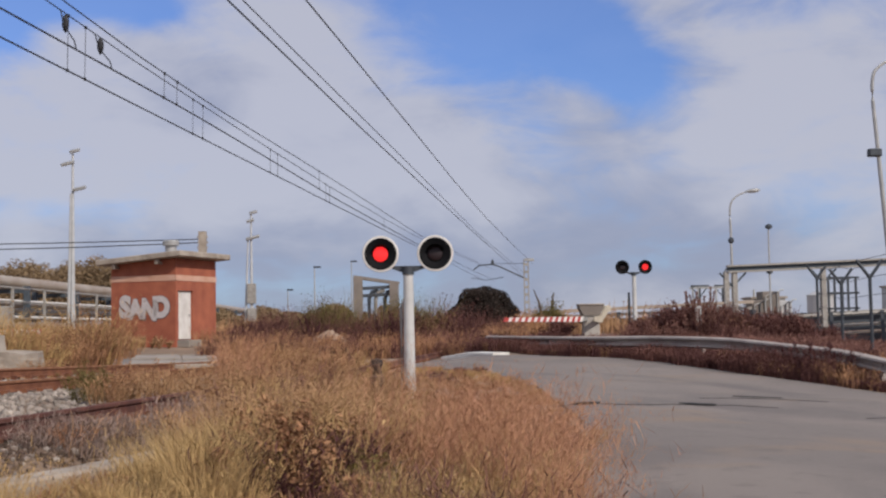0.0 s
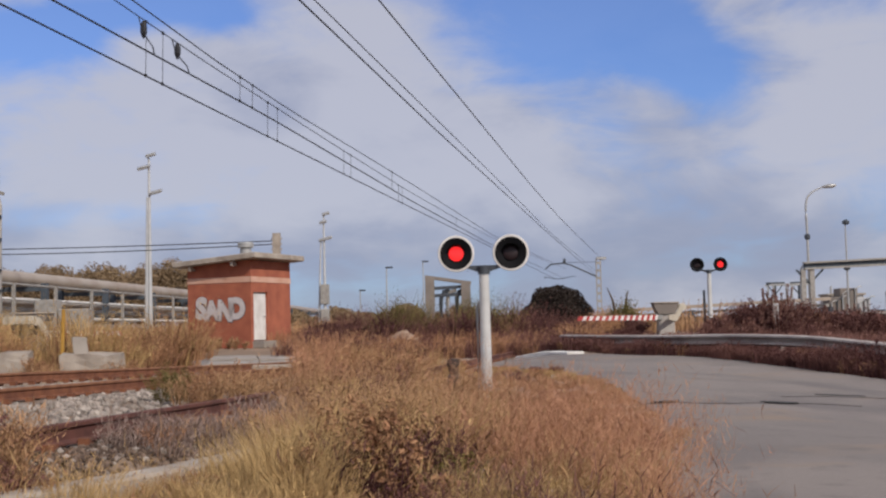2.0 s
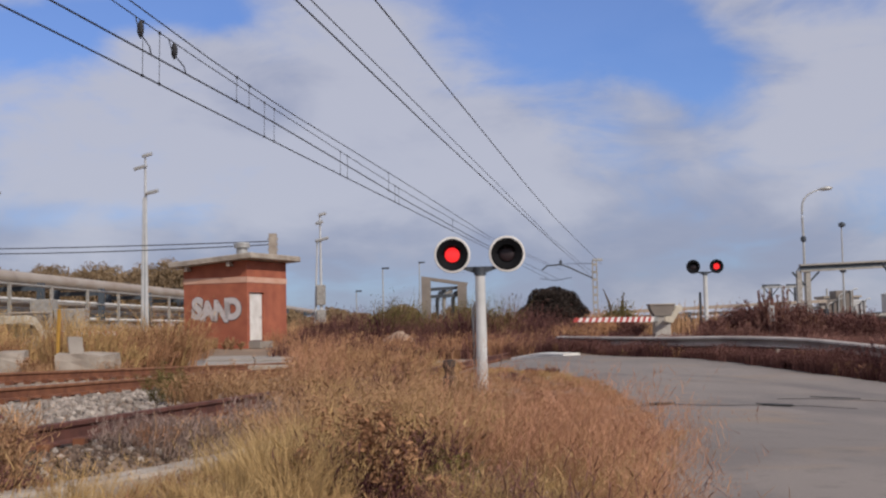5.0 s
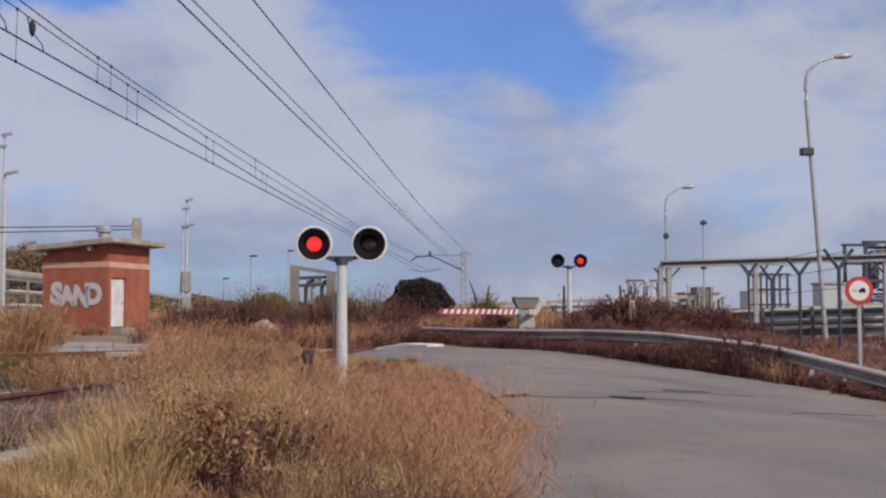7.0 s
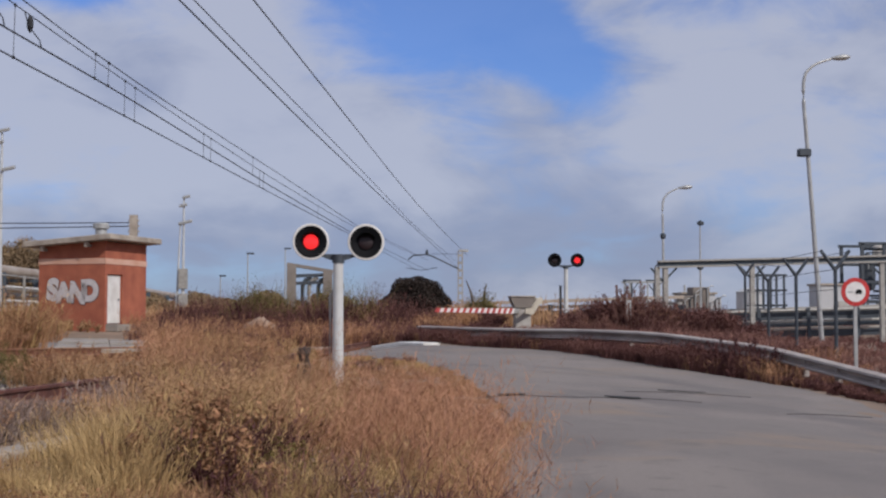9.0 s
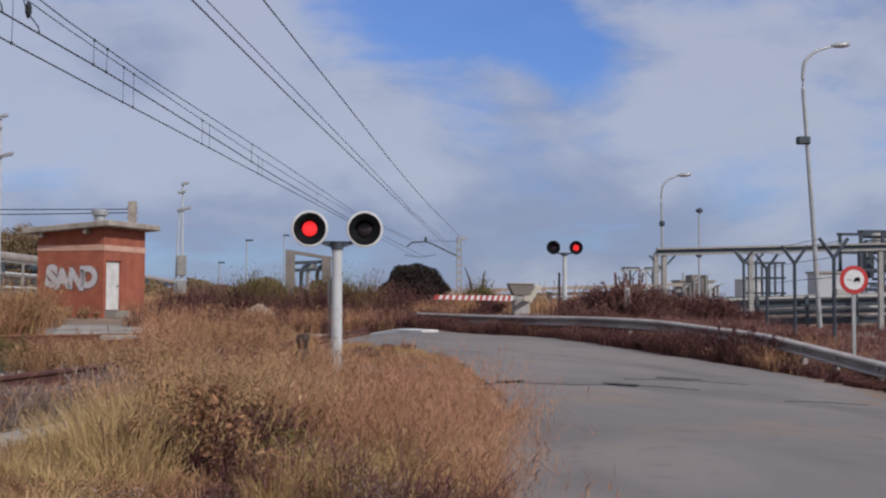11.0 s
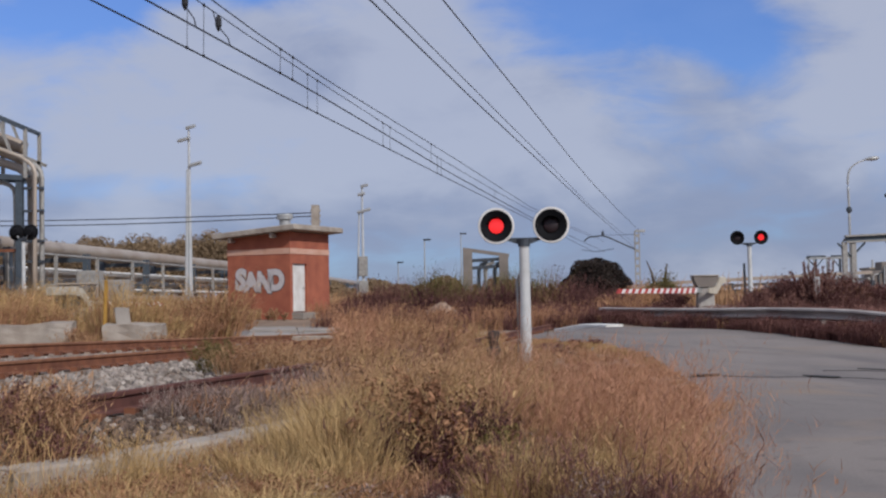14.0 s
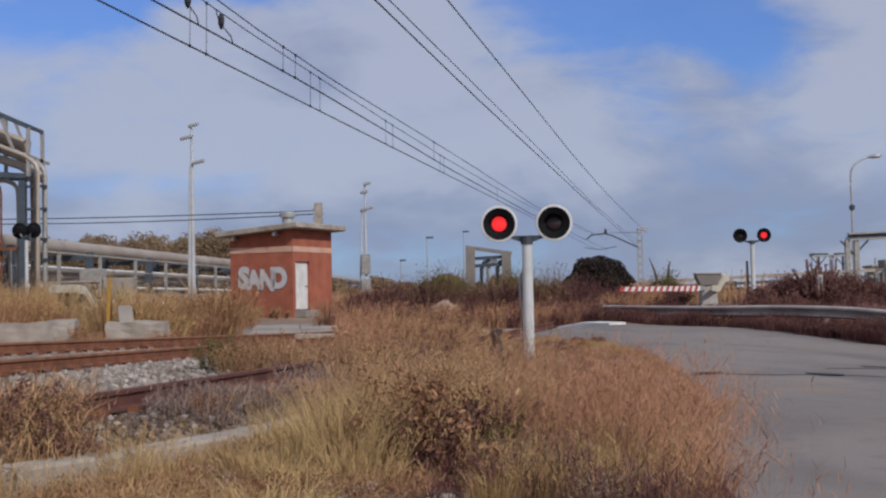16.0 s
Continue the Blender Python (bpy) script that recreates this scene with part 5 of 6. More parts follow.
# ---- vegetation ----
def strips(name, base, tip, bend, width, material, label, category="grass", rng=None, kind="stuff"):
    """Tapered bent blades as one mesh: arrays of feet, tips, mid-bends and widths."""
    n = len(base)
    d = tip - base
    ang = rng.uniform(0, 2 * np.pi, n)
    side = np.stack([np.cos(ang), np.sin(ang), np.zeros(n)], 1) * width[:, None] * 0.5
    mid = base + d * 0.55 + bend
    v = np.stack([base - side, base + side, mid + side * 0.8, mid - side * 0.8, tip], 1).reshape(-1, 3)
    k = np.arange(n)[:, None] * 5
    quads = (k + np.array([[0, 1, 2, 3]]))
    tris = (k + np.array([[3, 2, 4]]))
    me = bpy.data.meshes.new(name)
    me.vertices.add(n * 5)
    me.vertices.foreach_set("co", v.ravel().astype(np.float32))
    me.loops.add(n * 7)
    loops = np.concatenate([quads, tris], 1).ravel()
    me.loops.foreach_set("vertex_index", loops.astype(np.int32))
    me.polygons.add(n * 2)
    starts = (np.arange(n)[:, None] * 7 + np.array([[0, 4]])).ravel()
    me.polygons.foreach_set("loop_start", starts.astype(np.int32))
    me.update(calc_edges=True)
    me.materials.append(material)
    return me


def tufts(name, feet, per, height, spread, width, material, label, seed, droop=0.25, panicle=0, wind=(0.12, 0.02), fluff=0.032):
    """Clumps of blades; feet: (x, y, scale). Panicle: small side sprays near each tip."""
    rng = np.random.default_rng(seed)
    base, tip, bend, wid = [], [], [], []
    for x, y, s in feet:
        m = max(4, int(per * rng.uniform(0.6, 1.4)))
        z = ground(x, y) - 0.02
        a = rng.uniform(0, 2 * np.pi, m)
        r = spread * s * np.sqrt(rng.random(m)) * 0.55
        b = np.stack([x + np.cos(a) * r, y + np.sin(a) * r, np.full(m, z)], 1)
        h = height * s * rng.uniform(0.45, 1.1, m)
        out = h * rng.normal(droop, 0.16, m)
        a2 = a + rng.normal(0, 0.5, m)
        t = b + np.stack([np.cos(a2) * out + wind[0] * h, np.sin(a2) * out + wind[1] * h, h], 1)
        base.append(b)
        tip.append(t)
        bend.append(np.stack([-np.cos(a2) * out * 0.25, -np.sin(a2) * out * 0.25, h * 0.10], 1))
        wid.append(width * rng.uniform(0.6, 1.4, m))
        if panicle:
            for _ in range(panicle):
                f = rng.uniform(0.6, 1.0, m)[:, None]
                p = b + (t - b) * f + np.array([[0, 0, 0.04]]) * (1 - f)
                q = p + rng.normal(0, fluff, (m, 3)) * s + np.array([[0.008, 0, 0.024]])
                base.append(p)
                tip.append(q)
                bend.append(np.zeros((m, 3)))
                wid.append(width * rng.uniform(0.8, 1.8, m))
    me = strips(name, np.concatenate(base), np.concatenate(tip), np.concatenate(bend), np.concatenate(wid), material, label, rng=rng)
    return tagged(new(name, me), label, "grass", kind="stuff")


def leaves(bm_pts, size, rng):
    """Leaf quads as arrays round given points."""
    n = len(bm_pts)
    u = rng.normal(0, 1, (n, 3))
    u /= np.linalg.norm(u, axis=1)[:, None]
    v = np.cross(u, rng.normal(0, 1, (n, 3)))
    v /= np.linalg.norm(v, axis=1)[:, None] + 1e-9
    s = size * rng.uniform(0.5, 1.5, n)[:, None]
    q = np.stack([bm_pts - u * s, bm_pts + v * s * 0.45, bm_pts + u * s, bm_pts - v * s * 0.45], 1).reshape(-1, 3)
    return q


def leaf_mesh(name, pts, size, material, rng):
    q = leaves(pts, size, rng)
    n = len(pts)
    me = bpy.data.meshes.new(name)
    me.vertices.add(n * 4)
    me.vertices.foreach_set("co", q.ravel().astype(np.float32))
    me.loops.add(n * 4)
    me.loops.foreach_set("vertex_index", np.arange(n * 4, dtype=np.int32))
    me.polygons.add(n)
    me.polygons.foreach_set("loop_start", np.arange(0, n * 4, 4, dtype=np.int32))
    me.update(calc_edges=True)
    me.materials.append(material)
    return me


def leafy(name, feet, n, height, spread, size, material, label, seed):
    """Dead weeds: a cloud of small curled leaves gathered along a few stems on each foot."""
    rng = np.random.default_rng(seed)
    pts = []
    for x, y, s in feet:
        z = ground(x, y)
        for _ in range(9):
            a, lean = rng.uniform(0, 2 * np.pi), rng.uniform(0.1, 0.8)
            h = height * s * rng.uniform(0.6, 1.1)
            f = rng.random(int(n * s / 9)) ** 0.8
            c = np.stack([x + np.cos(a) * lean * spread * s * f, y + np.sin(a) * lean * spread * s * f, z + h * f * (1 - 0.25 * lean * f)], 1)
            pts.append(c + rng.normal(0, 1, c.shape) * np.array([0.022, 0.022, 0.016]))
    me = leaf_mesh(name, np.concatenate(pts), size, material, rng)
    return tagged(new(name, me), label, "weeds", kind="stuff")


def scatter(n, x0, x1, y0, y1, seed, keep, s0=0.7, s1=1.2, f=0.55, swell=0.8):
    rng = np.random.default_rng(seed)
    out = []
    tries = 0
    while len(out) < n and tries < n * 30:
        tries += 1
        x, y = rng.uniform(x0, x1), rng.uniform(y0, y1)
        k = keep(x, y)
        if k > 0 and rng.random() < k and not on_road(x, y) and not (32 < y < 43 and -8.4 < x + 0.17 * (y - 33) + 1.6 < -2.4 + 1.6):
            low = (0.36 if y < 21.5 else 0.5) if (-0.45 if y > 17 else -0.9) < x < 2.8 and 13.5 < y < 34 else 1.0
            out.append((x, y, low * rng.uniform(s0, s1) * (0.55 + swell * min(1, max(0, clumpy(x, y, f, 11))))))
    return out


def clumpy(x, y, f, z=0.0):
    return 0.5 + 0.9 * noise.noise((x * f, y * f, z))


def near_dense(x, y):
    """The deep grass between the trodden strip and the road."""
    left = -0.108 * y + 0.12 * noise.noise((y * 1.5, 0, 0))
    if x < left:
        return 0.0
    return min(1.0, max(0.0, 0.22 + 1.5 * noise.noise((x * 1.1, y * 0.8, 1.0)) + 0.35))


def low_cover(x, y):
    return 0.8 if -0.115 * y < x < 0.15 * y else 0.0



def zone(lo, hi, soft=0.09):
    """How far a place lies within a fan of the verge, by its slope x / y."""
    def f(x, y):
        t = x / y
        return near_dense(x, y) * ease((t - lo) / soft + 0.5) * ease((hi - t) / soft + 0.5)
    return f


def patch(fn, f, seed, cut):
    """Keeps a cover to patches of its own."""
    def g(x, y):
        return fn(x, y) * ease((noise.noise((x * f, y * f, seed)) - cut) / 0.25 + 0.5)
    return g


def bare(fn):
    """Leaves the stony bare spot and the dark weeds free."""
    def g(x, y):
        return 0.0 if math.hypot(x + 0.50, (y - 6.85) * 0.8) < 0.3 or math.hypot((x + 0.42) / 0.36, (y - 7.7) / 0.85) < 1 else fn(x, y)
    return g


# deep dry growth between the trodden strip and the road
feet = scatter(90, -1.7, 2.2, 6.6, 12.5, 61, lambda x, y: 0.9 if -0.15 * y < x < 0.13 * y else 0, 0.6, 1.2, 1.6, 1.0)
# shade in the hollows between tussocks, put into dark low blades
tufts("hollow_shade", feet, 110, 0.15, 0.5, 0.005, M["scrub"], "dark matted growth coloured as shade under the dry grass", 61, 0.9, 2)
feet = scatter(120, -1.6, 2.3, 6.6, 12.8, 62, low_cover, 0.6, 1.2, 1.6)
tufts("low_dry_grass", feet, 90, 0.14, 0.4, 0.0034, M["tan"], "low matted dry grass beside the road", 62, 0.8, 1)
# yellow tussocks like fountains, standing apart
feet = [(x - 0.16, y, k * 0.92) for x, y, k in [(-0.80, 7.25, 1.2), (-1.0, 7.6, 1.05), (-0.68, 7.75, 1.25), (-1.22, 8.0, 0.9), (-0.88, 8.3, 1.2), (-0.6, 8.5, 1.0), (-1.12, 8.8, 0.95), (-0.72, 6.9, 0.8), (-1.3, 7.1, 0.6), (-0.82, 9.2, 1.0), (-1.05, 6.75, 0.6)]]
tufts("yellow_tussocks", feet, 420, 0.50, 0.36, 0.0036, M["gold"], "tall yellow tussocks of bent grass beside dark weeds", 82, 0.44, 0, (0.05, 0.0))
tufts("straw_tussocks", [(x + 0.12, y - 0.15, k * 0.85) for x, y, k in feet], 110, 0.46, 0.4, 0.0036, M["straw"], "pale straw blades through the yellow tussocks", 83, 0.5, 1)
feet = scatter(26, -1.6, 0.2, 6.8, 11.5, 11, bare(patch(zone(-0.16, -0.02), 1.7, 3.0, 0.0)), 0.6, 1.3, 1.9, 1.1)
tufts("straw_tussocks", feet, 300, 0.36, 0.36, 0.0034, M["straw"], "straw-yellow tussocks of dry grass beside the road", 1, 0.5)
feet = scatter(24, -1.5, 1.0, 8.6, 12.6, 13, bare(patch(zone(-0.12, 0.06), 1.6, 21.0, 0.0)), 0.8, 1.3, 1.8, 1.1)
leafy("tan_weeds", feet, 700, 0.44, 0.42, 0.011, M["tan"], "soft tan dead weeds behind the tussocks", 3)
tufts("tan_weeds", feet, 110, 0.46, 0.45, 0.0034, M["tan"], "tan dry stems with seed sprays", 84, 0.4, 5)
feet = scatter(14, -1.2, 1.2, 8.8, 12.4, 33, bare(patch(zone(-0.10, 0.10), 1.6, 31.0, 0.05)), 0.7, 1.2, 1.8, 1.1)
leafy("grey_weeds", feet, 650, 0.34, 0.4, 0.010, M["grey_weed"], "grey dead weeds behind the tussocks", 34)
# the leafy brown weeds round the bare spot, with a green one beside them
feet = [(x - 0.2, y, k) for x, y, k in [(-0.58, 7.5, 1.0), (-0.44, 7.75, 1.15), (-0.28, 7.55, 1.1), (-0.50, 8.15, 1.2), (-0.2, 7.9, 1.2), (-0.32, 8.4, 1.2), (-0.08, 8.3, 1.1), (-0.14, 7.4, 0.8), (0.02, 7.2, 0.6), (-0.46, 8.7, 1.0)]]
leafy("leafy_weeds", feet, 1700, 0.50, 0.36, 0.017, M["dead_leaf"], "brown dead weeds with curled hanging leaves", 87)
tufts("dark_weeds", feet, 210, 0.36, 0.42, 0.006, M["maroon"], "dark stems of the dead leafy weeds", 88, 0.5, 4)
tufts("hanging_blades", feet[:8], 40, 0.50, 0.34, 0.006, M["straw"], "pale curled blades hanging over the dead weeds", 91, 0.55, 2)
feet = [(x - 0.17, y, k) for x, y, k in [(0.05, 7.75, 1.1), (0.11, 7.9, 1.2), (0.0, 8.0, 1.1), (0.13, 7.62, 0.9), (0.02, 7.6, 0.9)]]
leafy("green_weeds", feet, 900, 0.34, 0.24, 0.014, M["green"], "green leafy weed among the dry grass", 4)
tufts("green_weeds", feet, 60, 0.36, 0.3, 0.005, M["green"], "green blades of a leafy weed", 5, 0.4)
feet = [(0.6, 9.6, 0.9), (0.9, 10.4, 0.8), (-0.2, 10.1, 0.9), (0.5, 9.2, 0.9), (0.4, 10.6, 0.9), (0.3, 8.7, 0.9)]
leafy("olive_weeds", feet, 900, 0.42, 0.34, 0.012, M["olive"], "olive-green half-dry weeds among the grass", 89)
feet = scatter(22, -0.12, 0.9, 6.6, 8.4, 90, zone(-0.01, 0.12), 0.7, 1.2, 1.8, 1.0)
leafy("seed_weeds", feet, 420, 0.36, 0.3, 0.010, M["grey_weed"], "grey dry weeds with small seed heads", 90)
# dark stalks colour in the shade below the seed weeds
tufts("shade_stalks", feet, 34, 0.34, 0.4, 0.0045, M["scrub"], "dark red-brown stalks painting shade low in the russet grass", 86, 0.45, 2)
feet = [(0.22, 7.0, 0.9), (0.42, 6.8, 0.8), (0.55, 7.2, 1.0), (0.75, 7.0, 0.9), (0.9, 7.4, 0.9), (0.35, 7.5, 0.9), (0.7, 7.8, 1.0)]
tufts("golden_tussocks", feet, 190, 0.42, 0.36, 0.0030, M["straw"], "golden tussocks low in front of the russet grass", 69, 0.42, 3, (0.1, 0.0))
# feathery russet grass leaning over the road edge
feet = scatter(52, -0.3, 1.9, 6.7, 13.2, 12, bare(patch(zone(-0.005, 0.125), 1.5, 61.0, -0.2)), 0.65, 1.15, 1.4, 0.9)
tufts("russet_tussocks", feet, 190, 0.58, 0.46, 0.0026, M["russet"], "russet seeding grass leaning over the road edge", 2, 0.30, 2, (0.16, 0.0))
tufts("russet_plumes", [(x + 0.05, y + 0.05, k) for x, y, k in feet], 60, 0.72, 0.5, 0.0024, M["feather"], "feathery pink-brown seed heads over the russet grass", 85, 0.26, 14, (0.22, 0.0), 0.045)
feet = scatter(26, -0.2, 1.6, 6.7, 12.5, 63, bare(patch(zone(-0.01, 0.11), 1.7, 5.0, 0.0)), 0.6, 1.1, 1.6, 1.0)
tufts("straw_tussocks", feet, 200, 0.48, 0.4, 0.0030, M["gold"], "yellowish tussocks among russet grass", 64, 0.36, 2, (0.16, 0.0))
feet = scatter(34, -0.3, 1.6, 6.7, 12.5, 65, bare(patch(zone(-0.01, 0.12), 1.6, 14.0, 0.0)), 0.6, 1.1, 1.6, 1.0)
# low dark patches: shaded hollows of the russet grass, done by colour
tufts("shade_stalks", feet, 150, 0.36, 0.42, 0.0045, M["scrub"], "dark red-brown stalks painting shade low in the russet grass", 66, 0.4, 4)
feet = [(0.78 + 0.085 * k + 0.06 * math.sin(k * 2.3), 7.2 + 0.42 * k, 0.7 + 0.3 * abs(math.sin(k * 1.9))) for k in range(14)]
tufts("leaning_plumes", feet, 16, 0.62, 0.4, 0.0026, M["feather"], "thin feathery stems leaning out over the road", 67, 0.42, 12, (0.42, 0.0), 0.03)
feet = [(1.66, 7.25, 1.0)]
tufts("seedling", feet, 6, 0.40, 0.2, 0.004, M["russet"], "lone branched russet weed in the road", 68, 0.35, 8, (0.2, 0.0), 0.05)


def short_left(x, y):
    """Short dry growth in front of the kerb and between kerb and rail."""
    t = x - kerb_x(y)
    if x > -0.10 * y:
        return 0.0
    if t > 0.42:
        return max(0.0, 0.25 + 0.9 * noise.noise((x * 1.3, y * 1.3, 8)))
    if t > -0.25:
        return 0.0
    return 0.02 * clumpy(x, y, 0.7, 4)


feet = scatter(300, -6.5, 1.0, 4.8, 12.0, 15, short_left, 0.6, 1.3)
tufts("short_dry_grass", feet[::2], 90, 0.10, 0.34, 0.0030, M["straw"], "short trampled dry grass by the concrete kerb", 5, 0.8, 1)
feet = scatter(300, -6.0, 1.0, 4.8, 11.0, 35, short_left, 0.6, 1.3)
tufts("short_brown_grass", feet[::2], 80, 0.10, 0.34, 0.0035, M["dead_leaf"], "short brown dead growth by the concrete kerb", 35, 0.8, 3)


def verge_left(x, y):
    """The strip of mixed low growth on the near side of the kerb."""
    return 0.9 if kerb_x(y) + 0.48 < x < -0.085 * y else 0.0


feet = scatter(34, -3.2, -0.5, 5.6, 11.0, 101, patch(verge_left, 1.6, 81.0, 0.0), 0.6, 1.25)
tufts("yellow_clumps", feet, 200, 0.22, 0.36, 0.0030, M["gold"], "yellow bent grass clumps in front of the kerb", 101, 0.6)
feet = scatter(26, -3.2, -0.5, 5.6, 11.0, 102, patch(verge_left, 1.6, 91.0, 0.0), 0.6, 1.2)
leafy("brown_clumps", feet, 500, 0.17, 0.34, 0.010, M["dead_leaf"], "brown curled dead weeds in front of the kerb", 102)
feet = scatter(16, -3.2, -0.5, 5.6, 11.0, 103, patch(verge_left, 1.6, 95.0, 0.0), 0.6, 1.1)
leafy("grey_clumps", feet, 380, 0.16, 0.34, 0.009, M["grey_weed"], "grey dead weeds in front of the kerb", 103)
feet = scatter(12, -3.2, -0.5, 5.6, 11.0, 104, patch(verge_left, 1.6, 99.0, 0.0), 0.7, 1.2)
tufts("straw_clumps", feet, 60, 0.42, 0.3, 0.0028, M["straw"], "thin pale stalks standing in front of the kerb", 104, 0.3, 3)
feet = [(-3.3, 8.6, 1.0), (-3.1, 8.2, 1.0), (-3.55, 9.0, 0.9), (-2.95, 8.0, 0.8), (-3.45, 8.3, 0.9), (-3.2, 15.6, 0.9), (-3.0, 16.2, 1.0), (-3.4, 16.5, 0.8), (-2.5, 16.0, 0.8), (-2.7, 16.8, 1.0), (-2.1, 15.4, 0.6),
        (-1.5, 13.4, 0.7), (-1.7, 14.2, 0.6)]
tufts("dry_tussock", feet, 90, 0.42, 0.5, 0.008, M["tan"], "brown dry tussocks growing through the track", 6, 0.55, 4)
feet = [(-2.85, 7.75, 1.0), (-3.05, 8.05, 1.2), (-3.2, 8.4, 1.1), (-3.4, 8.7, 1.1), (-2.7, 7.6, 0.8)]
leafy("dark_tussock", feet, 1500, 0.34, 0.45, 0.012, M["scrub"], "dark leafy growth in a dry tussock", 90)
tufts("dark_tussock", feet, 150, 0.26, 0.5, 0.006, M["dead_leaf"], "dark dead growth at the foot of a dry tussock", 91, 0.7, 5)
feet = [(-3.6, 16.1, 1.2), (-3.45, 16.3, 1.1), (-3.75, 16.3, 1.0), (-3.55, 16.5, 1.1)]
leafy("olive_tussock", feet, 2200, 0.46, 0.35, 0.009, M["olive"], "rounded olive-brown weed growing between the rails", 92)
feet = [(-3.1, 15.4, 1.0), (-2.9, 15.7, 0.9), (-2.6, 15.6, 1.1), (-2.35, 16.0, 1.0), (-2.1, 16.3, 1.0), (-2.7, 16.3, 1.2), (-3.2, 16.6, 1.1), (-1.8, 16.6, 1.2), (-1.5, 17.0, 1.1), (-2.2, 17.2, 1.2)]
leafy("brown_brush_weeds", feet, 1100, 0.50, 0.45, 0.012, M["dead_leaf"], "soft brown dead weeds growing over the rail", 93)
tufts("brown_brush_weeds", feet, 90, 0.46, 0.5, 0.005, M["tan"], "brown dry stems growing over the rail", 94, 0.35, 3)
feet = scatter(34, -2.9, -1.2, 9.6, 12.6, 95, lambda x, y: 0.9 if -0.95 < x - kerb_x(y) < -0.15 else 0, 0.7, 1.2)
tufts("grey_brush", feet, 120, 0.24, 0.4, 0.004, M["grey_weed"], "greyish dead brush leaning over the kerb", 95, 0.5, 4)
feet = scatter(16, -2.6, -1.0, 9.6, 12.6, 96, lambda x, y: 0.9 if -0.8 < x - kerb_x(y) < 0.3 else 0, 0.7, 1.2)
tufts("russet_brush_weeds", feet, 130, 0.26, 0.4, 0.004, M["russet"], "russet dead brush beside the kerb", 96, 0.5, 4)
feet = scatter(60, -4.5, -0.8, 9.5, 16, 16, lambda x, y: 0.4 if rail_c(y) + 0.25 < x < kerb_x(y) - 0.1 else 0, 0.5, 1.0)
tufts("grey_weeds", feet, 30, 0.20, 0.32, 0.007, M["grey_weed"], "greyish dead weeds over the gravel", 7, 0.55, 3)


def middle(x, y):
    if x < rail_c(y) + 0.5 + max(0, 17 - y) * 0.25:
        return 0.0
    return min(1.0, max(0.15, 0.4 + 1.3 * noise.noise((x * 0.6, y * 0.4, 2))))


feet = scatter(330, -2.5, 2.9, 12.2, 32, 17, middle, 0.7, 1.3)
tufts("tan_grass", feet, 120, 0.13, 0.5, 0.005, M["tan"], "tan dry grass around the signal post", 8, 0.5, 3)
feet = scatter(150, -2.5, 2.9, 13.2, 32, 18, middle, 0.7, 1.3)
tufts("russet_grass", feet, 60, 0.18, 0.45, 0.0045, M["russet"], "russet seeding grass around the signal post", 9, 0.4, 3)
feet = scatter(120, -2.5, 2.6, 13.2, 32, 38, middle, 0.7, 1.3)
tufts("straw_grass", feet, 100, 0.14, 0.45, 0.0045, M["straw"], "straw-yellow dry grass around the signal post", 38, 0.5)
def knolls(x, y):
    return max(0, 0.2 + 1.6 * noise.noise((x * 0.5, y * 0.3, 7))) if x > -0.112 * y else 0


feet = scatter(44, -5.5, 0.3, 19, 32, 19, knolls, 0.8, 1.3)
leafy("tan_tussocks", feet, 1300, 0.52, 0.6, 0.015, M["tan"], "soft tan dead weeds between the tracks", 10)
tufts("tan_tussocks", feet, 60, 0.55, 0.6, 0.006, M["straw"], "pale dry stems between the tracks", 19, 0.35, 2)
feet = scatter(26, -5.5, 0.3, 20, 32, 39, knolls, 0.8, 1.3)
leafy("russet_tussocks", feet, 1300, 0.50, 0.6, 0.015, M["russet"], "soft russet dead weeds between the tracks", 39)
feet = scatter(16, -5.0, -0.5, 18, 31, 40, knolls, 0.7, 1.1)
leafy("dark_tussocks", feet, 1300, 0.42, 0.5, 0.015, M["scrub"], "dark dead weeds between the tracks", 41)


feet = [(-1.9, 21.0, 1.0), (-1.4, 21.6, 1.1), (-2.3, 22.4, 1.1), (-1.7, 23.0, 1.2), (-1.0, 22.4, 1.0), (-1.2, 24.0, 1.2), (-2.0, 24.6, 1.2), (-0.8, 24.8, 0.9), (-2.6, 25.5, 1.1), (-1.5, 26.0, 1.1), (-2.2, 20.2, 0.9)]
leafy("brown_mound", feet, 1700, 0.62, 0.62, 0.015, M["dead_leaf"], "soft mound of brown dead weeds beside the track", 113)
leafy("brown_mound", [(x + 0.25, y - 0.3, k * 0.8) for x, y, k in feet[1::2]], 1300, 0.55, 0.55, 0.014, M["tan"], "tan dead weeds in a brown mound beside the track", 114)
tufts("brown_mound", feet, 50, 0.72, 0.6, 0.005, M["russet"], "russet stems standing out of a mound of weeds", 115, 0.3, 5)


feet = [(-2.0, 18.4, 0.9), (-1.75, 17.2, 0.75), (-2.25, 20.2, 1.0), (-2.5, 22.6, 1.1), (-2.75, 24.4, 1.1), (-3.0, 27.0, 1.2), (-1.6, 19.2, 0.8), (-3.2, 29.0, 1.2), (-1.3, 28.0, 0.9)]
leafy("russet_mound", feet, 1500, 0.60, 0.5, 0.014, M["russet"], "soft russet dead bush between the tracks", 116)
# shade under each bush, painted as a lower layer of dark leaves
leafy("russet_mound", [(x - 0.1, y - 0.25, k * 0.6) for x, y, k in feet], 900, 0.45, 0.6, 0.014, M["scrub"], "dark leaves painting the shade at the foot of a russet dead bush", 117)
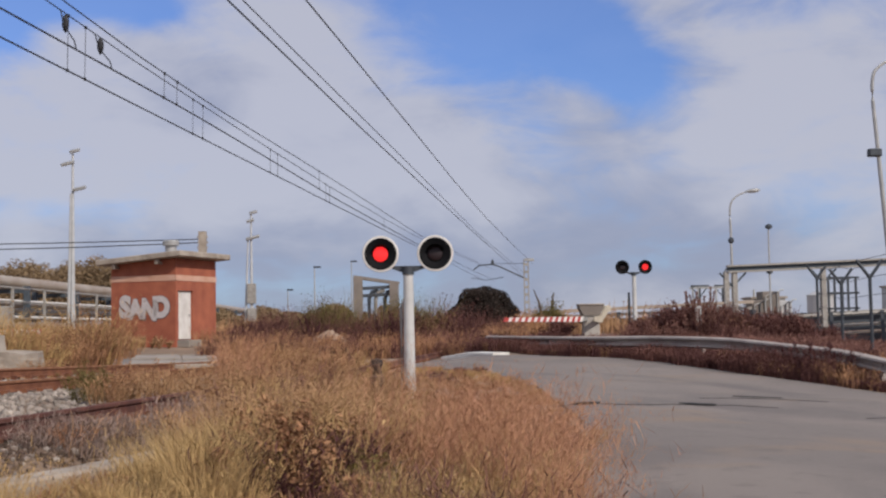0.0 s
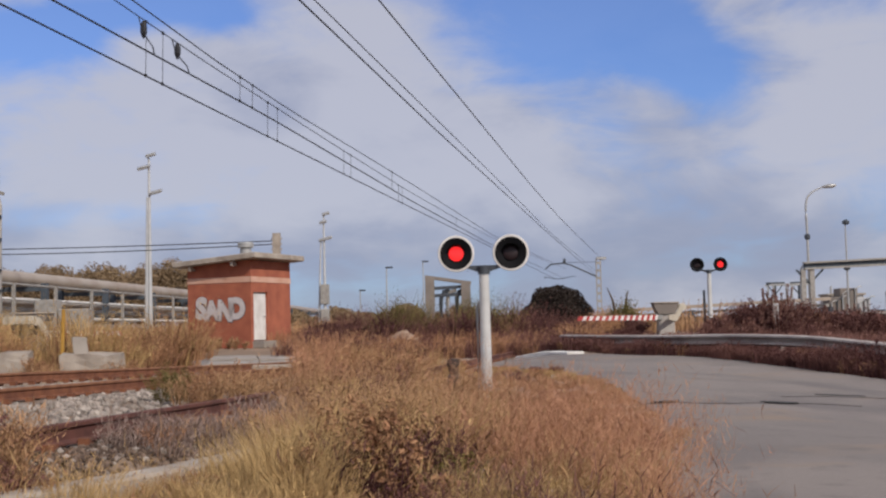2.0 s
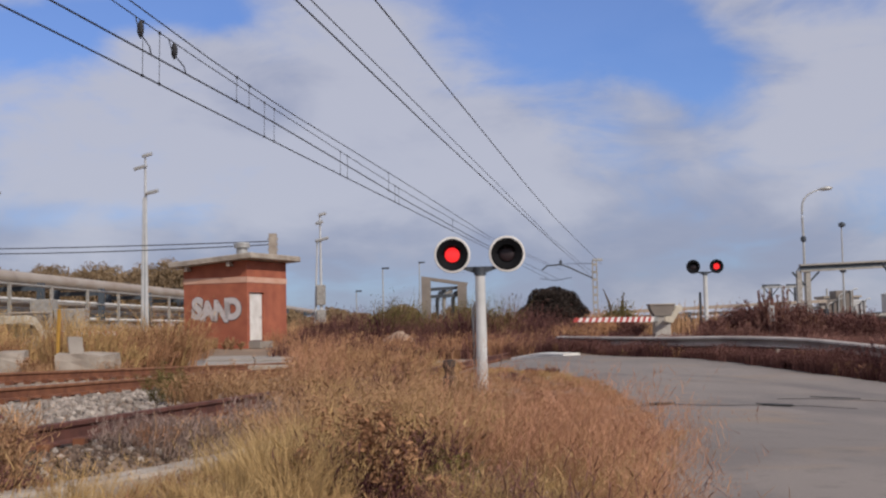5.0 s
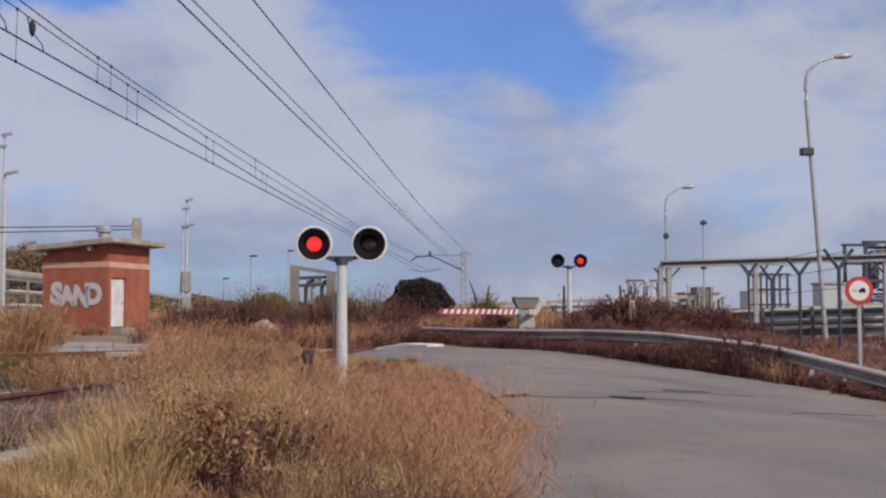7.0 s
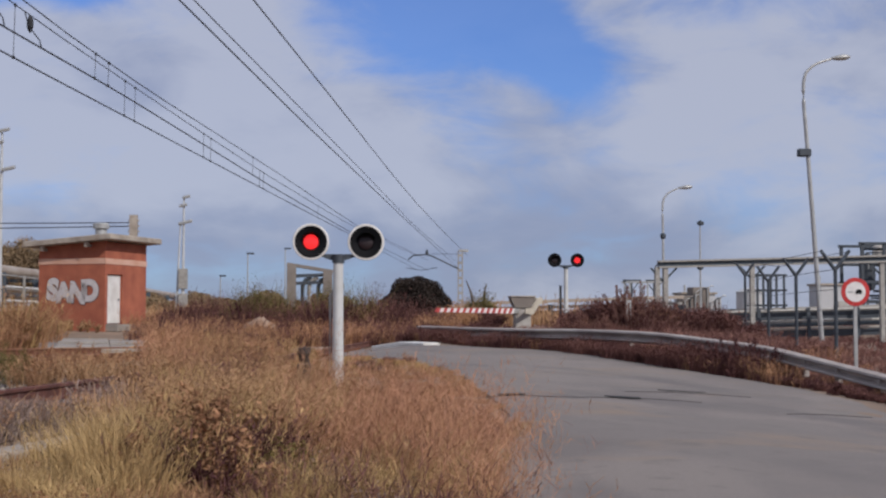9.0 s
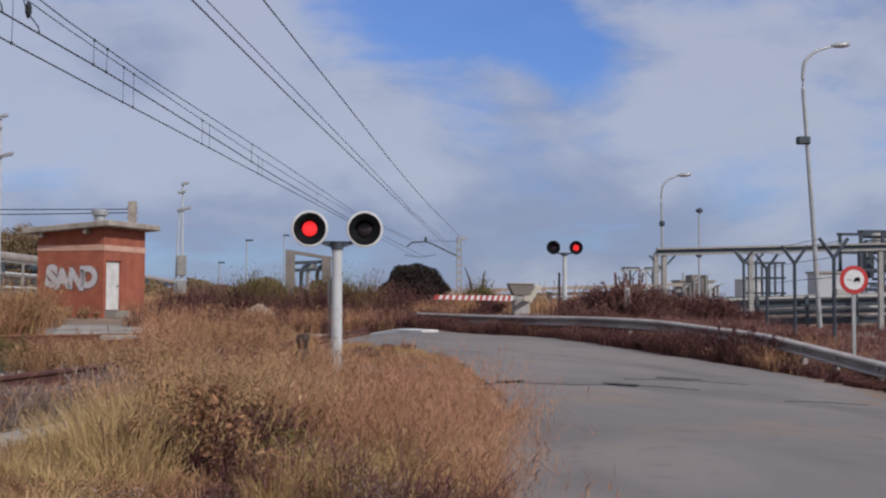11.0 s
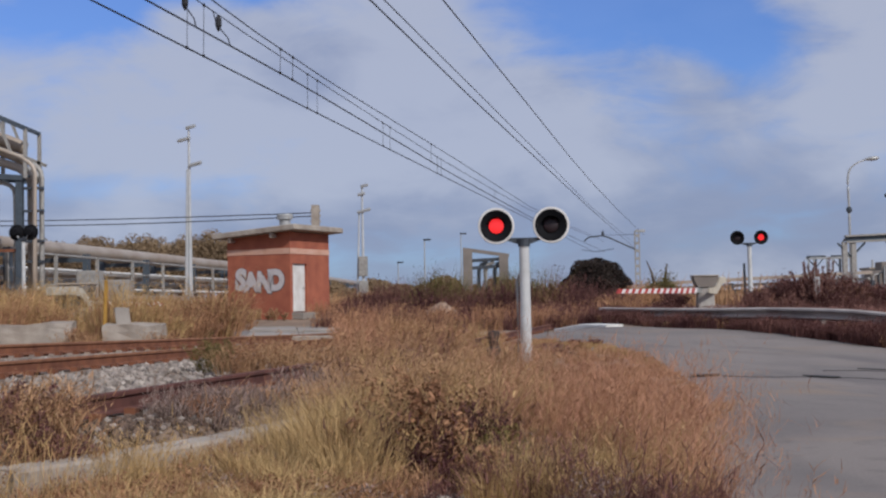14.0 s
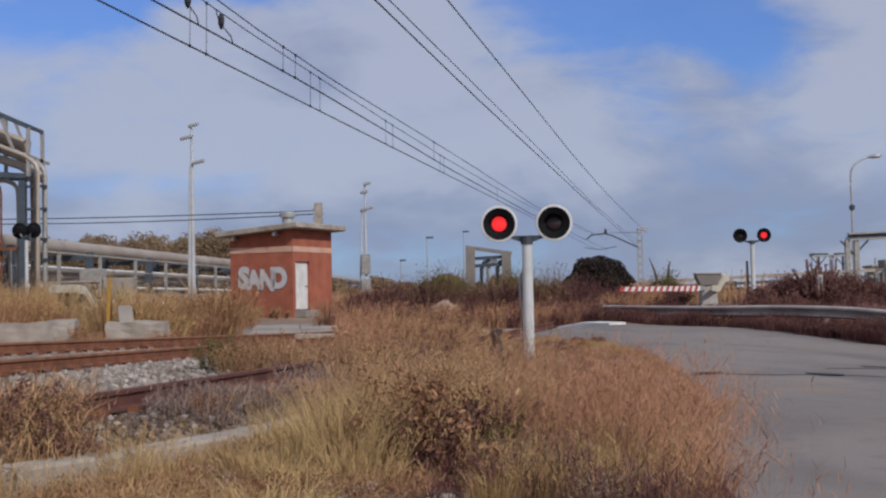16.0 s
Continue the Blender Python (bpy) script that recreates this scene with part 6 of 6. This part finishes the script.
tufts("russet_mound", feet, 60, 0.75, 0.55, 0.005, M["feather"], "feathery stems over a russet dead bush", 118, 0.3, 6)


def between(x, y):
    return 0.9 if x > rail_c(y) + 0.6 and -0.16 * y < x < 0.10 * y else 0.0


feet = scatter(44, -4.5, 2.5, 12.5, 29, 105, patch(between, 0.8, 3.5, 0.0), 0.7, 1.35)
tufts("straw_clumps", feet, 130, 0.36, 0.5, 0.005, M["straw"], "pale straw clumps standing round the signal post", 105, 0.35, 3)
feet = scatter(40, -4.5, 2.2, 12.5, 29, 106, patch(between, 0.8, 13.5, 0.0), 0.7, 1.35)
leafy("brown_clumps", feet, 620, 0.38, 0.5, 0.012, M["dead_leaf"], "soft brown dead bushes round the signal post", 106)
feet = scatter(24, -4.5, 1.8, 12.5, 27, 107, patch(between, 0.8, 23.5, 0.05), 0.7, 1.2)
leafy("grey_clumps", feet, 560, 0.34, 0.5, 0.011, M["grey_weed"], "grey dead brush round the signal post", 107)
feet = scatter(26, -4.5, 2.2, 12.5, 29, 108, patch(between, 0.8, 33.5, 0.05), 0.7, 1.3)
tufts("dark_clumps", feet, 130, 0.34, 0.5, 0.006, M["scrub"], "dark red-brown dead clumps round the signal post", 108, 0.45, 5)
for x, y, tip, lean in ((0.19, 8.9, 0.62, -0.11), (0.30, 8.6, 0.46, 0.05)):
    bm = B()
    z = ground(x, y)
    tube(bm, [(x, y, z - 0.05), (x + lean * 0.35, y, z + tip * 0.45), (x + lean, y, z + tip)], [0.006, 0.005, 0.002], 6)
    solid("dry_stalk", bm, M["straw"], "single thick orange dry stalk standing in the grass", "stalk", group="lone dry stalks")



def beyond(x, y):
    """Tall grass on the far side of the line."""
    if x > rail_a(y) - 1.6 or (y > 36 and x > -0.185 * y):
        return 0.0
    return min(1.0, max(0.0, 0.35 + 1.4 * noise.noise((x * 0.35, y * 0.25, 5))))


feet = scatter(330, -20, -5.0, 28.5, 47, 20, patch(beyond, 0.45, 41.0, 0.05), 0.6, 1.35)
tufts("tall_straw_grass", feet, 60, 1.2, 0.7, 0.015, M["straw"], "tall golden dry grass beyond the track", 11, 0.36, 3)
feet = scatter(560, -20, -5.5, 28.5, 47, 71, patch(beyond, 0.45, 51.0, -0.1), 0.6, 1.25)
tufts("tall_russet_grass", feet, 60, 1.1, 0.7, 0.013, M["russet"], "tall russet dry grass beyond the track", 71, 0.3, 4)
feet = scatter(620, -20, -5.5, 28.5, 49, 21, beyond, 0.8, 1.2)
tufts("tall_russet_grass", feet, 50, 1.15, 0.6, 0.015, M["dead_leaf"], "tall brown dry grass beyond the track", 12, 0.36, 4)
feet = scatter(70, -18, -5.5, 29.5, 44, 72, patch(beyond, 0.5, 61.0, 0.0), 0.7, 1.25)
leafy("tall_brown_weeds", feet, 1000, 0.95, 0.7, 0.022, M["dead_leaf"], "soft brown dead weeds in the tall grass beyond the track", 73)
feet = scatter(24, -18, -5.5, 29.5, 42, 75, patch(beyond, 0.5, 67.0, 0.05), 0.7, 1.2)
leafy("tall_dark_weeds", feet, 1000, 0.8, 0.7, 0.022, M["scrub"], "dark dead weeds in the tall grass beyond the track", 76)
feet = [(-12.4 + 0.42 * k, 33.6 + 0.5 * math.sin(k * 1.7), 0.95 + 0.25 * math.sin(k * 2.3)) for k in range(9)]
tufts("tall_straw_grass", feet, 150, 1.45, 0.8, 0.014, M["straw"], "tall golden grass in front of the barrier cabinet", 97, 0.22, 3)
feet = [(-8.75, 27.3, 0.9), (-8.6, 27.0, 0.8), (-8.9, 27.1, 0.8), (-11.0, 26.8, 0.7), (-7.0, 27.2, 0.9), (-6.8, 27.5, 1.0)]
leafy("block_weeds", feet, 900, 0.55, 0.4, 0.02, M["dead_leaf"], "brown dead weeds between the concrete blocks", 98)
feet = [(-9.0 + 0.33 * k, 26.6 + 0.3 * math.sin(k * 2.1), 0.7 + 0.3 * math.sin(k * 1.3)) for k in range(8)]
tufts("block_grass", feet, 60, 0.5, 0.5, 0.010, M["tan"], "dry grass in front of the concrete blocks", 44, 0.35, 2)
feet = scatter(700, -6.5, 5, 43.5, 56, 22, lambda x, y: 0.9 if x > -5.5 or y > 60 else 0.3, 0.7, 1.2)
tufts("brown_undergrowth", feet[::2], 60, 0.75, 0.7, 0.018, M["scrub"], "dark brown undergrowth behind the crossing", 74, 0.3, 4)
tufts("russet_undergrowth", feet[1::2], 60, 0.8, 0.8, 0.018, M["russet"], "russet undergrowth behind the crossing", 13, 0.3, 3)
feet = scatter(520, -25, 14, 54, 84, 23, lambda x, y: 0 if (-13.5 < x < -6 and 53 < y < 63) else 0.9, 0.8, 1.3)
tufts("tan_undergrowth", feet, 32, 0.9, 1.2, 0.045, M["tan"], "tan dry undergrowth in the distance", 14, 0.3, 2)


def verge_right(x, y):
    return 1.0 if any((p.x - x) ** 2 + (p.y - y) ** 2 < 0.75 ** 2 for p in gp[::2]) else 0.0


feet = scatter(900, 3, 11.6, 17, 43.5, 24, verge_right, 0.6, 1.1)
tufts("verge_weeds", [(x, y, k * (0.35 + 0.65 * ease((y - 25) / 6))) for x, y, k in feet], 90, 0.50, 0.6, 0.012, M["scrub"], "dark red-brown dead weeds under the guardrail", 15, 0.35, 3)
feet = scatter(150, 3, 11.6, 17, 43.5, 25, verge_right, 0.6, 1.1)
tufts("verge_straw", [q for q in feet[70:150] if q[1] > 34], 60, 0.30, 0.45, 0.010, M["gold"], "yellowish grass clumps along the guardrail", 110, 0.35, 2)
tufts("verge_grass", feet[:70], 60, 0.36, 0.45, 0.010, M["dead_leaf"], "tan dry grass along the guardrail", 16, 0.3, 3)


def behind_guard(x, y):
    for p in gp[::3]:
        if abs(p.y - y) < 1.2 and x < p.x + 0.4:
            return 0.0
    return 0.9


feet = scatter(1100, 6, 24, 22, 46, 26, behind_guard, 0.7, 1.2)
tufts("roadside_grass", feet, 50, 0.34, 0.7, 0.016, M["rosewood"], "russet dry grass behind the guardrail", 17, 0.3, 3)
feet = scatter(500, 14, 40, 44, 80, 27, lambda x, y: 0.8, 0.8, 1.2)
tufts("roadside_grass", feet, 30, 0.32, 1.2, 0.03, M["scrub"], "dark dry scrub grass before the works", 18, 0.3, 2)
feet = [(-3.0, 8.3, 1.0), (-3.2, 8.7, 0.9), (-2.2, 9.6, 0.8), (0.1, 8.9, 1.0), (0.6, 9.4, 1.0)]
tufts("leaning_stalks", feet, 5, 0.55, 0.3, 0.0055, M["tan"], "thick pale dry stalks leaning over", 72, 0.6, 0, (0.3, 0.0))
feet = [(8.7, 31.4, 1.0), (8.95, 31.0, 0.9), (9.75, 27.8, 0.9), (9.85, 27.2, 1.0), (9.9, 26.6, 0.9), (11.2, 29.0, 1.1), (11.6, 28.2, 0.9), (12.4, 30.0, 1.1), (10.9, 31.0, 1.0), (11.9, 27.2, 0.8)]
tufts("verge_tussocks", feet, 130, 0.55, 0.5, 0.010, M["russet"], "russet tussocks growing through the guardrail", 73, 0.4, 4)
feet = [(9.35, 29.0, 1.7), (9.5, 28.3, 1.9), (9.65, 27.6, 1.9), (9.8, 27.0, 1.5), (9.1, 29.8, 1.3), (8.5, 31.6, 1.0), (10.0, 26.2, 0.8), (9.9, 25.4, 0.6), (9.75, 24.0, 0.5), (9.6, 22.8, 0.5)]
leafy("dark_verge_weeds", feet, 1500, 0.50, 0.45, 0.018, M["maroon"], "dark dead weeds grown over the guardrail's low end", 111)
tufts("dark_verge_weeds", feet, 60, 0.52, 0.5, 0.007, M["scrub"], "dark red stems over the guardrail's low end", 112, 0.35, 3)
# thin stems standing against the road
feet = [(1.32, 8.2, 0.9), (1.4, 8.7, 0.9), (1.5, 9.2, 1.0), (1.6, 9.6, 0.9), (1.65, 10.0, 1.1), (1.8, 10.6, 1.0), (2.15, 11.2, 1.0), (2.2, 12.2, 1.0), (2.3, 13.0, 1.0), (2.6, 14.4, 1.0), (1.55, 7.7, 0.8)]
tufts("lone_stems", feet, 14, 0.46, 0.4, 0.0024, M["russet"], "lone russet grass stems at the road edge", 19, 0.3, 6)


def shrub(x, y, wide, high, material, label, seed, n=2600, size=0.05, name="shrub", spiky=0.0, category="shrub", trunk=0.0, dome=False):
    """Stems that fork from one foot, with leaves gathered in clumps along them."""
    rng = np.random.default_rng(seed)
    t = thing(name, label, category, pose(x, y, ground(x, y) - 0.03), "scrub")
    bm = B()
    ends = []
    k = 16
    for i in range(k):
        a = 2 * math.pi * i / k + rng.uniform(-0.3, 0.3)
        rad = wide * rng.uniform(0.25, 1.0)
        h = high * rng.uniform(0.55, 1.0) * (1 - 0.35 * (rad / wide) ** 2)
        e = Vector((math.cos(a) * rad, math.sin(a) * rad, max(h, high * 0.35)))
        m = e * 0.5 + Vector((0, 0, trunk * 0.4 + 0.1 * high))
        tube(bm, [(0, 0, -0.05), (e.x * 0.15, e.y * 0.15, trunk + high * 0.12), m, e], [0.03 + 0.02 * high, 0.025 + 0.01 * high, 0.016, 0.006], 5)
        ends += [m.lerp(e, f) for f in (0.1, 0.45, 0.8, 1.0)]
    part("stems", bm, M["bark"], t)
    c = np.array([tuple(e) for e in ends])
    idx = rng.integers(0, len(c), n)
    spreadv = np.array([0.17 * wide, 0.17 * wide, 0.10 * high + 0.04])
    pts = c[idx] + rng.normal(0, 1, (n, 3)) * spreadv
    if dome:
        u = rng.normal(0, 1, (n, 3))
        u /= np.linalg.norm(u, axis=1)[:, None]
        lump = 1 + 0.12 * np.sin(u[:, :1] * 5 + 1) * np.sin(u[:, 1:2] * 6) + 0.07 * np.sin(u[:, 2:] * 9)
        pts = u * lump * (rng.random((n, 1)) ** 0.22) * np.array([wide, wide, high * 0.5]) + np.array([0, 0, high * 0.52])
    if spiky:
        pts[:, 2] += np.abs(rng.normal(0, spiky, n)) * (rng.random(n) < 0.4)
    pts[:, 2] = np.maximum(pts[:, 2], 0.04)
    ob = new("foliage", leaf_mesh("foliage", pts, size, material, rng))
    ob.parent = t
    return t


shrub(4.45, 54.5, 1.42, 2.45, M["leafdark"], "dense dark rounded evergreen bush", 31, 42000, 0.05, "evergreen_bush", 0, "bush", 0.0, True)
for i, (x, y, w_, h_, mt, lab, sp) in enumerate((
        (-4.9, 52, 1.0, 1.0, "russet", "low russet dead shrub beyond the track", 0), (-3.6, 51, 1.0, 1.2, "scrub", "dark brown leafless shrub", 0),
        (-2.5, 52.5, 0.9, 1.75, "olive", "tall olive reedy shrub", 0.35), (-1.3, 50.5, 1.1, 1.2, "scrub", "dark brown leafless shrub", 0),
        (-0.1, 51, 0.9, 1.15, "scrub", "dark brown leafless shrub", 0), (0.7, 53, 0.9, 1.75, "olive", "tall olive-brown reedy shrub", 0.3),
        (1.5, 51.5, 0.9, 1.6, "olive", "olive-brown half-dead shrub by the crossing", 0.25), (2.3, 50.5, 1.0, 1.35, "tan", "tan dead shrub by the crossing", 0.15),
        (3.1, 49.5, 0.8, 1.0, "scrub", "dark brown leafless shrub", 0), (5.9, 51.0, 0.9, 0.95, "russet", "russet dead shrub by the barrier", 0),
        (7.0, 51.5, 0.9, 0.85, "scrub", "dark russet shrub by the barrier", 0), (9.7, 46.5, 0.7, 0.95, "scrub", "dark russet shrub behind the guardrail", 0),
        (10.5, 46, 0.9, 1.25, "scrub", "dark russet shrub behind the guardrail", 0), (11.5, 46.3, 0.9, 1.25, "scrub", "russet feathery shrub behind the guardrail", 0.1),
        (12.5, 46, 0.9, 1.2, "scrub", "russet feathery shrub behind the guardrail", 0.1), (13.5, 45.5, 0.9, 1.0, "scrub", "dark russet shrub behind the guardrail", 0),
        (14.4, 44.6, 0.9, 0.95, "scrub", "russet shrub near the fence", 0), (15.3, 43.5, 0.8, 0.75, "scrub", "low dark russet shrub near the fence", 0),
        (-6.2, 55.5, 0.8, 0.9, "russet", "russet shrub at the hut wall", 0),
        (-5.3, 57.5, 0.9, 1.0, "scrub", "dark brown shrub near the hut", 0), (-10.8, 54.6, 0.9, 0.7, "straw", "straw-coloured shrub at the hut wall", 0))):
    shrub(x, y, w_, h_, M[mt], lab, 40 + i, 8500, 0.032, "shrub", sp)

feet = scatter(150, 9.0, 15.8, 44.0, 47.5, 51, lambda x, y: 1.0, 0.7, 1.1)
tufts("russet_brush", feet, 50, 0.8, 0.8, 0.014, M["scrub"], "feathery dark russet brush behind the guardrail", 51, 0.3, 5)
feet = scatter(70, 9.0, 15.8, 44.0, 47.5, 52, lambda x, y: 1.0, 0.7, 1.1)
tufts("russet_brush", feet, 40, 0.8, 0.8, 0.014, M["rosewood"], "feathery pale russet brush behind the guardrail", 52, 0.3, 5)
feet = scatter(150, -5.5, 4.2, 49.0, 52.5, 53, lambda x, y: 1.0, 0.7, 1.15)
tufts("brown_brush", feet, 75, 1.45, 0.8, 0.018, M["scrub"], "dark brown brush behind the crossing", 53, 0.28, 5)
feet = scatter(50, -3.2, 2.4, 50.0, 53.0, 54, lambda x, y: 1.0, 0.8, 1.2)
tufts("olive_reeds", feet, 50, 1.9, 0.6, 0.02, M["olive"], "upright olive reeds behind the crossing", 54, 0.15, 3)

# weeds along the foot of the hut
feet = [(-8.85 - 0.924 * k * 0.42 - 0.2, 56.9 + 0.383 * k * 0.42 - 0.6 - 0.25 * math.sin(k * 2.1), 0.7 + 0.35 * abs(math.sin(k * 1.7))) for k in range(9)]
leafy("hut_weeds", feet, 1100, 0.55, 0.5, 0.03, M["tan"], "tan dead weeds along the foot of the hut", 130)
tufts("hut_weeds", [(x + 2.6, y + 1.2, k) for x, y, k in feet[:5]], 70, 0.8, 0.6, 0.016, M["russet"], "russet dry grass beside the hut door", 131, 0.3, 3)
# soft masses of dead brush
feet = scatter(46, 9.3, 14.6, 44.6, 46.8, 121, lambda x, y: 1.0, 0.8, 1.2)
feet = [(x, y, k * (0.75 + 0.35 * math.exp(-((x - 11.8) / 2.0) ** 2))) for x, y, k in feet]
leafy("maroon_brush", feet, 2600, 1.20, 0.85, 0.028, M["rosewood"], "soft dark red dead brush behind the guardrail", 121)
leafy("maroon_brush", feet[::2], 1500, 0.95, 0.8, 0.024, M["maroon"], "maroon dead brush behind the guardrail", 122)
tufts("brush_plumes", feet[::3], 40, 0.92, 0.8, 0.008, M["feather"], "pale feathery seed heads over the red brush", 123, 0.24, 6, (0.1, 0.0), 0.08)
feet = scatter(46, -5.4, 3.6, 49.0, 51.5, 124, lambda x, y: 1.0, 0.8, 1.2)
leafy("maroon_brush", feet, 1900, 1.15, 0.8, 0.03, M["maroon"], "dark maroon dead brush behind the crossing", 124)
feet = scatter(22, 4.8, 7.4, 47.6, 50.5, 125, lambda x, y: 1.0, 0.7, 1.0)
leafy("russet_brush", feet, 1300, 0.55, 0.7, 0.028, M["scrub"], "low russet dead brush under the barrier arm", 125)
for k, (x, y, wide, h) in enumerate(((-2.4, 52.2, 0.55, 1.75), (-1.8, 52.6, 0.5, 1.5), (1.0, 52.0, 0.6, 1.65), (1.6, 51.8, 0.6, 1.75), (2.3, 51.4, 0.6, 1.45), (2.9, 50.8, 0.6, 1.1), (0.4, 52.4, 0.5, 1.3), (-4.6, 56.0, 0.5, 1.2), (-6.0, 57.0, 0.4, 1.3))):
    reeds = thing("reed_clump", "ragged olive-tan reed clump with pale feathery tops", "reeds", pose(x, y, ground(x, y) - 0.03), "reed clumps behind the crossing")
    rng = np.random.default_rng(140 + k)
    n = 260
    a, r = rng.uniform(0, 6.28, n), wide * np.sqrt(rng.random(n))
    foot = np.stack([np.cos(a) * r * 0.7, np.sin(a) * r * 0.7, np.zeros(n)], 1)
    hh = h * rng.uniform(0.45, 1.12, n) * (1.1 - 0.4 * r / wide)
    top = foot + np.stack([np.cos(a) * r * 0.5 + rng.normal(0.05, 0.1, n), np.sin(a) * r * 0.5, hh], 1)
    me = strips("blades", foot, top, np.zeros((n, 3)), rng.uniform(0.015, 0.035, n), M["olive"], "", rng=rng)
    ob = new("blades", me)
    ob.parent = reeds
    f = rng.random((7, n, 1)) * 0.65 + 0.35
    pts = (foot[None] + (top - foot)[None] * f + rng.normal(0, 0.05, (7, n, 3))).reshape(-1, 3)
    ob = new("plumes", leaf_mesh("plumes", pts, 0.035, M["tan"], rng))
    ob.parent = reeds
snag = shrub(6.95, 52.6, 0.62, 1.35, M["olive"], "ragged dark shrub with two dead horn-like twigs", 150, 7000, 0.035, "dead_shrub", 0.2)
for dx, top, lean in ((-0.35, 2.05, -0.22), (0.2, 1.9, 0.06)):
    bm = B()
    tube(bm, [(dx * 0.3, 0, 0), (dx * 0.8, 0, 1.1), (dx, 0, 1.5), (dx + lean, 0, top)], [0.07, 0.06, 0.05, 0.015], 6)
    part("dead_twig", bm, M["bark"], snag)

# bare woods on the rise behind the pipes
rng = np.random.default_rng(77)
pts = []
for i in range(330):
    x = rng.uniform(-62, 4)
    y = 150 + rng.uniform(-6, 8)
    top = 2.5 + (0.55 * math.sin(x * 0.9) + 0.4 * math.sin(x * 2.3)) + (7.2 if x < -27 else max(1.2, 7.2 - 1.0 * (x + 27))) * rng.uniform(0.86, 1.08)
    m = 1500
    c = rng.normal(0, 1, (m, 3))
    c *= (rng.random((m, 1)) ** 0.4) / np.linalg.norm(c, axis=1)[:, None] * np.array([1.7, 1.7, 0.34 * top])
    pts.append(c + np.array([x, y, top * 0.64]))
me = leaf_mesh("far_woods", np.concatenate(pts), 0.15, mat("bare_woods", (0.30, 0.215, 0.125), (0.215, 0.150, 0.090), 0.9, scale=0.15, fine=1.0, bump=0, island=0.1), rng)
tagged(new("far_woods", me), "brown autumn trees on the rise behind the pipes", "woods", kind="stuff")
